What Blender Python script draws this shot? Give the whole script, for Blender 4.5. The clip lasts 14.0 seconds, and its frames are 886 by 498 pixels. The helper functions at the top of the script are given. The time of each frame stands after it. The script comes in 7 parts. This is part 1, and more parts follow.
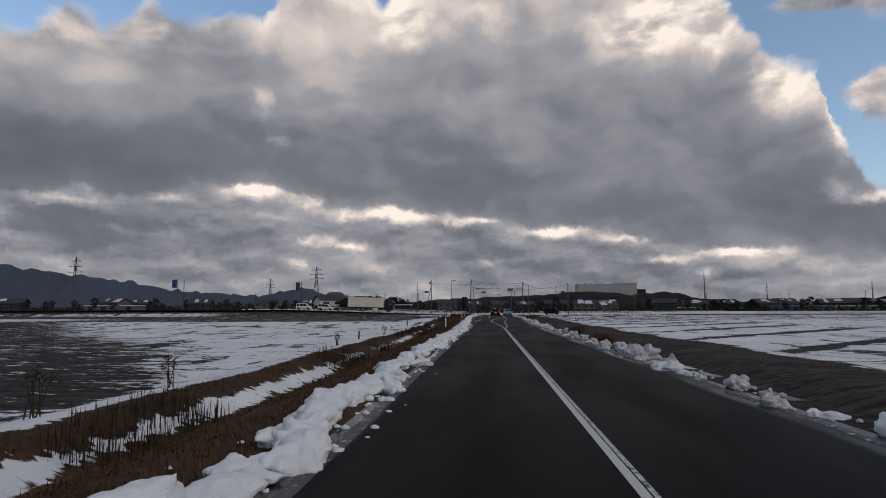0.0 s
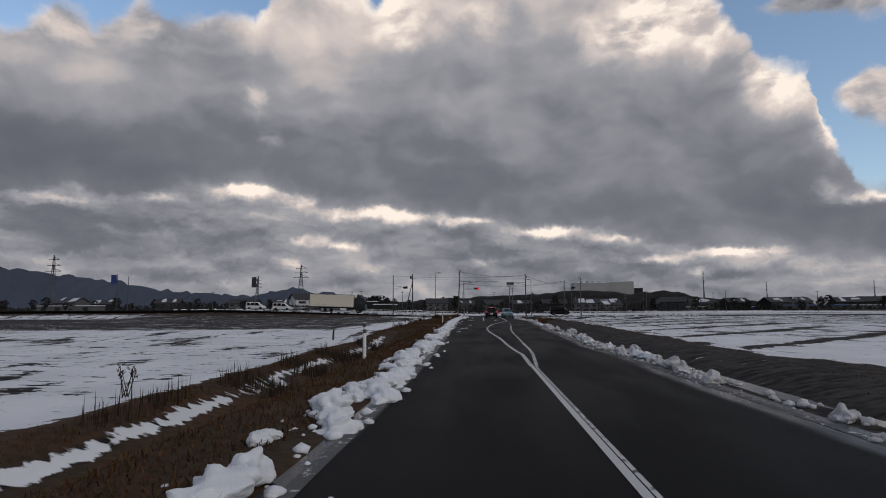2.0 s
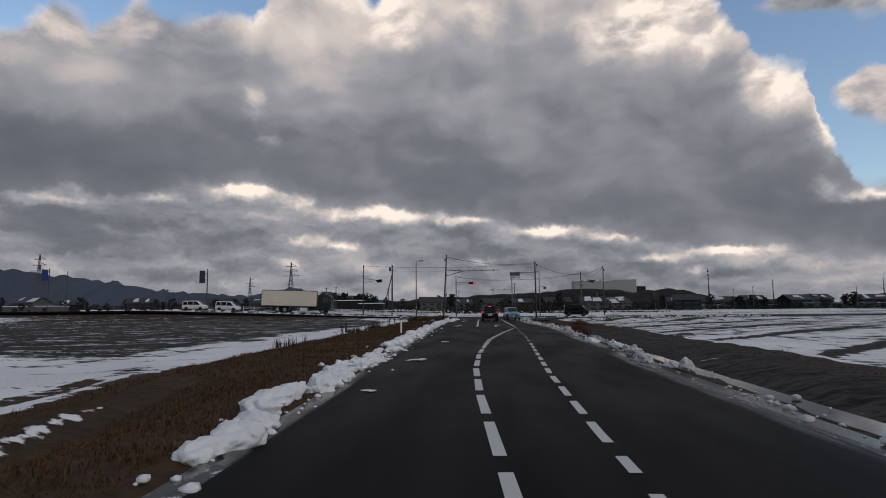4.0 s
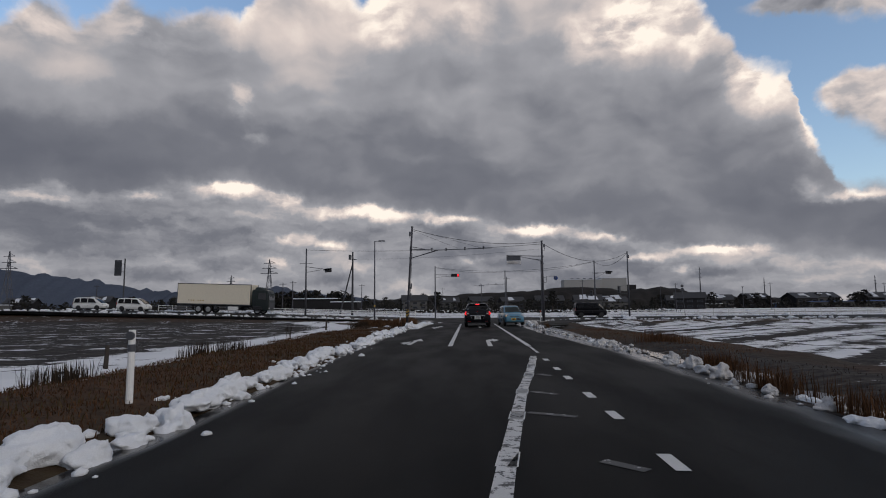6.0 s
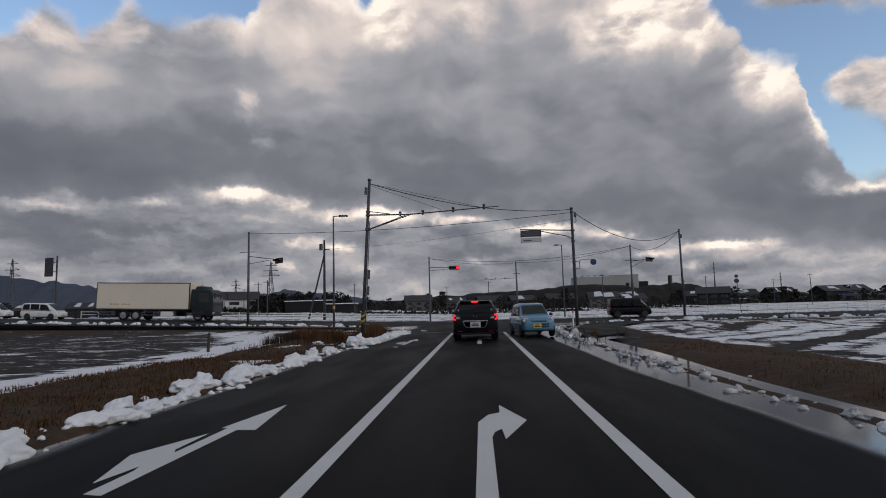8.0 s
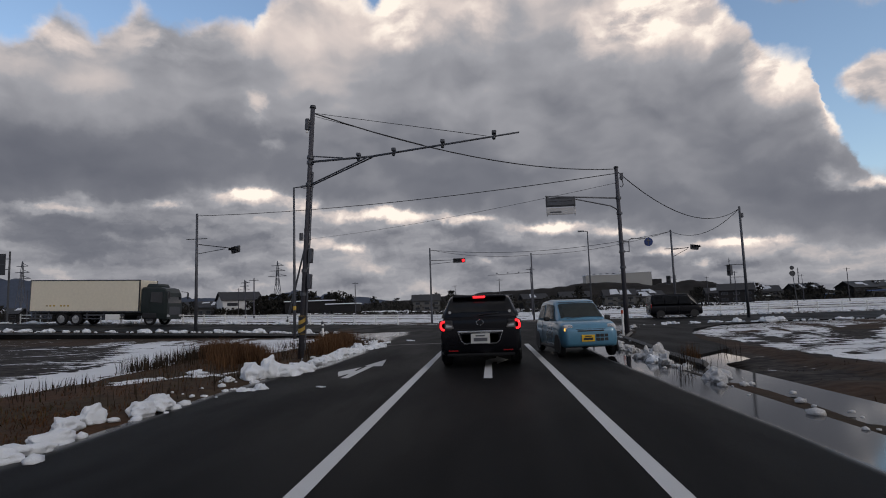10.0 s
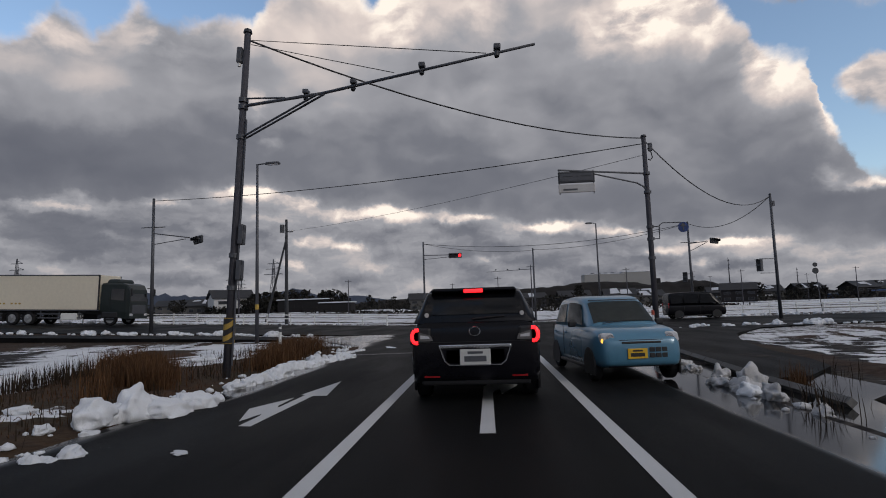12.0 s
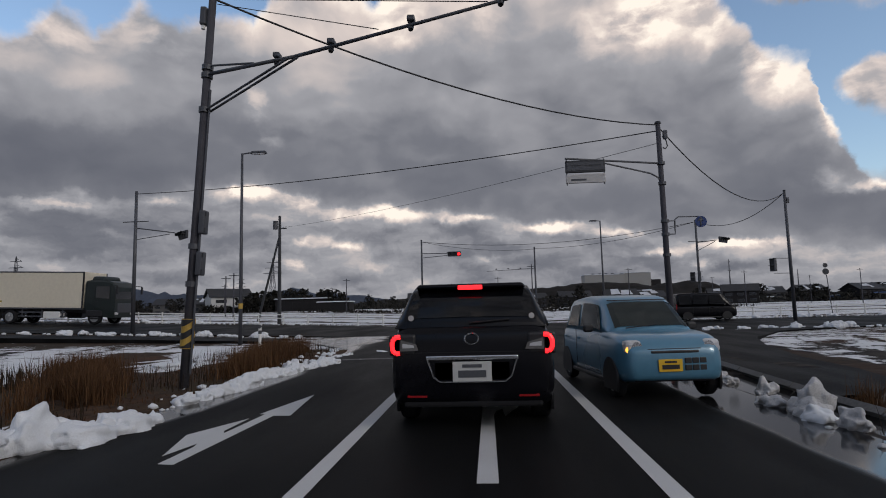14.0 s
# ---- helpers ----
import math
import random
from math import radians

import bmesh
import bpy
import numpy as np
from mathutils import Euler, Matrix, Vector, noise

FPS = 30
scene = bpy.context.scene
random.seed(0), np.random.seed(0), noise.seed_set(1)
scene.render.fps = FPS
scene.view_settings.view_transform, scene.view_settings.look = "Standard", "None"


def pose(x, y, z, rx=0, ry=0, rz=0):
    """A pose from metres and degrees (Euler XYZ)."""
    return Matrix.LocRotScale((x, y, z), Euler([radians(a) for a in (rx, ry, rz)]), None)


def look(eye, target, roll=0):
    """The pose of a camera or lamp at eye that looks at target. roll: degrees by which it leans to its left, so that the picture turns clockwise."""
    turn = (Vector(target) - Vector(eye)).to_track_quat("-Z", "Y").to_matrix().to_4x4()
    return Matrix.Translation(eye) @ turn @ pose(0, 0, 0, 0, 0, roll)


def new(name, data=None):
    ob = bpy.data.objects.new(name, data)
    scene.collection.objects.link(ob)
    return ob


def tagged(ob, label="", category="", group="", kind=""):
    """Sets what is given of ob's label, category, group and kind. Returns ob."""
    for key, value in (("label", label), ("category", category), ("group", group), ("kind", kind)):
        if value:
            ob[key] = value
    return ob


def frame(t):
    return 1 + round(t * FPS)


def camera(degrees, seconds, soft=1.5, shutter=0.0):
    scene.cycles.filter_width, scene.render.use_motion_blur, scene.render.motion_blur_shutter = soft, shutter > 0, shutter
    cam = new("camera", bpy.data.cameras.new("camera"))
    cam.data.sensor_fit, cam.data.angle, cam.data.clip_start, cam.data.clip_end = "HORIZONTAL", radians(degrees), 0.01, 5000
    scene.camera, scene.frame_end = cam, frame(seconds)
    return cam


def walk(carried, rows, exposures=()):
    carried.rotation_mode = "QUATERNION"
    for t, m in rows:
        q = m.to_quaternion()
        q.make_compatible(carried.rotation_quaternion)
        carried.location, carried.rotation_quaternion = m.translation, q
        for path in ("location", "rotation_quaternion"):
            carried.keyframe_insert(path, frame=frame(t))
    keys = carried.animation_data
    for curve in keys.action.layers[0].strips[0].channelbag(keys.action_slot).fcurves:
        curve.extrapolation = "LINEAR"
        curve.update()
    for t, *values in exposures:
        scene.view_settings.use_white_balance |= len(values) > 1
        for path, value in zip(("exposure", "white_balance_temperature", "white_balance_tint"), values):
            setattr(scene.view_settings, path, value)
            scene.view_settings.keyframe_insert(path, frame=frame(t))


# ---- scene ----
cam = camera(76.2, 14.0, soft=1.0)
PATH = [
    (0, (-1.500, -110.008, 1.345), (-2.289, -100.097, 2.413), -0.22),
    (1, (-1.570, -95.841, 1.346), (-2.315, -85.927, 2.420), -0.43),
    (1.5, (-1.580, -88.943, 1.346), (-2.292, -79.026, 2.414), -0.41),
    (2.4, (-1.490, -76.878, 1.345), (-2.145, -66.956, 2.410), -0.30),
    (3, (-1.320, -69.311, 1.347), (-1.986, -59.390, 2.407), -0.51),
    (5.5, (-0.826, -39.652, 1.348), (-1.376, -29.721, 2.392), -0.40),
    (6.2, (-0.614, -32.224, 1.345), (-1.007, -22.285, 2.380), -0.65),
    (6.5, (-0.444, -29.360, 1.351), (-0.774, -19.421, 2.403), -0.85),
    (7, (-0.203, -25.197, 1.350), (-0.470, -15.255, 2.399), -1.31),
    (7.5, (-0.050, -21.139, 1.353), (-0.443, -11.200, 2.382), -1.74),
    (8, (0.019, -17.451, 1.331), (-0.561, -7.523, 2.377), -1.55),
    (10.5, (0.100, -5.622, 1.346), (-0.669, 4.294, 2.383), -1.91),
    (11, (0.058, -4.295, 1.355), (-0.665, 5.627, 2.376), -1.51),
    (11.5, (0.070, -3.344, 1.344), (-0.650, 6.576, 2.375), -1.80),
    (12, (0.076, -2.538, 1.344), (-0.648, 7.383, 2.368), -1.79),
    (12.5, (0.070, -1.928, 1.345), (-0.654, 7.993, 2.371), -1.49),
    (13, (0.072, -1.426, 1.348), (-0.646, 8.497, 2.366), -1.61),
    (13.5, (0.071, -1.051, 1.354), (-0.652, 8.871, 2.366), -1.44),
    (14, (0.072, -0.858, 1.350), (-0.654, 9.063, 2.373), -1.50),
]
walk(cam, [(t, look(eye, target, roll)) for t, eye, target, roll in PATH], [(0.0, 0.0), (5.4, 0.0), (6.4, 0.11), (14.0, 0.09)])

# ---- world: blue sky behind broken winter cloud ----
world = bpy.data.worlds.new("winter_sky")
scene.world = world
world.use_nodes = True
wt = world.node_tree
wt.nodes.clear()


def wn(kind, **inputs):
    n = wt.nodes.new(kind)
    for k, v in inputs.items():
        n.inputs[int(k[1:])].default_value = v
    return n


def wmath(op, a, b=None, c=None, clamp=False):
    n = wt.nodes.new("ShaderNodeMath")
    n.operation, n.use_clamp = op, clamp
    for i, v in enumerate((a, b, c)):
        if v is None:
            continue
        if isinstance(v, (int, float)):
            n.inputs[i].default_value = v
        else:
            wt.links.new(v, n.inputs[i])
    return n.outputs[0]


def wvec(op, a, b=None, c=None):
    n = wt.nodes.new("ShaderNodeVectorMath")
    n.operation = op
    for i, v in enumerate((a, b, c)):
        if v is None:
            continue
        if isinstance(v, tuple):
            n.inputs[i].default_value = v
        else:
            wt.links.new(v, n.inputs[i])
    return n.outputs["Value"] if op == "DOT_PRODUCT" else n.outputs[0]


def wnoise(vec, scale, detail, rough, dist=0.0):
    n = wt.nodes.new("ShaderNodeTexNoise")
    n.inputs["Scale"].default_value, n.inputs["Detail"].default_value = scale, detail
    n.inputs["Roughness"].default_value, n.inputs["Distortion"].default_value = rough, dist
    wt.links.new(vec, n.inputs["Vector"])
    return n


def lobes(vec, rows):
    """Sum of soft lobes; rows of azimuth, elevation, their half widths (degrees) and weight."""
    total = 0.0
    for az, el, ra, re, amp in rows:
        q = wvec("MULTIPLY_ADD", vec, (1 / ra, 1 / re, 0), (-az / ra, -el / re, 0))
        g = wmath("EXPONENT", wmath("MULTIPLY", wvec("DOT_PRODUCT", q, q), -1.0))
        total = wmath("MULTIPLY_ADD", g, amp, total)
    return total


SUN_EL, SUN_AZ = 24.0, 128.0  # degrees up, and to the right of the road's direction
geo = wn("ShaderNodeNewGeometry")
pos = wvec("NORMALIZE", wn("ShaderNodeTexCoord").outputs["Generated"])
sep = wn("ShaderNodeSeparateXYZ")
wt.links.new(pos, sep.inputs[0])
azim = wmath("MULTIPLY", wmath("ARCTAN2", sep.outputs[0], sep.outputs[1]), 57.2958)
elev = wmath("MULTIPLY", wmath("ARCSINE", sep.outputs[2]), 57.2958)
com = wn("ShaderNodeCombineXYZ")
wt.links.new(azim, com.inputs[0])
wt.links.new(elev, com.inputs[1])
flat = com.outputs[0]
half = (0.5, 0.5, 0.5)
warp = wvec("SUBTRACT", wnoise(flat, 0.085, 2, 0.5).outputs["Color"], half)
curl = wvec("SUBTRACT", wnoise(flat, 0.30, 4, 0.55).outputs["Color"], half)
frill = wvec("SUBTRACT", wnoise(flat, 1.0, 4, 0.6).outputs["Color"], half)
bent = wvec("MULTIPLY_ADD", curl, (2.6, 2.2, 0.0), wvec("MULTIPLY_ADD", frill, (1.0, 0.9, 0.0), flat))
heap = wvec("MULTIPLY_ADD", warp, (4.5, 4.5, 0.0), wvec("MULTIPLY_ADD", curl, (1.5, 1.5, 0.0), wvec("MULTIPLY_ADD", frill, (0.5, 0.5, 0.0), flat)))
heap = wvec("MULTIPLY", heap, (0.72, 1.25, 1.0))
# low cloud is seen flat-on, so it is drawn out sideways
drawn = wvec("MULTIPLY_ADD", curl, (4.0, 1.1, 0.0), wvec("MULTIPLY_ADD", frill, (2.2, 0.8, 0.0), flat))


def profile(x, rows, unit):
    """A height along the azimuth, through rows of (degrees, height)."""
    r = wn("ShaderNodeValToRGB")
    wt.links.new(wmath("DIVIDE", wmath("ADD", x, 46.0), 92.0), r.inputs[0])
    el = r.color_ramp.elements
    for i, (a, v) in enumerate(rows):
        e = el[i] if i < 1 else el.new((a + 46) / 92) if i < len(rows) - 1 else el[-1]
        e.position, e.color = (a + 46) / 92, (v / unit, v / unit, v / unit, 1)
    return wmath("MULTIPLY", r.outputs[0], unit)


def heads(vec, scale):
    """Rounded cauliflower heads of cumulus."""
    n = wt.nodes.new("ShaderNodeTexVoronoi")
    n.feature = "SMOOTH_F1"
    n.inputs["Scale"].default_value, n.inputs["Detail"].default_value = scale, 2.0
    n.inputs["Roughness"].default_value, n.inputs["Smoothness"].default_value = 0.5, 0.6
    wt.links.new(vec, n.inputs["Vector"])
    return n.outputs["Distance"]


def step(v, a, b):
    n = wn("ShaderNodeMapRange", _1=a, _2=b)
    n.interpolation_type = "SMOOTHSTEP"
    wt.links.new(v, n.inputs[0])
    return n.outputs[0]


billow = wnoise(heap, 0.075, 4, 0.48).outputs["Fac"]
billow_lit = wnoise(wvec("ADD", heap, (1.3, 2.4, 0.0)), 0.075, 4, 0.48).outputs["Fac"]
puff = wnoise(heap, 0.26, 5, 0.52).outputs["Fac"]
head = heads(heap, 0.17)
knob = wmath("SUBTRACT", heads(wvec("ADD", heap, (0.9, 1.3, 0.0)), 0.17), head)
bsep = wn("ShaderNodeSeparateXYZ")
wt.links.new(bent, bsep.inputs[0])
baz, bel = bsep.outputs[0], bsep.outputs[1]
# the deck of cumulus: its ragged top, and its flat base that drops to the right
TOP = [(-46, 23.0), (-42.5, 23.4), (-39.5, 26.4), (-36.6, 24.4), (-33.0, 27.6), (-29.9, 26.2), (-26.4, 27.4), (-23.0, 27.0), (-21.0, 31.0), (-13.0, 31.6), (-10.8, 29.8), (-8.0, 34.0),
       (11.0, 35.0), (20.5, 30.5), (23.3, 27.6), (25.3, 25.0), (26.6, 22.6), (30.4, 20.8), (30.8, 16.8), (32.3, 13.2), (33.2, 10.6), (37.5, 9.9), (40, 26.0), (46, 28)]
BASE = [(-46, 9.4), (-38.6, 10.6), (-34.0, 10.2), (-29.0, 11.2), (-23.8, 12.4), (-18.0, 11.3), (-15.0, 10.4), (-9.4, 10.3), (-2.0, 9.6), (3.3, 8.6), (13.7, 7.4), (18.2, 6.0), (26.8, 5.4), (33.0, 3.8), (46, 3.4)]
below = wmath("SUBTRACT", profile(baz, TOP, 40.0), wmath("MULTIPLY_ADD", head, 1.8, wmath("SUBTRACT", bel, 0.9)))
over = wmath("SUBTRACT", bel, profile(baz, BASE, 40.0))
scraps = lobes(bent, [(31.0, 25.4, 4.6, 1.2, 0.8), (36.5, 24.6, 4.0, 2.4, 0.8), (34.4, 17.2, 2.2, 1.7, 0.9), (38.0, 15.0, 4.0, 3.0, 0.7)])
aloft = wmath("MULTIPLY", step(elev, 33.0, 40.0), step(wmath("MULTIPLY_ADD", puff, 0.35, billow), 0.46, 0.64))
mask = wmath("MAXIMUM", step(below, -0.7, 1.1), wmath("MAXIMUM", step(scraps, 0.25, 0.6), aloft))

DARK = [(-35.5, 13.0, 9.5, 3.4, -0.14), (8.0, 13.6, 15.0, 3.0, -0.05), (20.0, 9.6, 9.0, 2.2, -0.07), (32.0, 25.0, 6.0, 2.4, -0.40), (-37.0, 6.4, 9.5, 1.8, -0.11), (-24.0, 8.2, 6.0, 1.3, -0.06),
        (33.0, 6.6, 5.0, 1.7, -0.05), (-34.0, 20.6, 8.0, 2.6, 0.10), (-18.0, 23.0, 5.0, 4.0, 0.06), (6.0, 21.0, 10.0, 4.0, -0.03), (-14.0, 25.5, 8.0, 5.5, 0.13), (14.0, 12.5, 11.0, 3.5, 0.05), (-36.0, 8.0, 9.0, 5.0, -0.05), (-20.0, 18.5, 5.0, 4.5, 0.10)]
LIT = [(16.6, 26.0, 4.6, 2.3, 0.40), (22.4, 25.0, 1.5, 2.0, 0.34), (28.2, 19.6, 2.6, 2.0, 0.42), (31.4, 14.6, 1.2, 2.0, 0.26), (-22.8, 19.6, 0.8, 1.8, 0.17), (-21.3, 16.6, 1.1, 0.8, 0.18),
       (-8.2, 28.0, 2.4, 2.0, 0.25), (34.0, 17.6, 1.6, 1.0, 0.10), (-1.0, 28.0, 4.0, 2.0, 0.12), (-39.5, 23.0, 2.0, 1.4, 0.12), (-31.5, 24.0, 3.0, 1.4, 0.12), (29.8, 10.2, 1.5, 0.8, 0.34), (33.4, 9.0, 2.8, 0.5, 0.36)]
# the sun reaches the far cloud under the deck's base
LOW = [(-38.5, 9.6, 2.6, 0.6, 0.30), (-31.0, 10.2, 2.0, 0.5, 0.30), (-23.8, 11.6, 3.0, 0.6, 0.50), (-18.2, 10.9, 2.0, 0.6, 0.45), (-10.6, 9.6, 4.4, 0.6, 0.55), (-1.6, 9.0, 2.2, 0.5, 0.45),
       (6.8, 7.7, 2.8, 0.5, 0.50), (13.0, 6.9, 2.6, 0.35, 0.45), (24.0, 5.1, 3.6, 0.4, 0.48), (16.4, 4.6, 2.4, 0.4, 0.42), (20.5, 3.6, 1.2, 0.4, 0.35),
       (-18.0, 6.8, 2.2, 0.6, 0.36), (-13.9, 6.3, 1.4, 0.4, 0.30), (-19.4, 4.8, 1.0, 0.7, 0.34), (-0.2, 4.8, 1.2, 0.4, 0.20)]
level = wn("ShaderNodeValToRGB")
wt.links.new(wmath("DIVIDE", wmath("ADD", over, 15.0), 75.0), level.inputs[0])
le = level.color_ramp.elements
le[0].position, le[1].position = 0.0, 1.0
le[0].color, le[1].color = (0.46, 0.46, 0.46, 1), (0.20, 0.20, 0.20, 1)
for p, v in ((-9, 0.46), (-5, 0.42), (-2.6, 0.41), (-1.2, 0.50), (-0.5, 0.52), (0.3, 0.38), (1.6, 0.30), (4.5, 0.30), (8.0, 0.39), (12.0, 0.46), (16, 0.56), (20, 0.62), (23, 0.58), (30, 0.32), (42, 0.22)):
    e = le.new((p + 15) / 75)
    e.color = (v, v, v, 1)
high_part = step(over, -0.4, 0.6)
patchy = wmath("MULTIPLY_ADD", step(puff, 0.30, 0.66), 1.5, 0.15)
shade = wmath("ADD", level.outputs[0], lobes(bent, DARK))
shade = wmath("MULTIPLY_ADD", lobes(bent, LIT), wmath("MULTIPLY", patchy, 1.25), shade)
shade = wmath("MULTIPLY_ADD", lobes(drawn, LOW), wmath("MULTIPLY", patchy, wmath("SUBTRACT", 1.15, high_part)), shade)
# sunlit upper edge of the deck, and soft folds in it
brink = wmath("EXPONENT", wmath("MULTIPLY", wmath("MAXIMUM", below, 0.0), -0.55))
shade = wmath("MULTIPLY_ADD", brink, wmath("MULTIPLY", patchy, 0.20), shade)
shade = wmath("MULTIPLY_ADD", wmath("SUBTRACT", billow, billow_lit), 0.62, shade)
shade = wmath("MULTIPLY_ADD", knob, 0.12, shade)
shade = wmath("MULTIPLY_ADD", wmath("SUBTRACT", puff, 0.5), 0.16, shade)
shade = wmath("MULTIPLY_ADD", wmath("SUBTRACT", billow, 0.5), 0.30, shade)
# small far cumulus: bright heads over grey bases
tuft = wvec("MULTIPLY", drawn, (0.42, 1.0, 1.0))
tufts = wmath("SUBTRACT", wnoise(tuft, 0.42, 4, 0.5).outputs["Fac"], wnoise(wvec("ADD", tuft, (0.15, 0.75, 0.0)), 0.42, 4, 0.5).outputs["Fac"])
shade = wmath("MULTIPLY_ADD", wmath("MULTIPLY", tufts, wmath("SUBTRACT", 1.0, high_part)), 0.75, shade)
streak = wnoise(wvec("MULTIPLY", drawn, (0.35, 1.3, 1.0)), 0.55, 4, 0.55).outputs["Fac"]
shade = wmath("MULTIPLY_ADD", wmath("MULTIPLY", wmath("SUBTRACT", streak, 0.5), wmath("SUBTRACT", 1.0, high_part)), 0.30, shade)
ramp = wn("ShaderNodeValToRGB")
wt.links.new(shade, ramp.inputs[0])
cr = ramp.color_ramp
cr.elements[0].position, cr.elements[0].color = 0.0, (0.100, 0.107, 0.135, 1)
cr.elements[1].position, cr.elements[1].color = 1.0, (1.0, 0.885, 0.78, 1)
for p, c in ((0.3, (0.172, 0.178, 0.206)), (0.55, (0.330, 0.330, 0.356)), (0.78, (0.66, 0.575, 0.54))):
    e = cr.elements.new(p)
    e.color = (*c, 1)
sky = wn("ShaderNodeTexSky")
sky.sky_type, sky.sun_disc = "NISHITA", False
sky.sun_elevation, sky.sun_rotation = radians(SUN_EL), radians(SUN_AZ)
skyk = wvec("MULTIPLY", sky.outputs[0], (0.165, 0.165, 0.165))
mix = wn("ShaderNodeMix")
mix.data_type = "RGBA"
wt.links.new(mask, mix.inputs["Factor"])
wt.links.new(skyk, mix.inputs[6])
wt.links.new(ramp.outputs[0], mix.inputs[7])
bg = wn("ShaderNodeBackground")
bg.inputs["Strength"].default_value = 1.0
wt.links.new(mix.outputs[2], bg.inputs["Color"])
wout = wn("ShaderNodeOutputWorld")
wt.links.new(bg.outputs[0], wout.inputs[0])

sun = new("sun", bpy.data.lights.new("sun", "SUN"))
sun.data.energy, sun.data.angle, sun.data.color = 0.62, radians(14), (1.0, 0.95, 0.89)
_a, _e = radians(SUN_AZ), radians(SUN_EL)
sun.matrix_world = look((0, 0, 60), (-math.sin(_a) * math.cos(_e) * 10, -math.cos(_a) * math.cos(_e) * 10, 60 - math.sin(_e) * 10))
scene.view_settings.exposure = 0.0

# ---- helpers and materials ----
def mat(name, col, rough=0.6, metal=0.0, scale=6.0, var=0.25, bump=0.15, fine=None, emit=None, power=0.0, coat=0.0, island=False):
    """A surface with two scales of variation in colour and roughness, and fine relief."""
    m = bpy.data.materials.new(name)
    m.use_nodes = True
    nt = m.node_tree
    b = nt.nodes["Principled BSDF"]
    tc = nt.nodes.new("ShaderNodeTexCoord")
    n1, n2 = nt.nodes.new("ShaderNodeTexNoise"), nt.nodes.new("ShaderNodeTexNoise")
    n1.inputs["Scale"].default_value, n1.inputs["Detail"].default_value = scale * 0.16, 5
    n2.inputs["Scale"].default_value, n2.inputs["Detail"].default_value = fine or scale * 4, 4
    for n in (n1, n2):
        nt.links.new(tc.outputs["Object"], n.inputs["Vector"])
    add = nt.nodes.new("ShaderNodeMath")
    add.operation = "ADD"
    nt.links.new(n1.outputs["Fac"], add.inputs[0])
    nt.links.new(n2.outputs["Fac"], add.inputs[1])
    mr = nt.nodes.new("ShaderNodeMapRange")
    for i, v in enumerate((0.6, 1.4, 1 - var, 1 + var)):
        mr.inputs[i + 1].default_value = v
    nt.links.new(add.outputs[0], mr.inputs[0])
    val = mr.outputs[0]
    if island:
        g = nt.nodes.new("ShaderNodeNewGeometry")
        r = nt.nodes.new("ShaderNodeMapRange")
        r.inputs[3].default_value, r.inputs[4].default_value = 0.55, 1.45
        nt.links.new(g.outputs["Random Per Island"], r.inputs[0])
        mm = nt.nodes.new("ShaderNodeMath")
        mm.operation = "MULTIPLY"
        nt.links.new(val, mm.inputs[0])
        nt.links.new(r.outputs[0], mm.inputs[1])
        val = mm.outputs[0]
    vm = nt.nodes.new("ShaderNodeVectorMath")
    vm.operation = "SCALE"
    vm.inputs[0].default_value = col
    nt.links.new(val, vm.inputs["Scale"])
    nt.links.new(vm.outputs[0], b.inputs["Base Color"])
    rr = nt.nodes.new("ShaderNodeMapRange")
    rr.inputs[3].default_value, rr.inputs[4].default_value = max(0.02, rough * 0.8), min(1.0, rough * 1.2)
    nt.links.new(n1.outputs["Fac"], rr.inputs[0])
    nt.links.new(rr.outputs[0], b.inputs["Roughness"])
    b.inputs["Metallic"].default_value = metal
    if rough >= 0.8:
        b.inputs["Specular IOR Level"].default_value = 0.12
    b.inputs["Coat Weight"].default_value = coat
    if bump:
        bp = nt.nodes.new("ShaderNodeBump")
        bp.inputs["Strength"].default_value, bp.inputs["Distance"].default_value = bump, 0.02
        nt.links.new(n2.outputs["Fac"], bp.inputs["Height"])
        nt.links.new(bp.outputs[0], b.inputs["Normal"])
    if emit:
        b.inputs["Emission Color"].default_value = (*emit, 1)
        b.inputs["Emission Strength"].default_value = power
    return m


M_STEEL = mat("galvanised_steel", (0.075, 0.078, 0.090), 0.55, 0.2, 8, 0.2, 0.05)
M_CONC = mat("pole_concrete", (0.070, 0.069, 0.080), 0.85, 0, 8, 0.25, 0.2)
M_DARK = mat("dark_steel", (0.04, 0.042, 0.048), 0.5, 0.3, 8, 0.25, 0.05)
M_CABLE = mat("cable_rubber", (0.015, 0.015, 0.018), 0.6, 0, 8, 0.1, 0)
M_WHITE = mat("white_paint", (0.75, 0.75, 0.74), 0.45, 0, 5, 0.1, 0.03)
M_SNOW = mat("snow_chunk", (0.70, 0.72, 0.755), 0.75, 0, 9, 0.10, 0.6, fine=60)
M_DSNOW = mat("dirty_snow", (0.50, 0.495, 0.50), 0.75, 0, 9, 0.36, 0.8, fine=45)
M_RUBBER = mat("tyre_rubber", (0.018, 0.018, 0.02), 0.8, 0, 8, 0.2, 0.2)
M_ALLOY = mat("wheel_alloy", (0.45, 0.46, 0.48), 0.35, 0.7, 8, 0.15, 0.03)
M_GLASS = mat("car_glass", (0.008, 0.009, 0.012), 0.05, 0, 3, 0.1, 0, coat=0.5)
M_BLACK = mat("black_trim", (0.014, 0.014, 0.016), 0.5, 0, 8, 0.2, 0.05)
M_CHROME = mat("chrome", (0.62, 0.63, 0.65), 0.18, 0.9, 8, 0.05, 0)
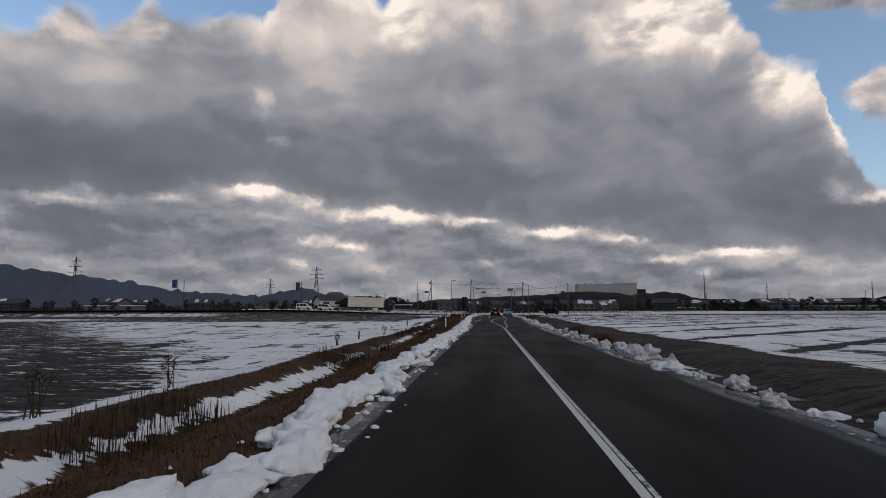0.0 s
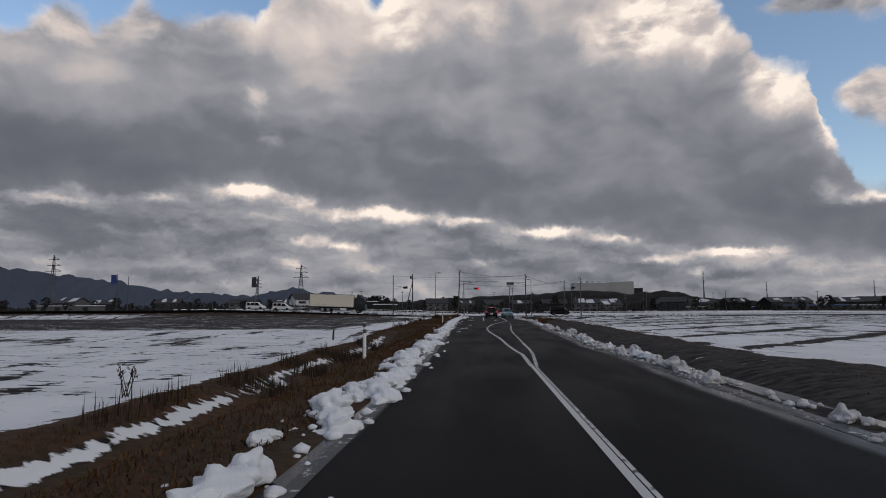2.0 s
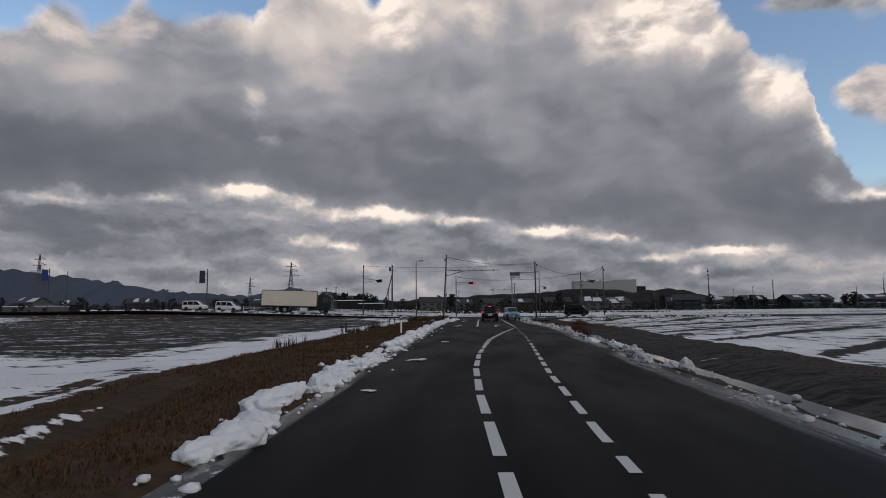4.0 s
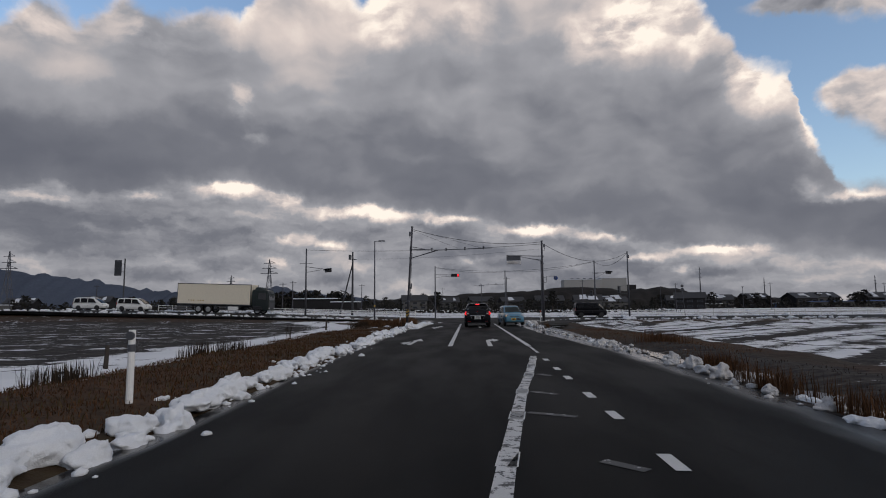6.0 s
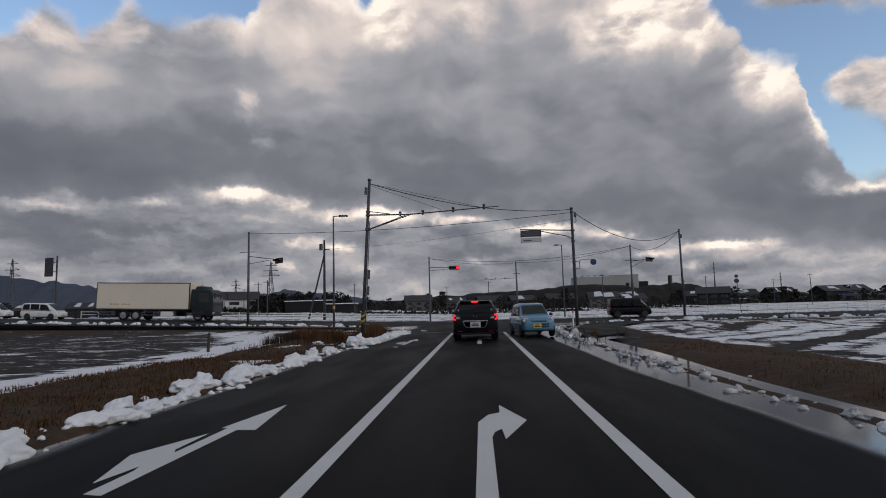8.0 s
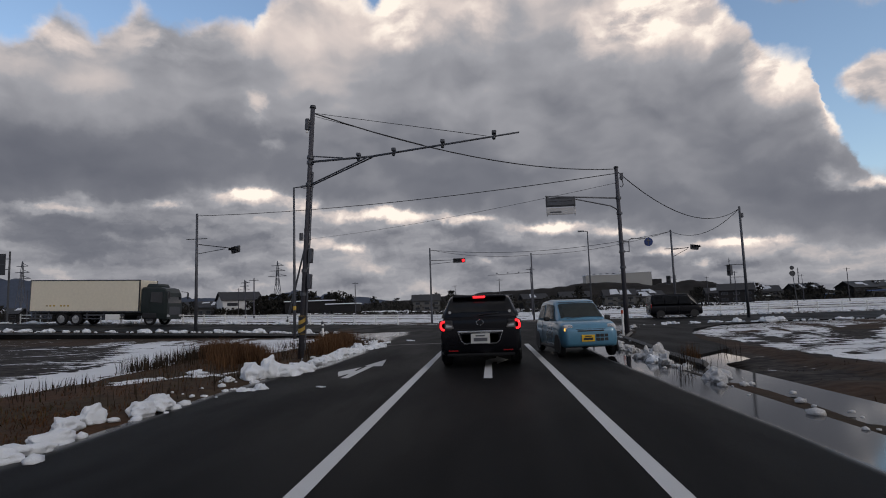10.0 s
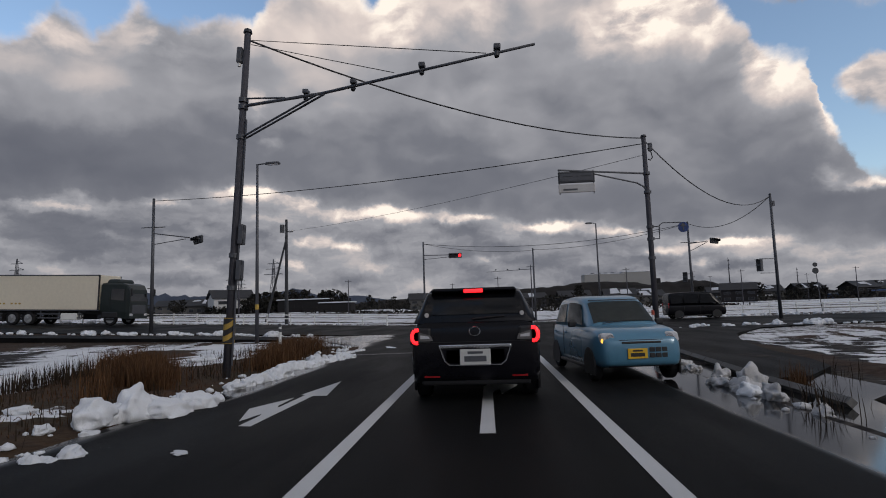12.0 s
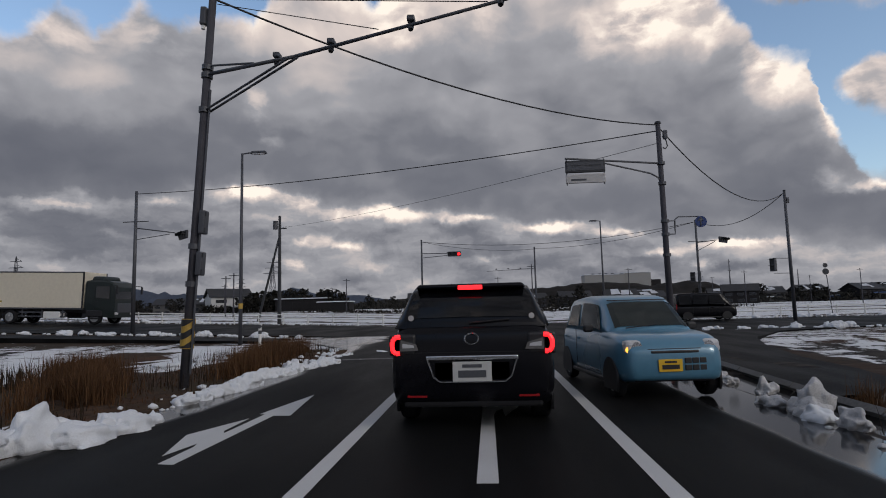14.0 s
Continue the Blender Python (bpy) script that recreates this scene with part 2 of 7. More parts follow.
M_RED = mat("tail_lens_lit", (0.5, 0.02, 0.03), 0.25, 0, 8, 0.1, 0, emit=(1.0, 0.015, 0.02), power=2.2)
M_REDD = mat("red_lens", (0.32, 0.012, 0.015), 0.25, 0, 8, 0.1, 0)
M_CLEAR = mat("lamp_lens", (0.5, 0.5, 0.52), 0.15, 0, 8, 0.15, 0)
M_AMBER = mat("amber_lens_lit", (0.6, 0.3, 0.03), 0.25, 0, 8, 0.1, 0, emit=(1.0, 0.5, 0.08), power=1.5)
M_PLATE = mat("plate_white", (0.5, 0.5, 0.49), 0.5, 0, 8, 0.05, 0)
M_YPLATE = mat("plate_yellow", (0.70, 0.42, 0.02), 0.5, 0, 8, 0.05, 0)
M_YEL = mat("hazard_yellow", (0.42, 0.27, 0.05), 0.6, 0, 8, 0.2, 0.03)
M_SIGNB = mat("sign_blue", (0.012, 0.036, 0.15), 0.4, 0, 8, 0.15, 0.02)
M_SIGNW = mat("sign_white", (0.46, 0.45, 0.45), 0.4, 0, 8, 0.1, 0.02)
M_GRASS = mat("dry_grass", (0.074, 0.036, 0.017), 0.9, 0, 2, 0.3, 0, island=True)
M_TAN = mat("tan_grass", (0.098, 0.052, 0.026), 0.9, 0, 2, 0.3, 0, island=True)
M_REED = mat("dead_reed", (0.032, 0.023, 0.016), 0.9, 0, 2, 0.3, 0, island=True)
M_OLIVE = mat("faded_grass", (0.058, 0.044, 0.018), 0.9, 0, 2, 0.3, 0, island=True)
M_WOODS = mat("winter_woods", (0.022, 0.021, 0.018), 0.95, 0, 0.4, 0.45, 0, island=True)
M_BARK = mat("bark", (0.05, 0.042, 0.036), 0.9, 0, 8, 0.3, 0.3)
M_WALL = mat("house_wall", (0.085, 0.083, 0.080), 0.85, 0, 2, 0.15, 0.05)
M_WALLD = mat("dark_cladding", (0.020, 0.019, 0.020), 0.8, 0, 2, 0.2, 0.05)
M_ROOF = mat("dark_tile_roof", (0.020, 0.020, 0.023), 0.6, 0, 4, 0.3, 0.2)
M_ROOFS = mat("roof_snow", (0.55, 0.57, 0.61), 0.8, 0, 3, 0.12, 0.2)
M_BLUER = mat("blue_sheet_roof", (0.05, 0.12, 0.32), 0.5, 0, 3, 0.2, 0.03)
M_FACT = mat("factory_panel", (0.27, 0.265, 0.255), 0.8, 0, 0.5, 0.08, 0)
M_WIN = mat("window_pane", (0.02, 0.022, 0.026), 0.1, 0, 3, 0.1, 0)


def to_mesh(bm, name, material, smooth=False):
    me = bpy.data.meshes.new(name)
    bm.to_mesh(me)
    bm.free()
    for m in material if isinstance(material, (list, tuple)) else (material,):
        me.materials.append(m)
    if smooth:
        me.polygons.foreach_set("use_smooth", [True] * len(me.polygons))
    return me


def part(name, bm, material, parent, label="", smooth=False):
    """Links a bmesh as one mesh object under a thing or a part (or at top level)."""
    me = bm if isinstance(bm, bpy.types.Mesh) else to_mesh(bm, name, material, smooth)
    ob = new(name, me)
    ob.parent = parent
    if label:
        ob["label"] = label
    return ob


def thing(name, label, category, at=(0, 0, 0), rz=0.0, group="", kind=""):
    ob = new(name)
    ob.matrix_basis = pose(*at, 0, 0, rz)
    ob.empty_display_size = 0.1
    return tagged(ob, label, category, group, kind)


def add_box(bm, c, s, bevel=0.0, taper=1.0):
    """A box with centre c and size s, its top scaled by taper and its edges bevelled."""
    r = bmesh.ops.create_cube(bm, size=1.0)
    vs = r["verts"]
    for v in vs:
        k = taper if v.co.z > 0 else 1.0
        v.co = Vector((c[0] + v.co.x * s[0] * k, c[1] + v.co.y * s[1] * k, c[2] + v.co.z * s[2]))
    if bevel:
        es = list({e for v in vs for e in v.link_edges})
        bmesh.ops.bevel(bm, geom=es, offset=bevel, segments=2, affect="EDGES", profile=0.5)
    return bm


def add_rod(bm, a, b, r0, r1=None, n=10):
    """A round bar from a to b that tapers from r0 to r1."""
    a, b = Vector(a), Vector(b)
    r1 = r0 if r1 is None else r1
    q = (b - a).to_track_quat("Z", "Y").to_matrix().to_4x4()
    bmesh.ops.create_cone(bm, cap_ends=True, segments=n, radius1=r0, radius2=r1, depth=(b - a).length,
                          matrix=Matrix.Translation((a + b) / 2) @ q)
    return bm


def box(c, s, bevel=0.0, taper=1.0):
    return add_box(bmesh.new(), c, s, bevel, taper)


def rod(a, b, r0, r1=None, n=10):
    return add_rod(bmesh.new(), a, b, r0, r1, n)


def poly(points, thick=0.01):
    """A flat plate from its outline in x, y with a thickness downwards."""
    bm = bmesh.new()
    top = [bm.verts.new((x, y, 0)) for x, y in points]
    f = bm.faces.new(top)
    r = bmesh.ops.extrude_face_region(bm, geom=[f])
    bmesh.ops.translate(bm, verts=[g for g in r["geom"] if isinstance(g, bmesh.types.BMVert)], vec=(0, 0, thick))
    bmesh.ops.recalc_face_normals(bm, faces=bm.faces)
    return bm


def tube(name, pts, r, material, parent=None):
    cu = bpy.data.curves.new(name, "CURVE")
    cu.dimensions, cu.bevel_depth, cu.bevel_resolution = "3D", r, 1
    sp = cu.splines.new("POLY")
    sp.points.add(len(pts) - 1)
    for p, q in zip(sp.points, pts):
        p.co = (*q, 1)
    cu.materials.append(material)
    ob = new(name, cu)
    ob.parent = parent
    return ob


def sag(a, b, d, n=14):
    a, b = Vector(a), Vector(b)
    return [a.lerp(b, i / n) - Vector((0, 0, 4 * d * (i / n) * (1 - i / n))) for i in range(n + 1)]


def soft(a, b, x):
    t = np.clip((np.asarray(x, float) - a) / (b - a), 0, 1)
    return t * t * (3 - 2 * t)


def lattice(x, y, s=1.0, seed=0):
    """Smooth value noise in the plane, 0 to 1."""
    x, y = np.asarray(x, float) / s, np.asarray(y, float) / s
    xi, yi = np.floor(x), np.floor(y)
    fx, fy = x - xi, y - yi
    fx, fy = fx * fx * (3 - 2 * fx), fy * fy * (3 - 2 * fy)

    def h(a, b):
        v = np.sin(a * 127.1 + b * 311.7 + seed * 74.7) * 43758.5453
        return v - np.floor(v)
    return (h(xi, yi) * (1 - fx) + h(xi + 1, yi) * fx) * (1 - fy) + (h(xi, yi + 1) * (1 - fx) + h(xi + 1, yi + 1) * fx) * fy

# ---- ground: one sheet from the roadside to the horizon ----
def road_left(y):
    return np.interp(y, [-400, -70, -58, -20, -10, 2, 10, 14, 19, 24, 27], [-3.25, -3.25, -3.5, -4.40, -4.65, -4.75, -4.55, -4.45, -5.0, -8.0, -16.0])


def road_right(y):
    return np.interp(y, [-400, -60, -45, -28, -17, -10, -5, 4, 11, 14, 19, 24, 27], [2.65, 2.7, 3.1, 3.75, 4.25, 4.15, 3.9, 3.8, 3.9, 4.4, 5.4, 8.0, 14.0])


def verge_out(y):
    """Where the verge ends and the field begins, on the left past the ditch."""
    return np.interp(y, [-40, 5, 7.9, 14.2, 19.8, 23], [-8.5, -8.5, -8.75, -11.0, -14.0, -16.5])


def rise(x):
    return np.clip(0.034 * (-np.asarray(x, float) - 6), 0, 1.5)


def gz(x, y):
    """Height of the ground."""
    x, y = np.asarray(x, float), np.asarray(y, float)
    l, r = road_left(np.minimum(y, 14.0)), road_right(np.minimum(y, 4.0))
    dl, dr = l - x, x - r
    bump = (lattice(x, y, 0.7, 3) - 0.5) * 0.10 + (lattice(x, y, 3.1, 4) - 0.5) * 0.12
    left = np.interp(dl, [0.0, 0.15, 1.5, 2.6, 3.3, 4.3, 5.0, 6.2], [-0.03, 0.03, 0.0, -0.62, -0.66, -0.26, -0.27, -0.48])
    plain = soft(-52, -43, y)
    wide = dl - soft(0.5, 4.0, dl) * (-8.5 - verge_out(y))
    left = left * (1 - plain) + plain * np.interp(wide, [0.0, 0.15, 1.5, 3.9, 4.5, 5.5], [-0.03, 0.03, 0.05, 0.02, -0.06, -0.12]) * (1 - 0.75 * soft(2, 8, y))
    right = np.interp(dr, [0.0, 0.2, 0.7, 1.2, 2.0, 5.0, 6.5], [-0.03, -0.02, -0.12, -0.16, -0.04, -0.12, -0.42])
    right = right + soft(-18, -32, y) * np.interp(dr, [0.5, 1.2, 2.0, 4.0, 6.0], [0.0, 0.24, 0.22, 0.12, 0.0])
    z = np.where(dl > 0, left, np.where(dr > 0, right, -0.06))
    z = z - 0.12 * soft(1.5, 4.0, y) * soft(10.5, 9.0, y) * soft(0.2, 0.6, dr) * soft(3.9, 3.2, dr)
    off = np.clip(np.maximum(dl, dr), 0, None)
    z = z + bump * np.clip(off / 0.8, 0, 1) * np.where(off > 7, 0.6, 1.0)
    cross = soft(15, 23, y)
    z = z * (1 - cross) + (-0.07) * cross
    far = 1 - soft(400, 900, y)
    z = z + rise(x) * soft(15, 27, y) * far
    low = soft(45, 52, y)
    return z - 0.25 * low + (lattice(x, y, 3.1, 4) - 0.5) * 0.12 * low


def spread(lo, hi, step, out, grow):
    v = list(np.arange(lo, hi, step))
    d, a, b = step, lo, hi
    while b < out:
        d *= grow
        a, b = a - d, b + d
        v = [a] + v + [b]
    return np.array(v)


gx, gy = spread(-15, 14, 0.3, 4600, 1.14), spread(-116, 60, 0.75, 4600, 1.13)
GX, GY = np.meshgrid(gx, gy)
GZ = gz(GX, GY)
nx, ny = len(gx), len(gy)
idx = np.arange(nx * ny).reshape(ny, nx)
quads = np.stack([idx[:-1, :-1], idx[:-1, 1:], idx[1:, 1:], idx[1:, :-1]], -1).reshape(-1, 4)
gme = bpy.data.meshes.new("ground")
gme.from_pydata(np.stack([GX, GY, GZ], -1).reshape(-1, 3).tolist(), [], quads.tolist())
gme.polygons.foreach_set("use_smooth", [True] * len(gme.polygons))


def field_cover(x, y):
    """How much lying snow (0 to 1) and how much grass (0 to 1) the ground carries."""
    dl, dr = road_left(np.minimum(y, 14.0)) - x, x - road_right(np.minimum(y, 4.0))
    n1, n2, n3 = lattice(x, y, 9, 11), lattice(x, y, 3, 12), lattice(x, y, 30, 13)
    # left fields: snow, with bare ploughed soil in places
    snow = np.full(x.shape, 0.64)
    soil_a = soft(5, -5, y - np.minimum(-91 + 1.15 * (-11 - x), -34) + 9 * (n1 - 0.5)) * soft(-9.5, -11.5, x - 2 * n2)
    snow = np.where(soil_a > 0, snow - (0.14 + 0.17 * soft(-0.3, 0.6, (n1 - 0.4) * 2 + soft(-70, -100, y))) * soil_a, snow)
    ruts = np.abs(((x - 0.2 * y + 2.5 * n2) / 5.5) % 1.0 - 0.5) * 5.5
    snow = snow - 0.20 * soft(0.7, 0.15, ruts) * soft(0.45, 0.7, lattice(x, y, 6, 15)) * soft(-11, -13, x)
    soil_b = soft(-40, -36, y + 2 * n2) * soft(25, 20, y) * soft(0.0, -1.6, x - verge_out(y) + np.interp(y, [-36, -15, 0, 6, 12, 20], [4.0, 3.4, 1.6, 1.6, 2.8, 3.4]) - 2.0 * (n2 - 0.5))
    snow = snow - (0.33 - 0.17 * soft(0.6, 0.2, np.abs(((y - 0.3 * x + 2 * n1) / 4.6) % 1.0 - 0.5) * 4.6)) * soil_b
    far_l = soft(-60, -70, x)
    band = 0.5 + 0.5 * np.sin(y * 0.13 + x * 0.02)
    snow = np.where(far_l > 0, snow * (1 - far_l) + far_l * (0.22 + 0.42 * band), snow)
    # right fields: snow between dark field banks
    right = 0.70 + 0.0 * x
    bank = np.abs(((y - 0.95 * x + 2 * n3) / 10.0) % 1.0 - 0.5) * 7.2
    wide = 0.22 + 0.012 * np.clip(x - 8, 0, 40)
    right = right - 0.75 * soft(2.2, 0.9, bank / wide) * soft(38, 24, x) * soft(0.12, 0.3, lattice(x, y, 14, 14)) - 0.10 * soft(0.6, 0.8, n1)
    patchy = soft(-28, -12, y) * soft(24, 18, y)
    right = right - patchy * (0.04 + 0.26 * (0.5 + 0.5 * np.sin((y - 0.95 * x) * 2.1 + 3 * n1)) ** 2)
    snow = np.where(x > 0, right, snow)
    # verges
    xb = verge_out(y) + 0.5 * (n2 - 0.5)
    lv = (dl > -0.2) & np.where(y < -45, dl < 6.0, x > xb)
    ditch = soft(-44, -52, y) * (1 - 0.35 * soft(-87, -85, y) * soft(-76, -78, y)) * np.where(dl < 5, soft(3.3, 3.65, dl + 0.5 * (n2 - 0.5)) * soft(4.05, 3.8, dl), 0) * soft(0.12, 0.28, n1 * 0.5 + lattice(x, y, 5, 21) * 0.5)
    edge_snow = soft(-0.3, -0.8, x - verge_out(y)) * soft(-3.4, -2.0, x - verge_out(y)) * soft(-42, -36, y) * soft(24, 20, y) * (x < 0)
    snow = snow + 0.16 * edge_snow
    snow = np.where(lv & (y < 19), 0.10 + 0.60 * ditch + np.where(y < -45, 0.55 * soft(4.45, 4.8, dl), 0.0), snow)
    rv = (dr > -0.2) & (dr < np.interp(y, [-100, -80, -40, -17, 10], [3.2, 3.5, 4.2, 4.5, 4.2]) + 0.8 * n1)
    snow = np.where(rv & (y < 24), 0.10 + 0.15 * n2, snow)
    grass = np.where(lv, 1.0 - 0.9 * ditch, np.where(rv, np.clip(0.12 + 0.35 * soft(2.6, 3.6, dr) + 0.4 * soft(-16, -8, y) * soft(4, 2, y), 0, 1), 0.0))
    # snow left on the banks at the corner
    for cx, cy, cr in ((-7.9, 12.9, 0.7), (-8.2, 14.3, 0.9), (-8.7, 16.0, 1.1), (-9.6, 18.2, 1.2), (-10.8, 20.6, 1.3), (-9.2, 13.6, 0.45), (-10.0, 15.2, 0.5), (-6.3, 5.0, 0.7), (-7.3, 4.6, 0.6), (-6.0, -3.0, 0.6)):
        snow = np.maximum(snow, 0.82 * soft(1.25, 0.7, np.hypot(x - cx, (y - cy) * 0.8) / cr + 0.5 * (n2 - 0.5)))
    # round the crossing
    near = soft(19, 23, y) * soft(52, 46, y)
    grass = np.where(y > 19, 0.5, grass)
    snow = np.where(y > 19, snow * (1 - near) + near * (np.where(x < -13, 0.24, 0.44) + 0.25 * (n2 - 0.5)), snow)
    # beyond the crossing: snowy fields
    beyond = soft(46, 52, y)
    bank2 = np.abs(((y + 0.05 * x) / 23.0) % 1.0 - 0.5) * 23.0
    snow = snow * (1 - beyond) + beyond * (0.70 - 0.55 * soft(2.2, 0.8, bank2))
    return np.clip(snow, 0, 1), np.clip(grass, 0, 1)


SN, GR = field_cover(GX, GY)
for nm, arr in (("snow", SN), ("grass", GR)):
    at = gme.attributes.new(nm, "FLOAT", "POINT")
    at.data.foreach_set("value", arr.reshape(-1).astype(np.float32))


def ground_material():
    m = bpy.data.materials.new("field_and_snow")
    m.use_nodes = True
    nt = m.node_tree
    b = nt.nodes["Principled BSDF"]
    tc = nt.nodes.new("ShaderNodeTexCoord")

    def tex(scale, detail, stretch=(1, 1, 1)):
        mp = nt.nodes.new("ShaderNodeMapping")
        mp.inputs["Scale"].default_value = stretch
        nt.links.new(tc.outputs["Object"], mp.inputs[0])
        n = nt.nodes.new("ShaderNodeTexNoise")
        n.inputs["Scale"].default_value, n.inputs["Detail"].default_value = scale, detail
        nt.links.new(mp.outputs[0], n.inputs["Vector"])
        return n.outputs["Fac"]

    def attr(n):
        a = nt.nodes.new("ShaderNodeAttribute")
        a.attribute_name = n
        return a.outputs["Fac"]

    def calc(op, a, c, d=None):
        n = nt.nodes.new("ShaderNodeMath")
        n.operation = op
        for i, v in enumerate((a, c, d)):
            if v is None:
                continue
            if isinstance(v, (int, float)):
                n.inputs[i].default_value = v
            else:
                nt.links.new(v, n.inputs[i])
        return n.outputs[0]

    def rng(v, a, c, lo=0.0, hi=1.0):
        n = nt.nodes.new("ShaderNodeMapRange")
        n.interpolation_type = "SMOOTHSTEP"
        for i, w in enumerate((a, c, lo, hi)):
            n.inputs[i + 1].default_value = w
        nt.links.new(v, n.inputs[0])
        return n.outputs[0]

    def mixc(f, a, c):
        n = nt.nodes.new("ShaderNodeMix")
        n.data_type = "RGBA"
        nt.links.new(f, n.inputs["Factor"])
        for i, v in ((6, a), (7, c)):
            if isinstance(v, tuple):
                n.inputs[i].default_value = (*v, 1)
            else:
                nt.links.new(v, n.inputs[i])
        return n.outputs[2]

    furrow = tex(1.6, 5, (0.22, 1.6, 1))
    clod = tex(3.0, 4, (0.38, 1.7, 1))
    blot, fine, grit = tex(0.35, 5), tex(5, 6), tex(30, 3)
    soil = mixc(rng(calc("MULTIPLY_ADD", clod, 0.6, calc("MULTIPLY", fine, 0.4)), 0.38, 0.62), (0.010, 0.009, 0.009), (0.056, 0.048, 0.043))
    turf = mixc(rng(blot, 0.35, 0.65), (0.074, 0.037, 0.019), (0.048, 0.035, 0.020))
    turf = mixc(rng(fine, 0.35, 0.75), turf, (0.034, 0.020, 0.012))
    bare = mixc(rng(calc("ADD", attr("grass"), calc("MULTIPLY", fine, 0.6)), 0.55, 0.95), soil, turf)
    # snow lies where the cover is high, broken up along the furrows
    k = calc("MULTIPLY_ADD", clod, 0.7, calc("MULTIPLY_ADD", furrow, 0.75, calc("MULTIPLY_ADD", fine, 0.5, calc("ADD", attr("snow"), -0.35))))
    marks = rng(tex(0.55, 5, (1.3, 0.35, 1)), 0.53, 0.66, 0.0, -0.26)
    snowm = rng(calc("ADD", k, marks), 1.05, 1.15)
    snowc = mixc(rng(blot, 0.3, 0.7), (0.64, 0.65, 0.672), (0.745, 0.75, 0.772))
    nt.links.new(mixc(snowm, bare, snowc), b.inputs["Base Color"])
    b.inputs["Roughness"].default_value = 0.85
    b.inputs["Specular IOR Level"].default_value = 0.12
    h = calc("ADD", calc("MULTIPLY", snowm, 0.6), calc("MULTIPLY_ADD", grit, 0.25, fine))
    bp = nt.nodes.new("ShaderNodeBump")
    bp.inputs["Strength"].default_value, bp.inputs["Distance"].default_value = 0.6, 0.06
    nt.links.new(h, bp.inputs["Height"])
    nt.links.new(bp.outputs[0], b.inputs["Normal"])
    return m


gme.materials.append(ground_material())
tagged(new("ground", gme), "winter farm fields with lying snow and bare soil", "ground", kind="structure")


def asphalt(name, wet=True, base=0.010):
    m = bpy.data.materials.new(name)
    m.use_nodes = True
    nt = m.node_tree
    b = nt.nodes["Principled BSDF"]
    tc = nt.nodes.new("ShaderNodeTexCoord")

    def noise_at(scale, detail, stretch):
        mp = nt.nodes.new("ShaderNodeMapping")
        mp.inputs["Scale"].default_value = stretch
        nt.links.new(tc.outputs["Object"], mp.inputs[0])
        n = nt.nodes.new("ShaderNodeTexNoise")
        n.inputs["Scale"].default_value, n.inputs["Detail"].default_value = scale, detail
        nt.links.new(mp.outputs[0], n.inputs["Vector"])
        return n.outputs["Fac"]

    def mr(v, a, c, lo, hi):
        n = nt.nodes.new("ShaderNodeMapRange")
        n.interpolation_type = "SMOOTHSTEP"
        for i, w in enumerate((a, c, lo, hi)):
            n.inputs[i + 1].default_value = w
        if v is not None:
            nt.links.new(v, n.inputs[0])
        return n.outputs[0]

    def mul(op, a, c):
        n = nt.nodes.new("ShaderNodeMath")
        n.operation = op
        for i, v in enumerate((a, c)):
            if isinstance(v, (int, float)):
                n.inputs[i].default_value = v
            else:
                nt.links.new(v, n.inputs[i])
        return n.outputs[0]

    grit, blot, streak = noise_at(160, 2, (1, 1, 1)), noise_at(0.8, 5, (1, 0.25, 1)), noise_at(2.2, 4, (1, 0.05, 1))
    v = mul("MULTIPLY", mr(grit, 0.3, 0.7, 0.6, 1.45), mr(blot, 0.3, 0.7, 0.68, 1.4))
    v = mul("MULTIPLY", v, mr(streak, 0.3, 0.7, 0.78, 1.25))
    vm = nt.nodes.new("ShaderNodeVectorMath")
    vm.operation = "SCALE"
    vm.inputs[0].default_value = (base, base, base * 1.03)
    nt.links.new(v, vm.inputs["Scale"])
    nt.links.new(vm.outputs[0], b.inputs["Base Color"])
    # meltwater stands along the edges
    at = nt.nodes.new("ShaderNodeAttribute")
    at.attribute_name = "wet"
    w = mul("ADD", at.outputs["Fac"], mul("MULTIPLY", mul("SUBTRACT", blot, 0.5), 0.55))
    wet_mask = mr(w, 0.45, 0.75, 0.0, 1.0)
    damp = mul("MULTIPLY", mr(wet_mask, 0, 1, 1.0, 0.12), mr(blot, 0.35, 0.7, 0.5, 0.66))
    nt.links.new(damp, b.inputs["Roughness"])
    nt.links.new(mr(wet_mask, 0, 1, 0.034, 0.55), b.inputs["Specular IOR Level"])
    bp = nt.nodes.new("ShaderNodeBump")
    bp.inputs["Distance"].default_value = 0.004
    nt.links.new(mr(wet_mask, 0, 1, 0.5, 0.02), bp.inputs["Strength"])
    nt.links.new(grit, bp.inputs["Height"])
    nt.links.new(bp.outputs[0], b.inputs["Normal"])
    return m


M_ROAD = asphalt("wet_asphalt", base=0.0075)


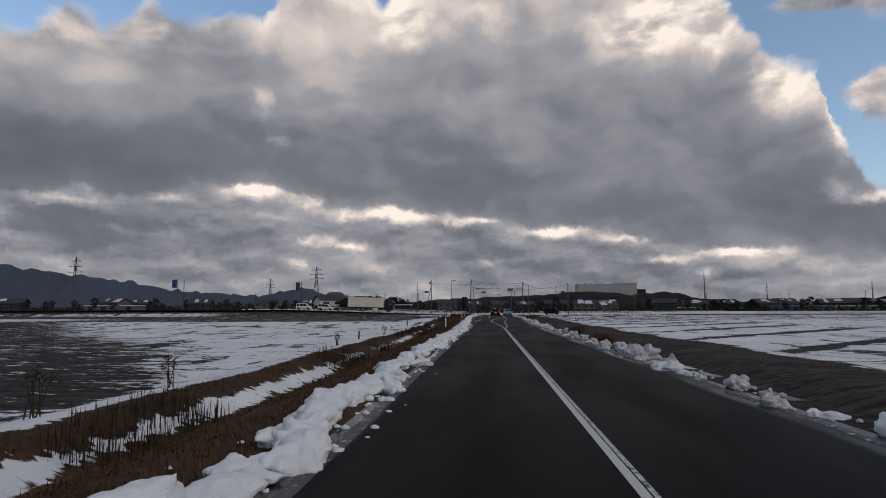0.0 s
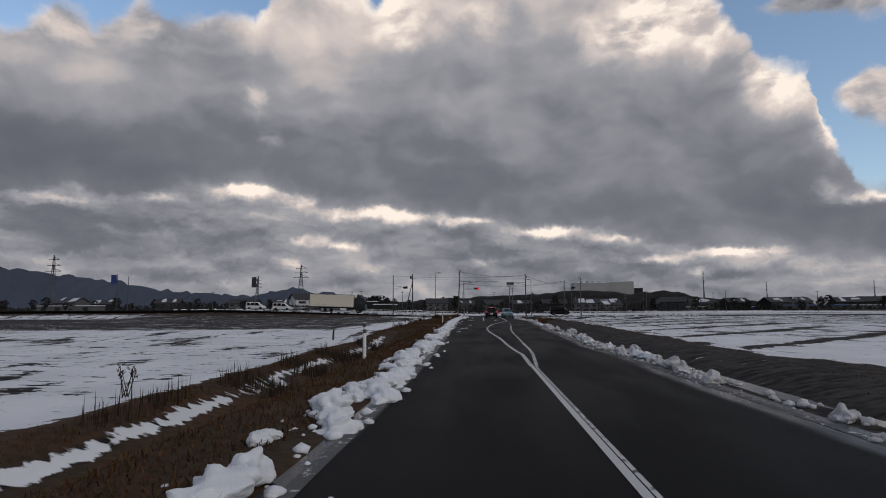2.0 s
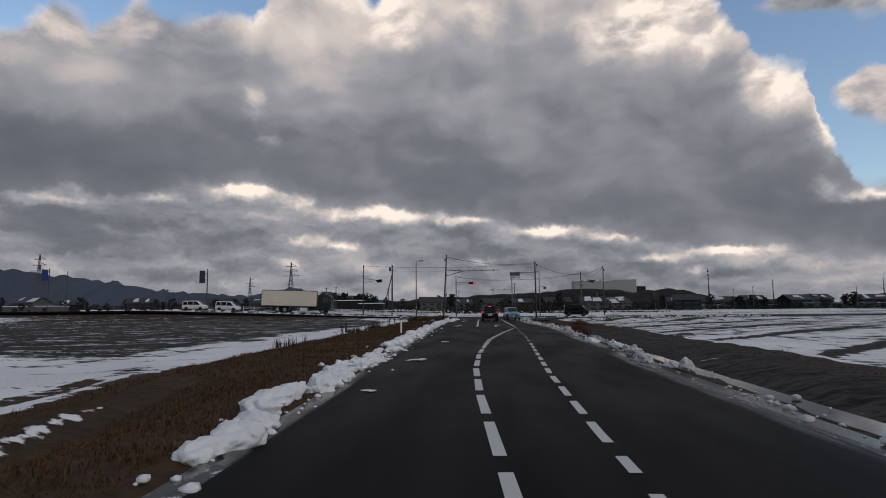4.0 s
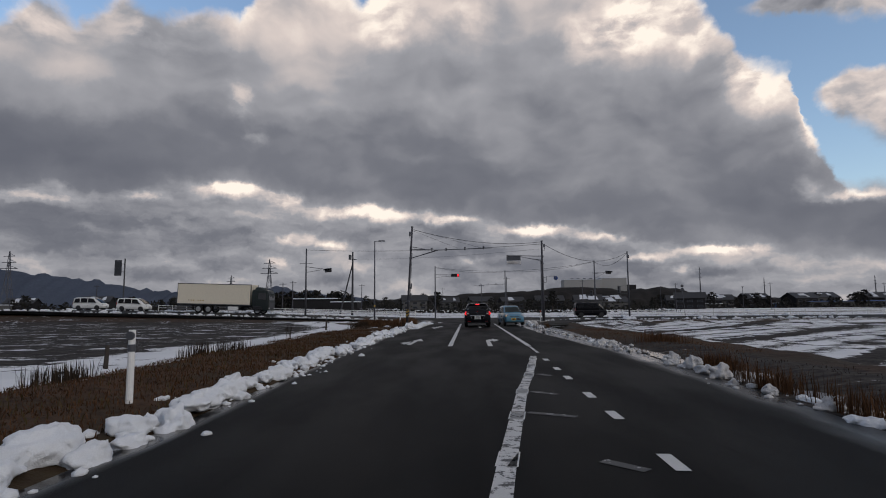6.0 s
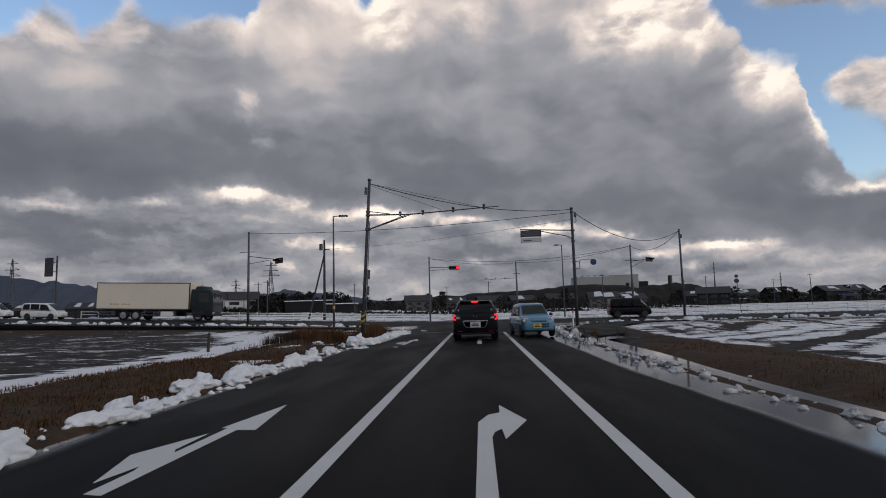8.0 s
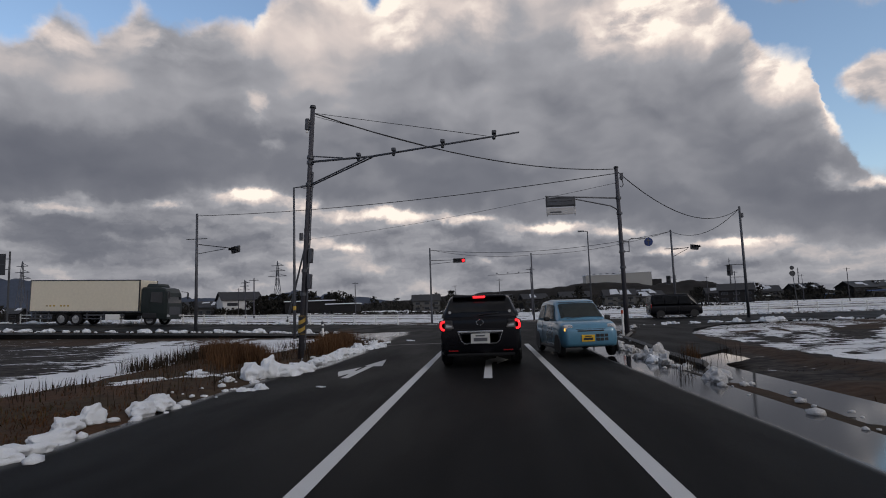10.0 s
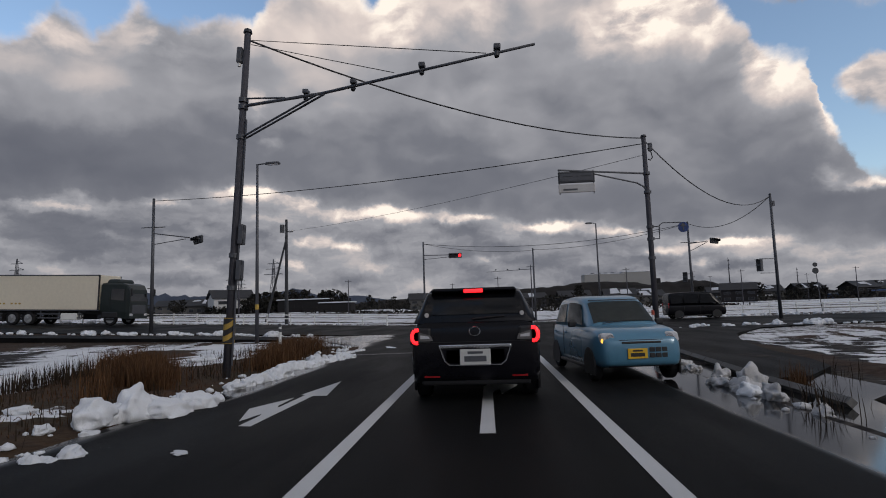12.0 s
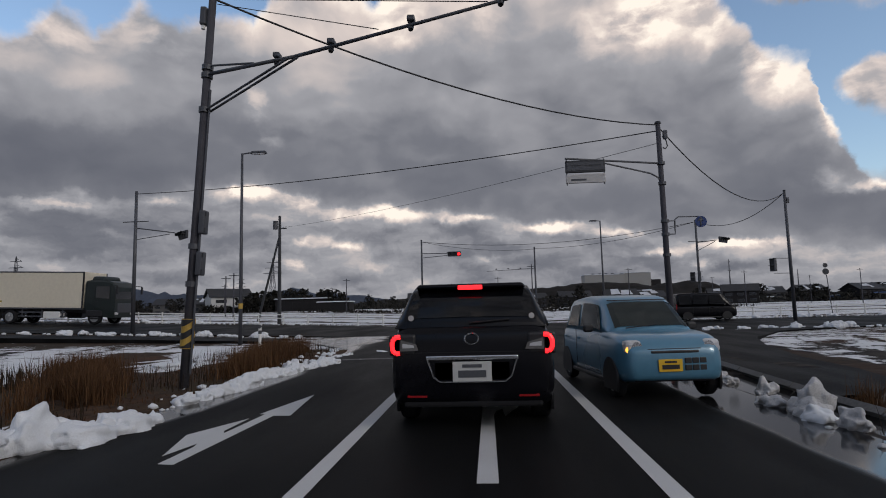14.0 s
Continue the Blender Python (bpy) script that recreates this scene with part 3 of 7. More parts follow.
def sheet(name, rows, material, z=0.0, wet=None, skirt=0.25):
    """A paved strip: rows of (y, x_left, x_right), as a slab with edges."""
    n = 24
    vs, fs, wv = [], [], []
    for y, a, b in rows:
        for i in range(n + 1):
            x = a + (b - a) * i / n
            edge = min(i, n - i) / n
            vs.append((x, y, float(z(x, y) if callable(z) else z) - 0.02 * abs(2 * i / n - 1) ** 2))
            wv.append(wet(x, y) if wet else 0.0)
    top = len(vs)
    for j in range(len(rows) - 1):
        for i in range(n):
            p = j * (n + 1) + i
            fs.append((p, p + 1, p + n + 2, p + n + 1))
    # side skirts
    for i in (0, n):
        base = len(vs)
        for j in range(len(rows)):
            x, y, zz = vs[j * (n + 1) + i]
            vs.append((x, y, zz - skirt))
            wv.append(0.0)
        for j in range(len(rows) - 1):
            p, q = j * (n + 1) + i, base + j
            fs.append((p, p + n + 1, q + 1, q) if i == 0 else (p, q, q + 1, p + n + 1))
    me = bpy.data.meshes.new(name)
    me.from_pydata(vs, [], fs)
    at = me.attributes.new("wet", "FLOAT", "POINT")
    at.data.foreach_set("value", np.array(wv, np.float32))
    me.materials.append(material)
    me.polygons.foreach_set("use_smooth", [True] * top + [False] * 0 if False else [False] * len(me.polygons))
    return new(name, me)


def wet_main(x, y):
    l, r = float(road_left(min(y, 14))), float(road_right(min(y, 14)))
    a = float(soft(1.5, 0.35, r - x)) * (0.62 + 0.4 * float(soft(-25, 2, y)) * float(soft(17, 12, y)))
    c = max(float(soft(0.75, 0.1, x - l)) * 0.68, float(soft(1.15, 0.25, x - l)) * 0.95 * float(soft(4.5, 6.5, y)) * float(soft(14, 11, y)))
    return max(a, c)


ys = list(np.arange(-420, -120, 20)) + list(np.arange(-116, 27.01, 1.0))
tagged(sheet("road", [(y, float(road_left(y)), float(road_right(y))) for y in ys], M_ROAD, 0.0, wet_main), "dark damp asphalt road with standing meltwater at its edge",
       "road", kind="structure")
CX = list(np.arange(-400, -60, 20)) + list(np.arange(-60, 60, 3)) + list(np.arange(60, 401, 20))


def cross_z(x, y):
    return rise(x) * 1.0 - 0.004


def cross_sheet(name, y0, y1, label, x0=-400, x1=401, dz=0.0):
    xs = [x for x in CX if x0 <= x <= x1]
    rows = [(x, -y1, -y0) for x in xs]
    ob = sheet(name, rows, M_ROAD, lambda u, v: 0.0, None)
    me = ob.data
    for v in me.vertices:
        u, w = v.co.x, v.co.y
        v.co.x, v.co.y = w, -u
        v.co.z += float(rise(w)) + dz
    return tagged(ob, label, "road", kind="structure")


cross_sheet("cross_road", 27.0, 41.5, "asphalt cross road beyond the junction", dz=0.002)
cross_sheet("pavement", 22.6, 25.0, "narrow asphalt footway along the cross road", x1=-9, dz=0.01)

# farm track that leaves the road to the right
trk = [(y, float(np.interp(y, [7.4, 14.6, 18.3, 26], [4.72, 5.32, 6.5, 8.4])), float(np.interp(y, [7.4, 9.1, 10.7, 12.9, 17, 20.4, 24.4, 26.6], [5.3, 6.7, 7.1, 7.3, 8.4, 9.7, 12.5, 17]))) for y in np.arange(7.4, 26.6, 0.4)]
tagged(sheet("farm_track", trk, M_ROAD, 0.012, lambda x, y: 0.42), "asphalt farm track beside the road", "track", kind="structure")
# its low concrete edging
M_KERB = mat("old_concrete", (0.16, 0.155, 0.15), 0.85, 0, 6, 0.3, 0.3)
kb = bmesh.new()
for i in range(12):
    y0 = 4.9 + i * 1.1
    x0, x1 = np.interp([y0, y0 + 1.08], [5.0, 7.0, 14.6, 18.3], [4.5, 4.55, 5.17, 6.3])
    add_rod(kb, (x0, y0, 0.02), (x1, y0 + 1.06, 0.02), 0.07, n=4)
tagged(part("kerb", kb, M_KERB, None), "low grey concrete edging of the farm track", "kerb", kind="structure")

# ---- road markings ----
def paint_material(name, worn):
    m = mat(name, (0.52, 0.52, 0.52), 0.6, 0, 6, 0.12, 0.15, fine=70)
    nt = m.node_tree
    b = nt.nodes["Principled BSDF"]
    tc = nt.nodes.new("ShaderNodeTexCoord")
    n = nt.nodes.new("ShaderNodeTexNoise")
    n.inputs["Scale"].default_value, n.inputs["Detail"].default_value, n.inputs["Roughness"].default_value = 7.0, 8, 0.7
    nt.links.new(tc.outputs["Object"], n.inputs["Vector"])
    r = nt.nodes.new("ShaderNodeMapRange")
    r.interpolation_type = "SMOOTHSTEP"
    r.inputs[1].default_value, r.inputs[2].default_value = worn, worn + 0.06
    nt.links.new(n.outputs["Fac"], r.inputs[0])
    mx = nt.nodes.new("ShaderNodeMix")
    mx.data_type = "RGBA"
    mx.inputs[6].default_value = (0.05, 0.05, 0.052, 1)
    nt.links.new(r.outputs[0], mx.inputs["Factor"])
    nt.links.new(b.inputs["Base Color"].links[0].from_socket, mx.inputs[7])
    nt.links.new(mx.outputs[2], b.inputs["Base Color"])
    return m


M_PAINT, M_WORN, M_OLD = paint_material("road_paint", 0.26), paint_material("worn_paint", 0.43), paint_material("faded_paint", 0.56)


def crown(x, y):
    l, r = float(road_left(y)), float(road_right(y))
    return -0.02 * abs(2 * (x - l) / (r - l) - 1) ** 2


def stripe(pts, w, material, label, name="lane_line", dash=None):
    """A painted line along pts, of width w; dash: (length, gap)."""
    path = []
    for (xa, ya), (xb, yb) in zip(pts, pts[1:]):
        k = max(1, int(abs(yb - ya) / 0.5))
        path += [(xa + (xb - xa) * i / k, ya + (yb - ya) * i / k) for i in range(k)]
    path.append(pts[-1])
    bm = bmesh.new()
    run = 0.0
    for (xa, ya), (xb, yb) in zip(path, path[1:]):
        d = math.hypot(xb - xa, yb - ya)
        on = dash is None or (run % (dash[0] + dash[1])) < dash[0]
        run += d
        if not on:
            continue
        px, py = (yb - ya) / d * w / 2, -(xb - xa) / d * w / 2
        za, zb = crown(xa, ya) + 0.005, crown(xb, yb) + 0.005
        q = [(xa - px, ya - py, za), (xa + px, ya + py, za), (xb + px, yb + py, zb), (xb - px, yb - py, zb)]
        v = [bm.verts.new(p) for p in q]
        f = bm.faces.new(v)
        if f.normal.z < 0:
            f.normal_flip()
    bmesh.ops.remove_doubles(bm, verts=bm.verts, dist=0.002)
    bmesh.ops.recalc_face_normals(bm, faces=bm.faces)
    for f in bm.faces:
        if f.normal.z < 0:
            f.normal_flip()
    return tagged(part(name, bm, material, None), label, "road marking", kind="structure")


LEFT_ISLE = [(-0.4, -68.5), (-0.37, -65.0), (-0.47, -63.7), (-0.53, -62.4), (-0.62, -60.2), (-0.72, -55.9), (-1.12, -48.0), (-1.22, -44), (-1.16, -40), (-0.92, -35.4), (-0.72, -32.1), (-0.4, -29.3), (0.17, -24.7), (0.44, -23), (0.69, -21.2), (0.92, -19.5), (1.05, -18.4)]
RIGHT_ISLE = [(-0.28, -68.5), (-0.06, -65.0), (-0.0, -63.7), (0.03, -62.4), (0.04, -60.2), (0.12, -55.9), (0.17, -50.6), (0.32, -45), (0.8, -35), (1.04, -29.4), (1.15, -24), (1.26, -19.2)]
stripe([(-0.385, -420), (-0.385, -92), (-0.385, -68.5)], 0.085, M_PAINT, "white centre line of the road")
stripe([(-0.305, -420), (-0.305, -92), (-0.305, -68.5)], 0.045, M_WORN, "worn second strip of the white centre line")
stripe(LEFT_ISLE[:6], 0.11, M_WORN, "white line at the start of the splitter island")
stripe(LEFT_ISLE[5:10], 0.13, M_PAINT, "broken white line round the splitter island", dash=(1.5, 0.5))
stripe(LEFT_ISLE[9:], 0.17, M_WORN, "worn white line round the splitter island")
stripe(LEFT_ISLE[9:], 0.20, M_PAINT, "short fresh blocks on the island line", dash=(0.5, 1.5))
stripe(RIGHT_ISLE[:5], 0.09, M_WORN, "white line at the start of the splitter island")
stripe(RIGHT_ISLE[4:9], 0.11, M_PAINT, "broken white line round the splitter island", dash=(1.0, 0.5))
stripe([(0.79, -35.3)] + RIGHT_ISLE[9:], 0.13, M_PAINT, "broken white line of the island", dash=(0.5, 1.42))
stripe([(1.32, -17.3), (1.36, -14.5)], 0.09, M_WORN, "short white line piece before the turning lane")
stripe([(-1.375, -14.15), (-1.375, 13.0)], 0.16, M_PAINT, "white line between the two lanes")
stripe([(1.375, -14.2), (1.375, 13.0)], 0.16, M_PAINT, "white centre line beside the turning lane")
stripe([(-3.02, -420), (-3.02, -72), (-3.15, -62), (-3.4, -52)], 0.15, M_OLD, "worn white edge line")
stripe([(2.42, -420), (2.45, -58), (2.8, -40)], 0.13, M_OLD, "faded white edge line under water")
for y, xa, xb in ((-33.0, -0.5, 0.2), (-29.1, 0.45, 0.75), (-26.8, 0.04, 0.6), (-25.0, 0.27, 0.65), (-22.6, 0.65, 0.9)):
    stripe([(xa, y), (xb, y - 0.30)], 0.13, M_OLD, "faded hatch bar of the island", "hatch_bar")
stripe([(-3.9, 14.6), (-1.6, 14.7)], 0.35, M_OLD, "faded stop line", "stop_line")


def arrow(name, pts, label):
    bm = poly(pts, 0.004)
    bmesh.ops.translate(bm, verts=bm.verts, vec=(0, 0, 0.001 + crown(pts[0][0], pts[0][1])))
    return tagged(part(name, bm, M_PAINT, None), label, "road marking", kind="structure")


def ahead_left(x, y):
    return [(x - 0.08, y), (x + 0.08, y - 0.03), (x + 0.13, y + 2.28), (x + 0.36, y + 2.26), (x + 0.14, y + 4.0), (x - 0.1, y + 2.4), (x - 0.02, y + 2.38),
            (x - 0.05, y + 1.25), (x - 0.11, y + 1.38), (x - 0.12, y + 2.1), (x - 0.45, y + 1.18), (x - 0.2, y + 0.28), (x - 0.11, y + 0.78), (x - 0.07, y + 0.62)]


def turn_right(x, y):
    return [(x - 0.085, y), (x + 0.085, y), (x + 0.085, y + 2.75), (x + 0.12, y + 3.0), (x + 0.20, y + 3.15), (x + 0.22, y + 2.65), (x + 0.51, y + 3.6),
            (x + 0.22, y + 4.65), (x + 0.21, y + 4.1), (x + 0.06, y + 3.95), (x - 0.06, y + 3.5)]


for y in (4.25, -13.15):
    arrow("straight_and_left_arrow", ahead_left(-2.88 if y > 0 else -2.95, y), "white painted straight and left arrow")
for y in (3.63, -14.2):
    arrow("right_turn_arrow", turn_right(0.04, y), "white painted right turn arrow")

# standing meltwater beside the road
M_WATER = mat("meltwater", (0.016, 0.015, 0.014), 0.07, 0, 0.8, 0.2, 0.0)
wv, wf = [], []
wys = list(np.arange(-116, 10.1, 0.5))
for y in wys:
    r = float(road_right(min(y, 4)))
    wide = 0.8 + 0.5 * float(soft(-10, 0, y)) + 1.1 * float(soft(5.2, 6.6, y) * soft(9.6, 8.6, y)) + 1.0 * float(soft(-34, -30, y) * soft(-20, -24, y))
    for k in range(5):
        wv.append((r - 0.1 + wide * k / 4, y, -0.05))
for j in range(len(wys) - 1):
    for k in range(4):
        p = j * 5 + k
        wf.append((p, p + 1, p + 6, p + 5))
wme = bpy.data.meshes.new("water")
wme.from_pydata(wv, [], wf)
wme.materials.append(M_WATER)
tagged(new("water", wme), "shallow meltwater standing beside the road", "water", kind="structure")

# ---- poles, signals and signs at the junction ----
def ground_at(x, y):
    return float(gz(x, y))


def panel_xz(pts, y, dz=0.0):
    """A thin upright plate from its outline in x, z."""
    bm = poly(pts, 0.006)
    for v in bm.verts:
        v.co = Vector((v.co.x, y - v.co.z, v.co.y + dz))
    return bm


def pole_thing(name, label, category, x, y, group=""):
    """An empty at the foot of a pole; its parts are given in heights over z = 0."""
    g = ground_at(x, y) - 0.03
    return thing(name, label, category, (x, y, g), group=group), -g


def signal_head(parent, c, d, lit=None, lenses=3, name="signal_head"):
    """A horizontal signal head with its centre at c, facing along d (unit, in the plane)."""
    d = Vector((d[0], d[1], 0)).normalized()
    s = Vector((-d.y, d.x, 0))
    c = Vector(c)
    w, h = 0.42 * lenses, 0.46
    bm = box((0, 0, 0), (w, 0.16, h), 0.06)
    rot = Matrix((s, -d, (0, 0, 1))).transposed().to_4x4()
    m = Matrix.Translation(c) @ rot
    bmesh.ops.transform(bm, matrix=m, verts=bm.verts)
    head = part(name, bm, M_DARK, parent)
    for i in range(lenses):
        p = c + s * (i - (lenses - 1) / 2) * 0.42 + d * 0.09
        b2 = rod(p, p + d * 0.03, 0.15, 0.15, 14)
        on = lit == i
        part("lens", b2, M_RED if on else M_BLACK, head, "lit red signal lens" if on else "dark signal lens")
        hood = bmesh.new()
        n = 9
        ring = []
        for k in range(n):
            a = math.pi * k / (n - 1)
            o = s * math.cos(a) * 0.17 + Vector((0, 0, math.sin(a) * 0.17))
            ring.append((hood.verts.new(p + o), hood.verts.new(p + o * 0.98 + d * 0.2)))
        for (a0, a1), (b0, b1) in zip(ring, ring[1:]):
            hood.faces.new((a0, b0, b1, a1))
        bmesh.ops.solidify(hood, geom=hood.faces[:], thickness=0.012)
        part("visor", hood, M_DARK, head)
    return head


def ped_signal(parent, c, d, name="pedestrian_signal"):
    d = Vector((d[0], d[1], 0)).normalized()
    s = Vector((-d.y, d.x, 0))
    c = Vector(c)
    m = Matrix.Translation(c) @ Matrix((s, -d, (0, 0, 1))).transposed().to_4x4()
    bm = box((0, 0, 0), (0.36, 0.2, 0.78), 0.03)
    bmesh.ops.transform(bm, matrix=m, verts=bm.verts)
    h = part(name, bm, M_STEEL, parent)
    for k in (-0.19, 0.19):
        b2 = box((0, -0.105, k), (0.26, 0.02, 0.26))
        bmesh.ops.transform(b2, matrix=m, verts=b2.verts)
        part("lens", b2, M_BLACK, h)
        b3 = box((0, -0.17, k + 0.15), (0.3, 0.14, 0.015))
        bmesh.ops.transform(b3, matrix=m, verts=b3.verts)
        part("visor", b3, M_DARK, h)
    return h


def clamp_ring(parent, x, y, z, r):
    part("clamp", rod((x, y, z - 0.05), (x, y, z + 0.05), r + 0.025, r + 0.025, 14), M_STEEL, parent)


# gantry pole with a long arm that carries vehicle sensors
gp, gb = pole_thing("sensor_gantry_pole", "tall grey pole with a long sensor arm and striped guard", "pole", -5.47, 9.25)
gp.matrix_basis = gp.matrix_basis @ pose(0, 0, 0, 0, 3.3, 0)  # it leans over the road a little
G_INV = gp.matrix_basis.inverted()
part("mast", rod((0, 0, 0), (0, 0, 7.62 + gb), 0.084, 0.070, 16), M_CONC, gp, smooth=True)
part("cap", rod((0, 0, 7.62 + gb), (0, 0, 7.7 + gb), 0.10, 0.08, 14), M_DARK, gp)
arm0, bend, tip = (G_INV @ Vector(p) for p in ((-5.12, 9.22, 5.92), (-3.05, 8.25, 5.70), (1.04, 6.5, 5.62)))
part("arm", add_rod(rod(arm0 + Vector((0.1, -0.05, -0.02)), bend, 0.036, 0.032), bend, tip, 0.032, 0.022), M_STEEL, gp, smooth=True)
part("arm_stay", rod(arm0 + Vector((0.05, 0, 0.16)), arm0.lerp(bend, 0.55) + Vector((0, 0, 0.03)), 0.02), M_STEEL, gp)
for dx in (-0.07, 0.07):
    part("brace", rod((0.08, dx, 5.22 + gb), bend + Vector((-0.02 + dx, -0.03, -0.03)), 0.022), M_STEEL, gp)
for z in (6.06, 5.90, 5.22, 2.6, 1.9):
    clamp_ring(gp, 0, 0, z + gb, 0.082)
for f in (0.27, 0.45, 0.68, 0.90):
    p = arm0.lerp(tip, f)
    p.z = arm0.z + (bend.z - arm0.z) * f / 0.33 if f < 0.33 else bend.z + (tip.z - bend.z) * (f - 0.33) / 0.67
    s = part("vehicle_sensor", box((p.x, p.y, p.z + 0.10), (0.12, 0.17, 0.09), 0.02), M_STEEL, gp)
    part("bracket", rod((p.x, p.y, p.z), (p.x, p.y, p.z + 0.1), 0.03), M_DARK, s)
    part("housing", rod((p.x, p.y, p.z - 0.02), (p.x, p.y - 0.02, p.z - 0.07), 0.05, 0.04), M_DARK, s)
for z0 in (3.05, 2.28):
    c = part("control_box", box((0.17, -0.05, z0 + gb), (0.12, 0.18, 0.44), 0.025), M_STEEL, gp, "grey steel control box")
    part("hinge", box((0.235, -0.12, z0 + 0.15 + gb), (0.02, 0.03, 0.08)), M_DARK, c)
    part("hinge", box((0.235, -0.12, z0 - 0.15 + gb), (0.02, 0.03, 0.08)), M_DARK, c)
part("top_box", box((-0.15, 0, 7.1 + gb), (0.12, 0.14, 0.36), 0.025), M_STEEL, gp)
part("insulator", rod((-0.15, 0, 6.92 + gb), (-0.15, 0, 6.84 + gb), 0.035), M_WHITE, gp)
part("guy_wire", rod((0.1, 0, 7.45 + gb), arm0.lerp(tip, 0.87) + Vector((0, 0, 0.02)), 0.008, n=5), M_CABLE, gp)
part("guy_wire", rod((0.1, 0, 7.35 + gb), arm0.lerp(tip, 0.59) + Vector((0, 0, 0.02)), 0.008, n=5), M_CABLE, gp)
part("conduit", rod((0.14, -0.08, 0.3), (0.12, -0.06, 5.6 + gb), 0.02, n=6), M_STEEL, gp)
guard = part("hazard_guard", rod((0, 0, 0.72 + gb), (0, 0, 1.26 + gb), 0.122, 0.12, 20), M_YEL, gp, "yellow guard with black slanted stripes")
for k in range(3):
    bm = bmesh.new()
    ring = []
    for i in range(21):
        a = math.tau * i / 20
        z = 0.74 + gb + k * 0.24 + 0.10 * math.sin(a + 0.6)
        ring.append([bm.verts.new((0.126 * math.cos(a), 0.126 * math.sin(a), min(1.25 + gb, max(0.73 + gb, z + q)))) for q in (0.0, 0.12)])
    for (a0, a1), (b0, b1) in zip(ring, ring[1:]):
        bm.faces.new((a0, b0, b1, a1))
    part("stripe", bm, M_BLACK, guard)

# pole with the lane direction sign and the round blue sign
rp, rb = pole_thing("sign_pole", "grey pole with a hanging direction sign and blue round sign", "pole", 6.2, 18.6)
part("mast", rod((0, 0, 0), (-0.02, 0, 7.45 + rb), 0.108, 0.08, 16), M_CONC, rp, smooth=True)
part("cap", rod((-0.02, 0, 7.45 + rb), (-0.02, 0, 7.52 + rb), 0.115, 0.09), M_DARK, rp)
part("sign_arm", rod((0, 0, 6.05 + rb), (-3.4, -1.2, 6.05 + rb), 0.035), M_STEEL, rp)
lo = [Vector((0, 0, 5.35 + rb)), Vector((-0.14, -0.05, 5.55 + rb)), Vector((-0.4, -0.15, 5.68 + rb)), Vector((-2.2, -0.8, 5.98 + rb))]
for a, b in zip(lo, lo[1:]):
    part("lower_arm", rod(a, b, 0.028), M_STEEL, rp)
s1 = part("direction_sign", box((-2.75, -1.05, 5.80 + rb), (1.28, 0.10, 0.40), 0.02), M_DARK, rp, "dark framed overhead direction panel")
part("sign_face", box((-2.75, -1.105, 5.80 + rb), (1.16, 0.012, 0.27)), M_STEEL, s1, "dark sign face")
for xx, ww in ((-3.06, 0.34), (-2.72, 0.07), (-2.44, 0.36)):
    part("mark_bar", box((xx, -1.115, 5.83 + rb), (ww, 0.008, 0.03)), M_DARK, s1, "dark bar of unreadable lettering")
s2 = part("lower_panel", box((-2.75, -1.05, 5.40 + rb), (1.28, 0.07, 0.30), 0.02), M_SIGNW, rp, "pale lower sign panel")
part("mark_bar", box((-2.98, -1.09, 5.36 + rb), (0.5, 0.008, 0.06)), M_STEEL, s2)
for xx in (-3.35, -2.15):
    part("hanger", box((xx, -1.05, 5.62 + rb), (0.03, 0.03, 0.85)), M_DARK, rp)
tube("sign_bracket", [(0.1, 0, 4.05 + rb), (0.32, 0, 4.05 + rb), (0.32, 0, 3.6 + rb), (0.1, 0, 3.6 + rb)], 0.022, M_STEEL, rp)
tube("sign_bracket", [(0.32, 0, 3.7 + rb), (0.34, 0, 4.1 + rb), (0.45, 0, 4.18 + rb), (1.15, 0.05, 4.18 + rb)], 0.02, M_STEEL, rp)
bs = part("round_sign", rod((1.2, 0.02, 4.0 + rb), (1.2, 0.06, 4.0 + rb), 0.19, 0.19, 28), M_SIGNB, rp, "round blue regulatory sign")
part("arrow_mark", panel_xz([(1.17, 3.86), (1.21, 3.86), (1.21, 4.03), (1.29, 4.03), (1.19, 4.17), (1.09, 4.03), (1.17, 4.03)], 0.012, rb), M_STEEL, bs, "pale worn arrow")
for z in (6.05, 5.35, 4.05, 3.6, 2.9):
    clamp_ring(rp, 0, 0, z + rb, 0.105)
tube("drip_loop", [(0.1, 0, 7.0 + rb), (0.22, 0, 6.85 + rb), (0.26, 0, 6.65 + rb), (0.18, 0, 6.55 + rb), (0.1, 0, 6.6 + rb)], 0.02, M_CABLE, rp)
part("cable_box", box((0.2, 0, 7.05 + rb), (0.14, 0.14, 0.3), 0.02), M_STEEL, rp)
# red-topped marker post at its foot
mp_, mb = pole_thing("marker_post", "slim white marker post with red top", "marker post", 5.75, 17.4)
part("post", rod((0, 0, 0), (0, 0, 0.85 + mb), 0.045, 0.04, 10), M_WHITE, mp_)
part("red_band", rod((0, 0, 0.86 + mb), (0, 0, 1.02 + mb), 0.05, 0.045, 10), mat("marker_red", (0.4, 0.06, 0.03), 0.5), mp_)


def signal_pole(x, y, h, label, bars=()):
    p, b = pole_thing("signal_pole", label, "signal pole", x, y, "signal poles at the junction")
    part("mast", rod((0, 0, 0), (0, 0, h + b), 0.11, 0.075, 14), M_STEEL, p, smooth=True)
    part("cap", rod((0, 0, h + b), (0, 0, h + 0.05 + b), 0.085, 0.06), M_DARK, p)
    for z, w in bars:
        part("crossbar", rod((-w, 0, z + b), (w, 0, z + b), 0.025), M_DARK, p)
    return p, b


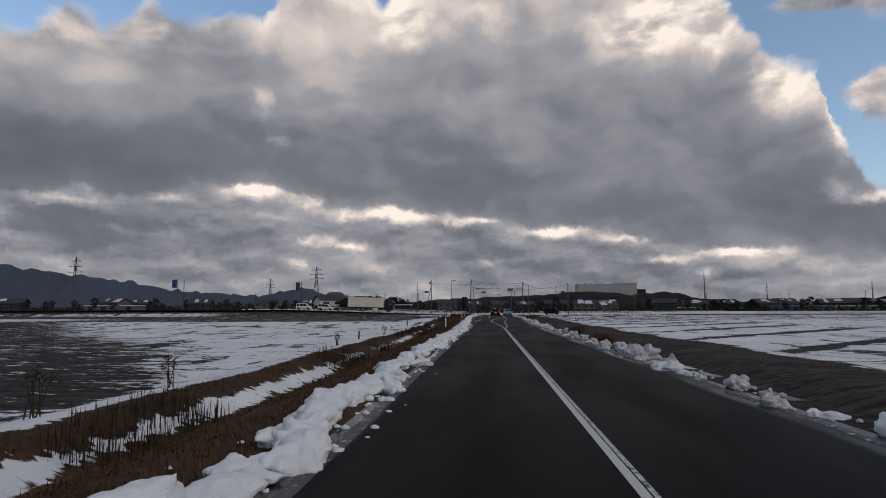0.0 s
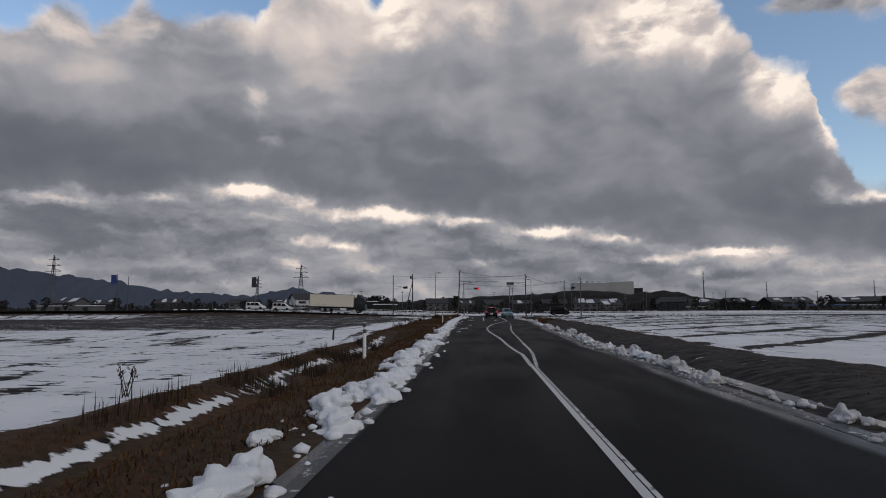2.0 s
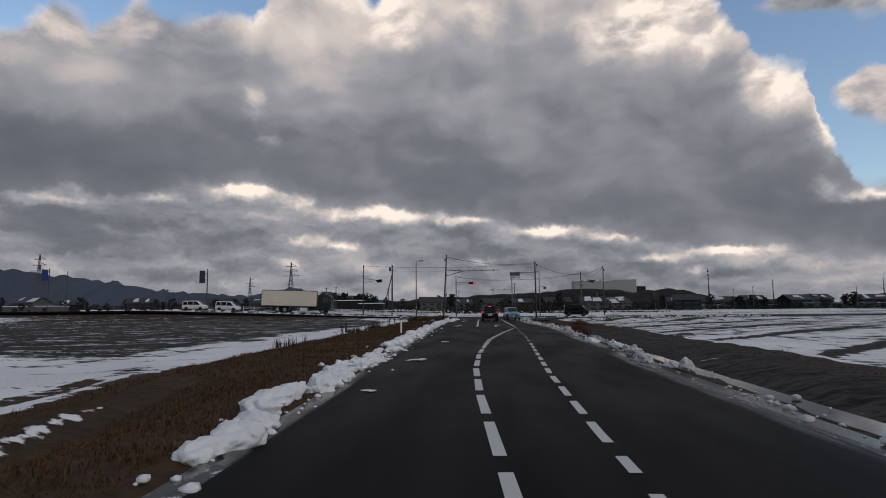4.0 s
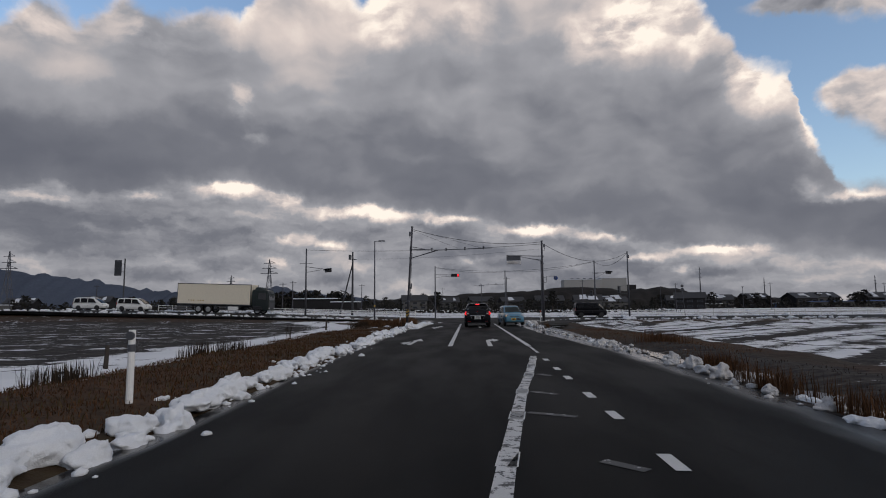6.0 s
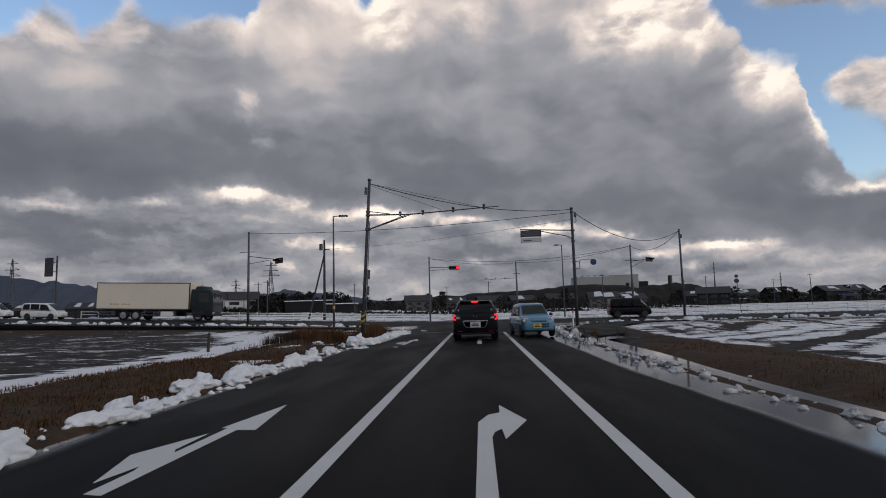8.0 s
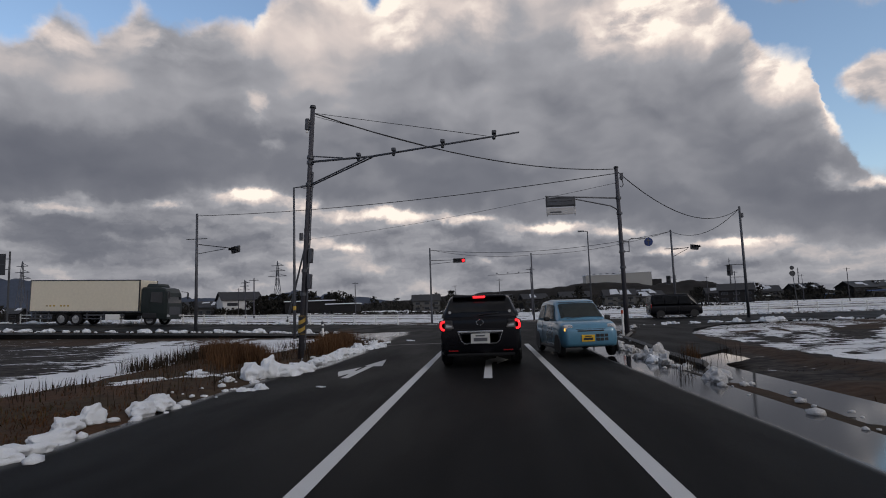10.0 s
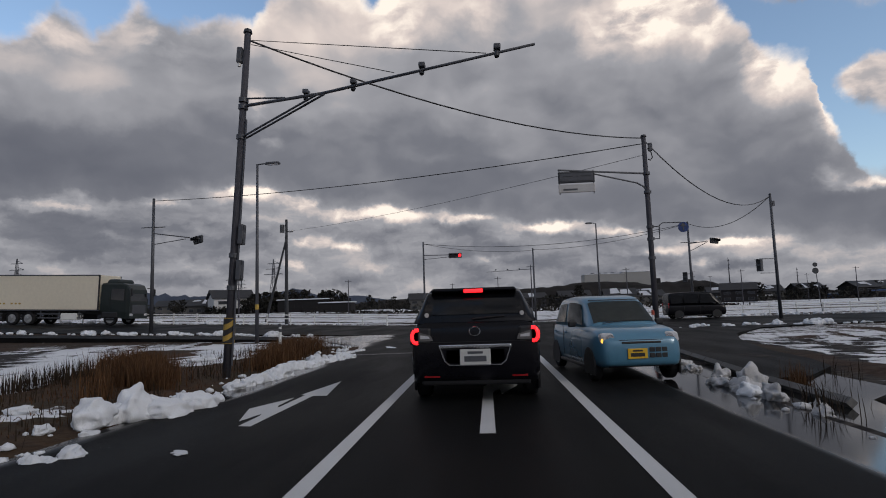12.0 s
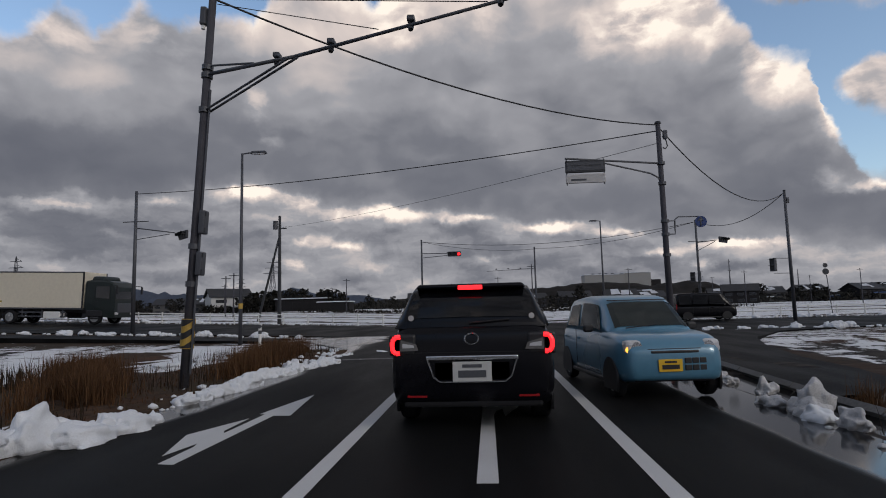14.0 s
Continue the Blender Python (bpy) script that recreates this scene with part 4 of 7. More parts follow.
# left pole of the cross road, its head over the lane
p, b = signal_pole(-18.95, 28.5, 8.1, "grey signal pole with a head on a bracket arm", [(6.45, 0.72)])
part("arm", rod((0, 0, 6.1 + b), (1.9, 0.6, 5.85 + b), 0.03), M_STEEL, p)
part("brace", rod((0, 0, 5.45 + b), (1.7, 0.5, 5.78 + b), 0.022), M_STEEL, p)
signal_head(p, (2.35, 0.7, 5.72 + b), (-0.70, -0.72), None)
# far signal straight ahead, red lit
p, b = signal_pole(-5.75, 51.3, 7.6, "grey signal pole across the junction, red light on")
part("arm", rod((0, 0, 6.35 + b), (2.6, -0.1, 6.3 + b), 0.035), M_STEEL, p)
part("arm", rod((0, 0, 5.95 + b), (2.4, -0.1, 6.1 + b), 0.025), M_STEEL, p)
h_ = signal_head(p, (3.05, -0.15, 6.22 + b), (0.06, -1), 2)
# right far corner
p, b = signal_pole(16.65, 44.4, 7.6, "grey signal pole with a bracket signal and crossing light", [(5.95, 0.65)])
part("arm", rod((0, 0, 5.85 + b), (1.3, -0.5, 5.95 + b), 0.03), M_STEEL, p)
part("brace", rod((0, 0, 5.2 + b), (1.2, -0.5, 5.85 + b), 0.022), M_STEEL, p)
signal_head(p, (1.75, -0.6, 5.95 + b), (0.70, -0.72), None)
ped_signal(p, (-0.55, -0.2, 3.15 + b), (-0.4, -1))
ped_signal(p, (-0.1, -0.35, 3.2 + b), (0.9, -0.4))
part("bracket", rod((0, 0, 3.4 + b), (-0.5, -0.2, 3.4 + b), 0.02), M_DARK, p)
# right near corner, its head seen from behind
p, b = signal_pole(18.5, 34.7, 7.9, "grey signal pole with a crossing light seen side-on")
ped_signal(p, (-1.25, -0.5, 3.35 + b), (-0.9, -0.35))
part("bracket", rod((0, 0, 3.75 + b), (-1.2, -0.45, 3.75 + b), 0.02), M_DARK, p)
part("bracket", rod((0, 0, 2.85 + b), (-1.2, -0.45, 2.85 + b), 0.02), M_DARK, p)
part("fuse_box", box((0.14, 0, 7.3 + b), (0.16, 0.16, 0.34), 0.02), M_STEEL, p)
# far pole with a second sensor arm
p, b = signal_pole(5.25, 58.0, 7.25, "grey pole with a thin horizontal sensor arm")
part("arm", rod((0, 0, 5.1 + b), (-5.0, 0.4, 4.95 + b), 0.03, 0.02), M_STEEL, p)
for f in (0.3, 0.55, 0.8):
    part("vehicle_sensor", box((-5.0 * f, 0.4 * f, 5.15 + b), (0.16, 0.2, 0.12), 0.02), M_STEEL, p)
# a round sign on a bent stem
p, b = pole_thing("bent_sign_post", "thin leaning post with a small round sign", "sign", 33.0, 56.0)
part("post", rod((0, 0, 0), (-0.25, 0, 3.5 + b), 0.04, n=8), M_STEEL, p)
part("sign_disc", rod((-0.28, 0, 3.8 + b), (-0.28, 0.05, 3.8 + b), 0.3, n=20), M_DARK, p)
part("sign_disc", rod((-0.28, 0, 4.4 + b), (-0.28, 0.05, 4.4 + b), 0.22, n=20), M_DARK, p)


def street_lamp(x, y, h, reach):
    p, b = pole_thing("street_lamp", "slim steel street lamp with a flat head", "street lamp", x, y, "street lamps")
    part("column", rod((0, 0, 0), (0, 0, h + b), 0.085, 0.05, 12), M_STEEL, p, smooth=True)
    part("arm", rod((0, 0, h - 0.02 + b), (reach * 0.5, 0, h + 0.03 + b), 0.03), M_STEEL, p)
    hd = part("lamp_head", box((reach * 0.72, 0, h + 0.02 + b), (abs(reach) * 0.75, 0.22, 0.12), 0.04, 0.8), M_STEEL, p)
    part("lens", box((reach * 0.75, 0, h - 0.05 + b), (abs(reach) * 0.5, 0.16, 0.03)), M_CLEAR, hd)
    return p, b


p, b = street_lamp(-10.1, 22.05, 8.1, 1.0)
part("yellow_band", rod((0, 0, 1.5 + b), (0, 0, 1.72 + b), 0.088, n=12), M_YEL, p)
street_lamp(9.4, 44.8, 7.9, -0.8)

# strutted utility pole
p, b = pole_thing("utility_pole", "dark utility pole with a slanting strut and transformer", "utility pole", -17.2, 45.6)
part("mast", rod((0, 0, 0), (0, 0, 9.45 + b), 0.17, 0.11, 12), M_DARK, p)
part("strut", rod((-1.75, -0.4, 0), (-0.05, 0, 7.6 + b), 0.11, 0.08, 10), M_DARK, p)
part("transformer", rod((-0.38, 0, 8.3 + b), (-0.38, 0, 9.0 + b), 0.2, 0.2, 14), M_STEEL, p)
part("crossarm", box((0.25, 0, 8.35 + b), (0.7, 0.08, 0.08)), M_DARK, p)
for xx in (0.0, 0.3, 0.55):
    part("insulator", rod((xx, 0, 8.4 + b), (xx, 0, 8.52 + b), 0.035), M_WHITE, p)


def plain_pole(x, y, h, r=0.12, label="plain concrete utility pole", arms=1):
    p, b = pole_thing("utility_pole", label, "utility pole", x, y, "far utility poles")
    part("mast", rod((0, 0, 0), (0, 0, h + b), r, r * 0.65, 10), M_CONC, p)
    for k in range(arms):
        part("crossarm", box((0, 0, h - 0.35 - 0.7 * k + b), (1.5, 0.09, 0.09)), M_DARK, p)
    return p


# cables strung across the junction
def cable(a, b, d, r=0.018):
    ob = tube("overhead_cable", sag(a, b, d), r, M_CABLE)
    return tagged(ob, "thin black overhead cable strung between poles", "cable", "overhead cables")


LGt, RSt, LFt, FRt, HRt, FSt, UTt = (-5.03, 9.25, 7.45), (6.2, 18.6, 7.4), (-18.95, 28.5, 8.0), (18.5, 34.7, 7.8), (16.65, 44.4, 7.5), (-5.75, 51.3, 7.45), (-17.2, 45.6, 8.4)
cable(LGt, RSt, 0.55, 0.02)
cable((6.2, 18.6, 7.2), LFt, 0.35)
cable((6.25, 18.6, 7.25), FRt, 1.35, 0.022)
cable(FRt, HRt, 1.0, 0.022)
cable(HRt, FSt, 0.9, 0.02)
cable(HRt, (5.25, 58.0, 7.15), 0.5)
cable((6.1, 18.6, 6.75), UTt, 0.3, 0.009)
cable(FSt, (5.25, 58.0, 7.1), 0.4)

# framed guide signs beside the cross road
def guide_sign(x, y, z, h, w, pw, label, face):
    g = ground_at(x, y)
    t = thing("guide_sign", label, "road sign", (x, y, g - 0.05), group="guide signs")
    top = z - g
    part("post", rod((0.9, 0, 0), (0.9, 0, top + 0.25), 0.12, 0.1, 12), M_DARK, t)
    pan = part("sign_panel", box((-0.2 - 0.0, -0.05, top - h / 2), (w, 0.07, h), 0.01), face, t)
    for k in (-0.5, 0.0, 0.5):
        part("rib", box((-0.2, -0.11, top - h / 2 + k * h * 0.8), (w * 0.96, 0.05, 0.07)), M_STEEL, pan)
    for k in (0.25, 0.75):
        part("arm", rod((0.9, 0, top - h * k), (-0.2, 0, top - h * k), 0.045), M_DARK, t)
    return t


guide_sign(-58.6, 56.9, 9.8, 2.6, 1.2, 0.2, "dark backed guide sign on a dark post", M_DARK)
guide_sign(-108.5, 76, 12.0, 2.8, 1.7, 0.2, "blue guide sign on a dark post", M_SIGNB)
plain_pole(-112, 88, 12.5, 0.15, "slim dark pole beside a guide sign", 0)

# delineator posts on the verge
def delineator(x, y, h=1.0):
    g = ground_at(x, y) - 0.1
    t = thing("delineator_post", "white roadside post with a grey reflector", "marker post", (x, y, g), group="delineator posts")
    part("post", rod((0, 0, 0), (0, 0, h + 0.1), 0.048, 0.045, 12), M_WHITE, t)
    part("reflector", rod((0, -0.06, h + 0.02), (0, -0.03, h + 0.02), 0.06, 0.06, 16), M_STEEL, t)
    part("band", rod((0, 0, h - 0.2), (0, 0, h - 0.1), 0.052, n=12), M_STEEL, t)


for x, y in ((-4.77, -66.7), (-5.4, -26.5), (-6.8, 16.0)):
    delineator(x, y)
# dark stakes along the field edge
for x, y, h in ((-10.2, -49.5, 0.55), (-9.8, -74, 0.5), (-10.0, -20, 0.6), (-10.4, 4.0, 0.7)):
    g = ground_at(x, y)
    t = thing("field_stake", "short dark wooden stake at the field edge", "stake", (x, y, g - 0.1), group="field stakes")
    part("stake", rod((0, 0, 0), (0.03, 0, h + 0.1), 0.06, 0.05, 8), M_BARK, t)
    part("cap", rod((0.03, 0, h + 0.1), (0.03, 0, h + 0.14), 0.055, 0.03, 8), M_DARK, t)

# white guard rail on the far side of the cross road
def guard_rail(x0, x1, y):
    t = thing("guard_rail", "white pipe guard rail on posts", "guard rail", (x0, y, float(rise(x0)) - 0.1))
    n = int((x1 - x0) / 2)
    for i in range(n + 1):
        dx = (x1 - x0) * i / n
        dz = float(rise(x0 + dx)) - float(rise(x0))
        part("post", rod((dx, 0, dz - 0.1), (dx, 0, dz + 0.95), 0.055, n=8), M_WHITE, t)
    for z in (0.55, 0.85):
        for i in range(n):
            xa, xb = (x1 - x0) * i / n, (x1 - x0) * (i + 1) / n
            part("rail", rod((xa, -0.07, z + float(rise(x0 + xa)) - float(rise(x0))), (xb, -0.07, z + float(rise(x0 + xb)) - float(rise(x0))), 0.04, n=6), M_WHITE, t)


guard_rail(-44, -8, 43.2)
guard_rail(12, 60, 43.4)

# ---- ploughed snow along the road ----
def snow_mesh(name, seed, n, long, material, rough):
    """A lump of ploughed snow: several welded chunks with a crumbly skin and a flat foot."""
    rnd = random.Random(seed)
    bm = bmesh.new()
    for i in range(n):
        r = rnd.uniform(0.13, 0.27)
        c = Vector((rnd.uniform(-0.16, 0.16), rnd.uniform(-long, long), r * rnd.uniform(0.35, 0.75)))
        res = bmesh.ops.create_icosphere(bm, subdivisions=3, radius=1.0)
        q = Euler([rnd.uniform(0, 6.3) for _ in range(3)]).to_matrix()
        sc = Vector((rnd.uniform(0.8, 1.25), rnd.uniform(0.8, 1.35), rnd.uniform(0.7, 1.0))) * r
        for v in res["verts"]:
            d = v.co.normalized()
            k = 1 + rough * noise.noise(d * 1.7 + Vector((seed * 3.1, i * 7.7, 0))) + 0.4 * rough * noise.noise(d * 4.1 + Vector((i, seed, 5))) \
                + 0.18 * rough * noise.noise(d * 10 + Vector((seed, i, 2)))
            p = q @ (d * k)
            p = Vector((p.x * sc.x, p.y * sc.y, p.z * sc.z)) + c
            p.z = max(p.z, -0.06 + 0.02 * noise.noise(p * 8))
            v.co = p
    return weld(to_mesh(bm, name, material, True), 0.034)


def weld(me, size):
    """Chunks that touch become one closed skin."""
    ob = new("weld", me)
    md = ob.modifiers.new("weld", "REMESH")
    md.mode, md.voxel_size, md.use_smooth_shade = "VOXEL", size, False
    out = bpy.data.meshes.new_from_object(ob.evaluated_get(bpy.context.evaluated_depsgraph_get()))
    out.name = me.name
    rnd = np.random.RandomState(len(me.vertices))
    for v in out.vertices:
        p = v.co * 9
        q = v.co * 23
        v.co = v.co + 0.024 * Vector((noise.noise(p), noise.noise(p + Vector((9, 0, 0))), noise.noise(p + Vector((0, 9, 0))))) \
            + 0.012 * Vector((noise.noise(q), noise.noise(q + Vector((9, 0, 0))), noise.noise(q + Vector((0, 9, 0)))))
    bpy.data.objects.remove(ob)
    out.polygons.foreach_set("use_smooth", [True] * len(out.polygons))
    return out


LUMPS = [snow_mesh("snow_lump", 10 + i, 4 + i % 4, 0.22 + 0.09 * (i % 4), M_SNOW, 0.55) for i in range(10)]
DIRTY = [snow_mesh("dirty_snow_lump", 40 + i, 3 + i % 3, 0.15 + 0.08 * (i % 3), M_DSNOW, 0.8) for i in range(8)]
rl = random.Random(7)


def put_lump(me, x, y, s, rz, zs, label, group, z=None, stretch=1.0):
    ob = new("snow_lump", me)
    zz = (ground_at(x, y) if z is None else z) - 0.02
    ob.matrix_basis = pose(x, y, zz, rl.uniform(-6, 6), rl.uniform(-6, 6), rz) @ Matrix.Diagonal((s * 0.9, s * stretch, s * zs, 1))
    return tagged(ob, label, "snow", group)


CLEAN = "heap of clean ploughed snow on the road edge"
y = -113.0
while y < 1.4:
    l = float(road_left(y))
    big = 0.5 + 0.5 * float(lattice(0, y, 4.0, 31))
    gap = float(lattice(3, y, 2.4, 37)) < 0.22 and -84 < y < -30
    if not (gap or -4.6 < y < -3.4 or -11.5 < y < -10.7):
        s = rl.uniform(0.6, 0.95) * (0.62 + 0.45 * big) * float(np.interp(y, [-110, -88, -78, -40, -28, 2], [1.12, 1.12, 0.98, 0.98, 1.02, 0.98]))
        put_lump(rl.choice(LUMPS), l - rl.uniform(-0.05, 0.40), y, s, rl.gauss(0, 22) + rl.choice((0, 180)), rl.uniform(0.62, 0.95), CLEAN, "ploughed snow at the road edge", stretch=rl.uniform(1.0, 1.35))
    y += rl.uniform(0.36, 0.70)
# long loaves of snow at the corner of the junction
for xa, ya, xb, yb, n, sz in ((-4.75, 4.5, -4.15, 5.95, 6, 0.95), (-4.45, 7.7, -4.32, 9.3, 5, 0.78), (-4.45, 10.9, -3.95, 13.8, 9, 0.66), (-4.30, 15.6, -4.2, 16.2, 2, 0.4), (-5.0, 3.75, -4.6, 3.95, 2, 0.45)):
    for k in range(n):
        f = (k + rl.uniform(-0.2, 0.2)) / max(1, n - 1)
        put_lump(rl.choice(LUMPS), xa + (xb - xa) * f + rl.uniform(-0.12, 0.08), ya + (yb - ya) * f, sz * rl.uniform(0.75, 1.1), rl.gauss(-8, 20) + rl.choice((0, 180)), rl.uniform(0.8, 1.1), CLEAN,
                 "ploughed snow at the road edge", stretch=1.2)
for k in range(10):
    y = rl.uniform(-112, 1)
    put_lump(rl.choice(LUMPS), float(road_left(y)) + rl.uniform(-0.9, 0.35), y, rl.uniform(0.25, 0.5), rl.uniform(0, 360), rl.uniform(0.8, 1.1),
             "small clod of clean snow at the road edge", "ploughed snow at the road edge")
y = -113.0
while y < 24:
    r = float(road_right(min(y, 24)))
    if float(lattice(8, y, 3.5, 35)) > 0.30:
        put_lump(rl.choice(DIRTY if rl.random() < 0.82 else LUMPS), r + rl.uniform(-0.25, 0.35), y, rl.uniform(0.32, 0.70) * (1.25 if y < -50 else 1.0), rl.gauss(0, 35) + rl.choice((0, 180)),
                 rl.uniform(0.7, 1.15), "crusted grey snow heap beside the meltwater", "ploughed snow by the water")
    y += rl.uniform(0.6, 1.2)


for x, y, sz in ((3.78, 6.1, 0.62), (3.92, 6.5, 0.7), (3.72, 6.95, 0.6), (3.9, 5.5, 0.5), (3.95, 2.9, 0.6), (3.85, 2.55, 0.55), (4.15, 3.3, 0.5), (3.95, 9.5, 0.55), (4.0, 10.1, 0.5)):
    put_lump(rl.choice(DIRTY), x, y, sz, rl.uniform(0, 360), rl.uniform(0.8, 1.1), "crusted grey snow heap beside the meltwater", "ploughed snow by the water")


def crumbs(name, n, place, me_seed, lo, hi, material, label, category):
    """Scattered small clods, joined."""
    rnd = random.Random(me_seed)
    vs, fs = [], []
    base = bmesh.new()
    bmesh.ops.create_icosphere(base, subdivisions=1, radius=1.0)
    bv = [v.co.copy() for v in base.verts]
    bf = [[v.index for v in f.verts] for f in base.faces]
    base.free()
    for k in range(n):
        x, y, z = place(rnd)
        s = lo + (hi - lo) * rnd.random() ** 2
        o = len(vs)
        for v in bv:
            q = s * (0.75 + 0.5 * rnd.random())
            vs.append((x + v.x * q * 1.2, y + v.y * q * 1.2, z + max(v.z, -0.3) * q * 0.8 + 0.1 * s))
        fs += [[i + o for i in f] for f in bf]
    me = bpy.data.meshes.new(name)
    me.from_pydata(vs, [], fs)
    me.materials.append(material)
    me.polygons.foreach_set("use_smooth", [True] * len(me.polygons))
    return tagged(new(name, me), label, category, kind="stuff")


def left_place(r):
    y = r.uniform(-113, 18)
    x = float(road_left(y)) + r.gauss(-0.15, 0.28)
    return x, y, max(ground_at(x, y), -0.02)


def right_place(r):
    y = r.uniform(-113, 24)
    x = float(road_right(y)) + r.gauss(0.10, 0.24)
    return x, y, max(ground_at(x, y), -0.02)


crumbs("snow_clods", 1100, left_place, 3, 0.02, 0.09, M_SNOW, "small clods of snow along the road edge", "snow")
crumbs("snow_clods", 480, right_place, 4, 0.02, 0.09, M_DSNOW, "small clods of grey snow along the road edge", "snow")

# snow banks along the cross road
BANK = [[], []]


def bank_row(x0, x1, y, step, scale):
    x = x0
    while x < x1:
        s = (0.25 + 0.95 * rl.random() ** 1.5) * scale
        m = pose(x, y + rl.gauss(0, 0.3), float(rise(x)) - 0.03, rl.uniform(-6, 6), rl.uniform(-6, 6), 90 + rl.gauss(0, 25)) @ Matrix.Diagonal((s, s, s * rl.uniform(0.6, 1.0), 1))
        me = rl.choice(LUMPS)
        o = len(BANK[0])
        BANK[0].extend([tuple(m @ v.co) for v in me.vertices])
        BANK[1].extend([[i + o for i in p.vertices] for p in me.polygons])
        x += step * rl.uniform(0.75, 1.3)


bank_row(-62, -8.5, 25.9, 0.42, 0.75)
bank_row(-62, -10, 42.4, 0.55, 0.8)
bank_row(9, 40, 26.4, 0.45, 0.7)
bank_row(8, 48, 42.4, 0.55, 0.8)
bme = bpy.data.meshes.new("snow_bank")
bme.from_pydata(BANK[0], [], BANK[1])
bme.materials.append(M_SNOW)
bme.polygons.foreach_set("use_smooth", [True] * len(bme.polygons))
tagged(new("snow_bank", bme), "ridges of ploughed snow along the cross road", "snow", kind="stuff")


# ---- dead grass and reeds ----
def blades(name, n, place, seed, hgt, width, material, label, lean=0.35, category="grass", fork=0):
    """Thin tapering blades, each bent once, joined into one mesh."""
    rnd = np.random.RandomState(seed)
    P = scatter(n, seed, place)
    a = rnd.uniform(0, math.tau, n)
    h = hgt * (0.55 + 0.8 * rnd.rand(n))
    ln = lean * rnd.randn(n)
    w = width * (0.7 + 0.6 * rnd.rand(n))
    u = np.stack([np.cos(a), np.sin(a), np.zeros(n)], 1)
    t = np.stack([-np.sin(a), np.cos(a), np.zeros(n)], 1)
    up = np.array([0, 0, 1.0])
    mid = P + up * (h * 0.55)[:, None] + t * (ln * h * 0.35)[:, None]
    top = P + up * (h * (1 - 0.25 * np.abs(ln)))[:, None] + t * (ln * h)[:, None]
    V = np.stack([P - u * (w / 2)[:, None], P + u * (w / 2)[:, None], mid - u * (w * 0.4)[:, None], mid + u * (w * 0.4)[:, None], top], 1).reshape(-1, 3)
    b = (np.arange(n) * 5)[:, None]
    F4 = (b + np.array([0, 1, 3, 2])).tolist()
    F3 = (b + np.array([2, 3, 4])).tolist()
    me = bpy.data.meshes.new(name)
    me.from_pydata(V.tolist(), [], F4 + F3)
    me.materials.append(material)
    return tagged(new(name, me), label, category, kind="stuff")


def scatter(n, seed, draw):
    """n places that draw() accepts, on the ground."""
    rnd = np.random.RandomState(seed + 500)
    out = np.zeros((0, 2))
    while len(out) < n:
        x, y, ok = draw(rnd, n)
        out = np.concatenate([out, np.stack([x, y], 1)[ok]])
    out = out[:n]
    return np.concatenate([out, (gz(out[:, 0], out[:, 1]) - 0.02)[:, None]], 1)


def verge_l(r, n):
    y, u = r.uniform(-113, 19, n), r.rand(n)
    d = np.where(r.rand(n) < 0.88, 0.3 + u * np.where(y < -45, 2.85, 3.7), 3.95 + 0.55 * u)
    return road_left(np.minimum(y, 14)) - d, y, (lattice(d * 2, y, 1.4, 51) > 0.12) & ((y < 1) | (r.rand(n) < 0.22))


def verge_r(r, n):
    y, d = r.uniform(-113, 6, n), r.uniform(0.7, 4.6, n)
    return road_right(np.minimum(y, 4)) + d, y, (lattice(d, y, 2.2, 53) > 0.45) & (d > 1.0 + 2.0 * r.rand(n))


def reed_l(r, n):
    y, u = r.uniform(-113, 10, n), r.rand(n)
    d = np.where(y < -45, 2.9 + 1.4 * u, 4.0 + 0.8 * u)
    return road_left(np.minimum(y, 14)) - d, y, lattice(d * 0.6, y, 1.8, 55) > np.where(y < -84, 0.56, np.where(y < -60, 0.60, 0.68))


def spots(r, n, rows):
    c = np.array(rows)[r.randint(len(rows), size=n)]
    return c[:, 0] + r.randn(n) * c[:, 2], c[:, 1] + r.randn(n) * c[:, 3]


def corner_l(r, n):
    x, y = spots(r, n, [(-6.3, 7.4, 0.28, 0.4), (-6.8, 8.4, 0.25, 0.4), (-7.6, 9.6, 0.3, 0.5), (-5.3, 11.6, 0.18, 0.5), (-5.7, 13.2, 0.22, 0.5), (-6.1, 15.2, 0.35, 0.6), (-6.6, 17.4, 0.45, 0.7), (-8.9, 11.2, 0.3, 0.5)])
    return x, y, (lattice(x, y, 0.5, 57) > 0.3) & (x < -4.8)


def corner_low(r, n):
    x, y = r.uniform(-9.0, -4.8, n), r.uniform(1.0, 19.0, n)
    return x, y, (lattice(x, y, 1.1, 59) > 0.45) & (x > verge_out(y))


def clump_r(r, n):
    x, y = spots(r, n, [(3.5, -76.6, 0.24, 0.45), (4.15, -24.6, 0.24, 0.4), (4.0, -27.0, 0.27, 0.45), (4.9, -21.0, 0.22, 0.35), (6.6, -12.0, 0.4, 0.5), (3.05, -86.6, 0.22, 0.4)])
    return x, y, x > road_right(y) + 0.15


def tan_r(r, n):
    y, d = r.uniform(-17, 3.5, n), r.uniform(1.1, 4.2, n)
    return road_right(np.minimum(y, 4)) + d, y, lattice(d, y, 1.6, 58) > 0.35


def lone_r(r, n):
    x, y = spots(r, n, [(4.85, 6.75, 0.09, 0.12)])
    return x, y, x > 4.0


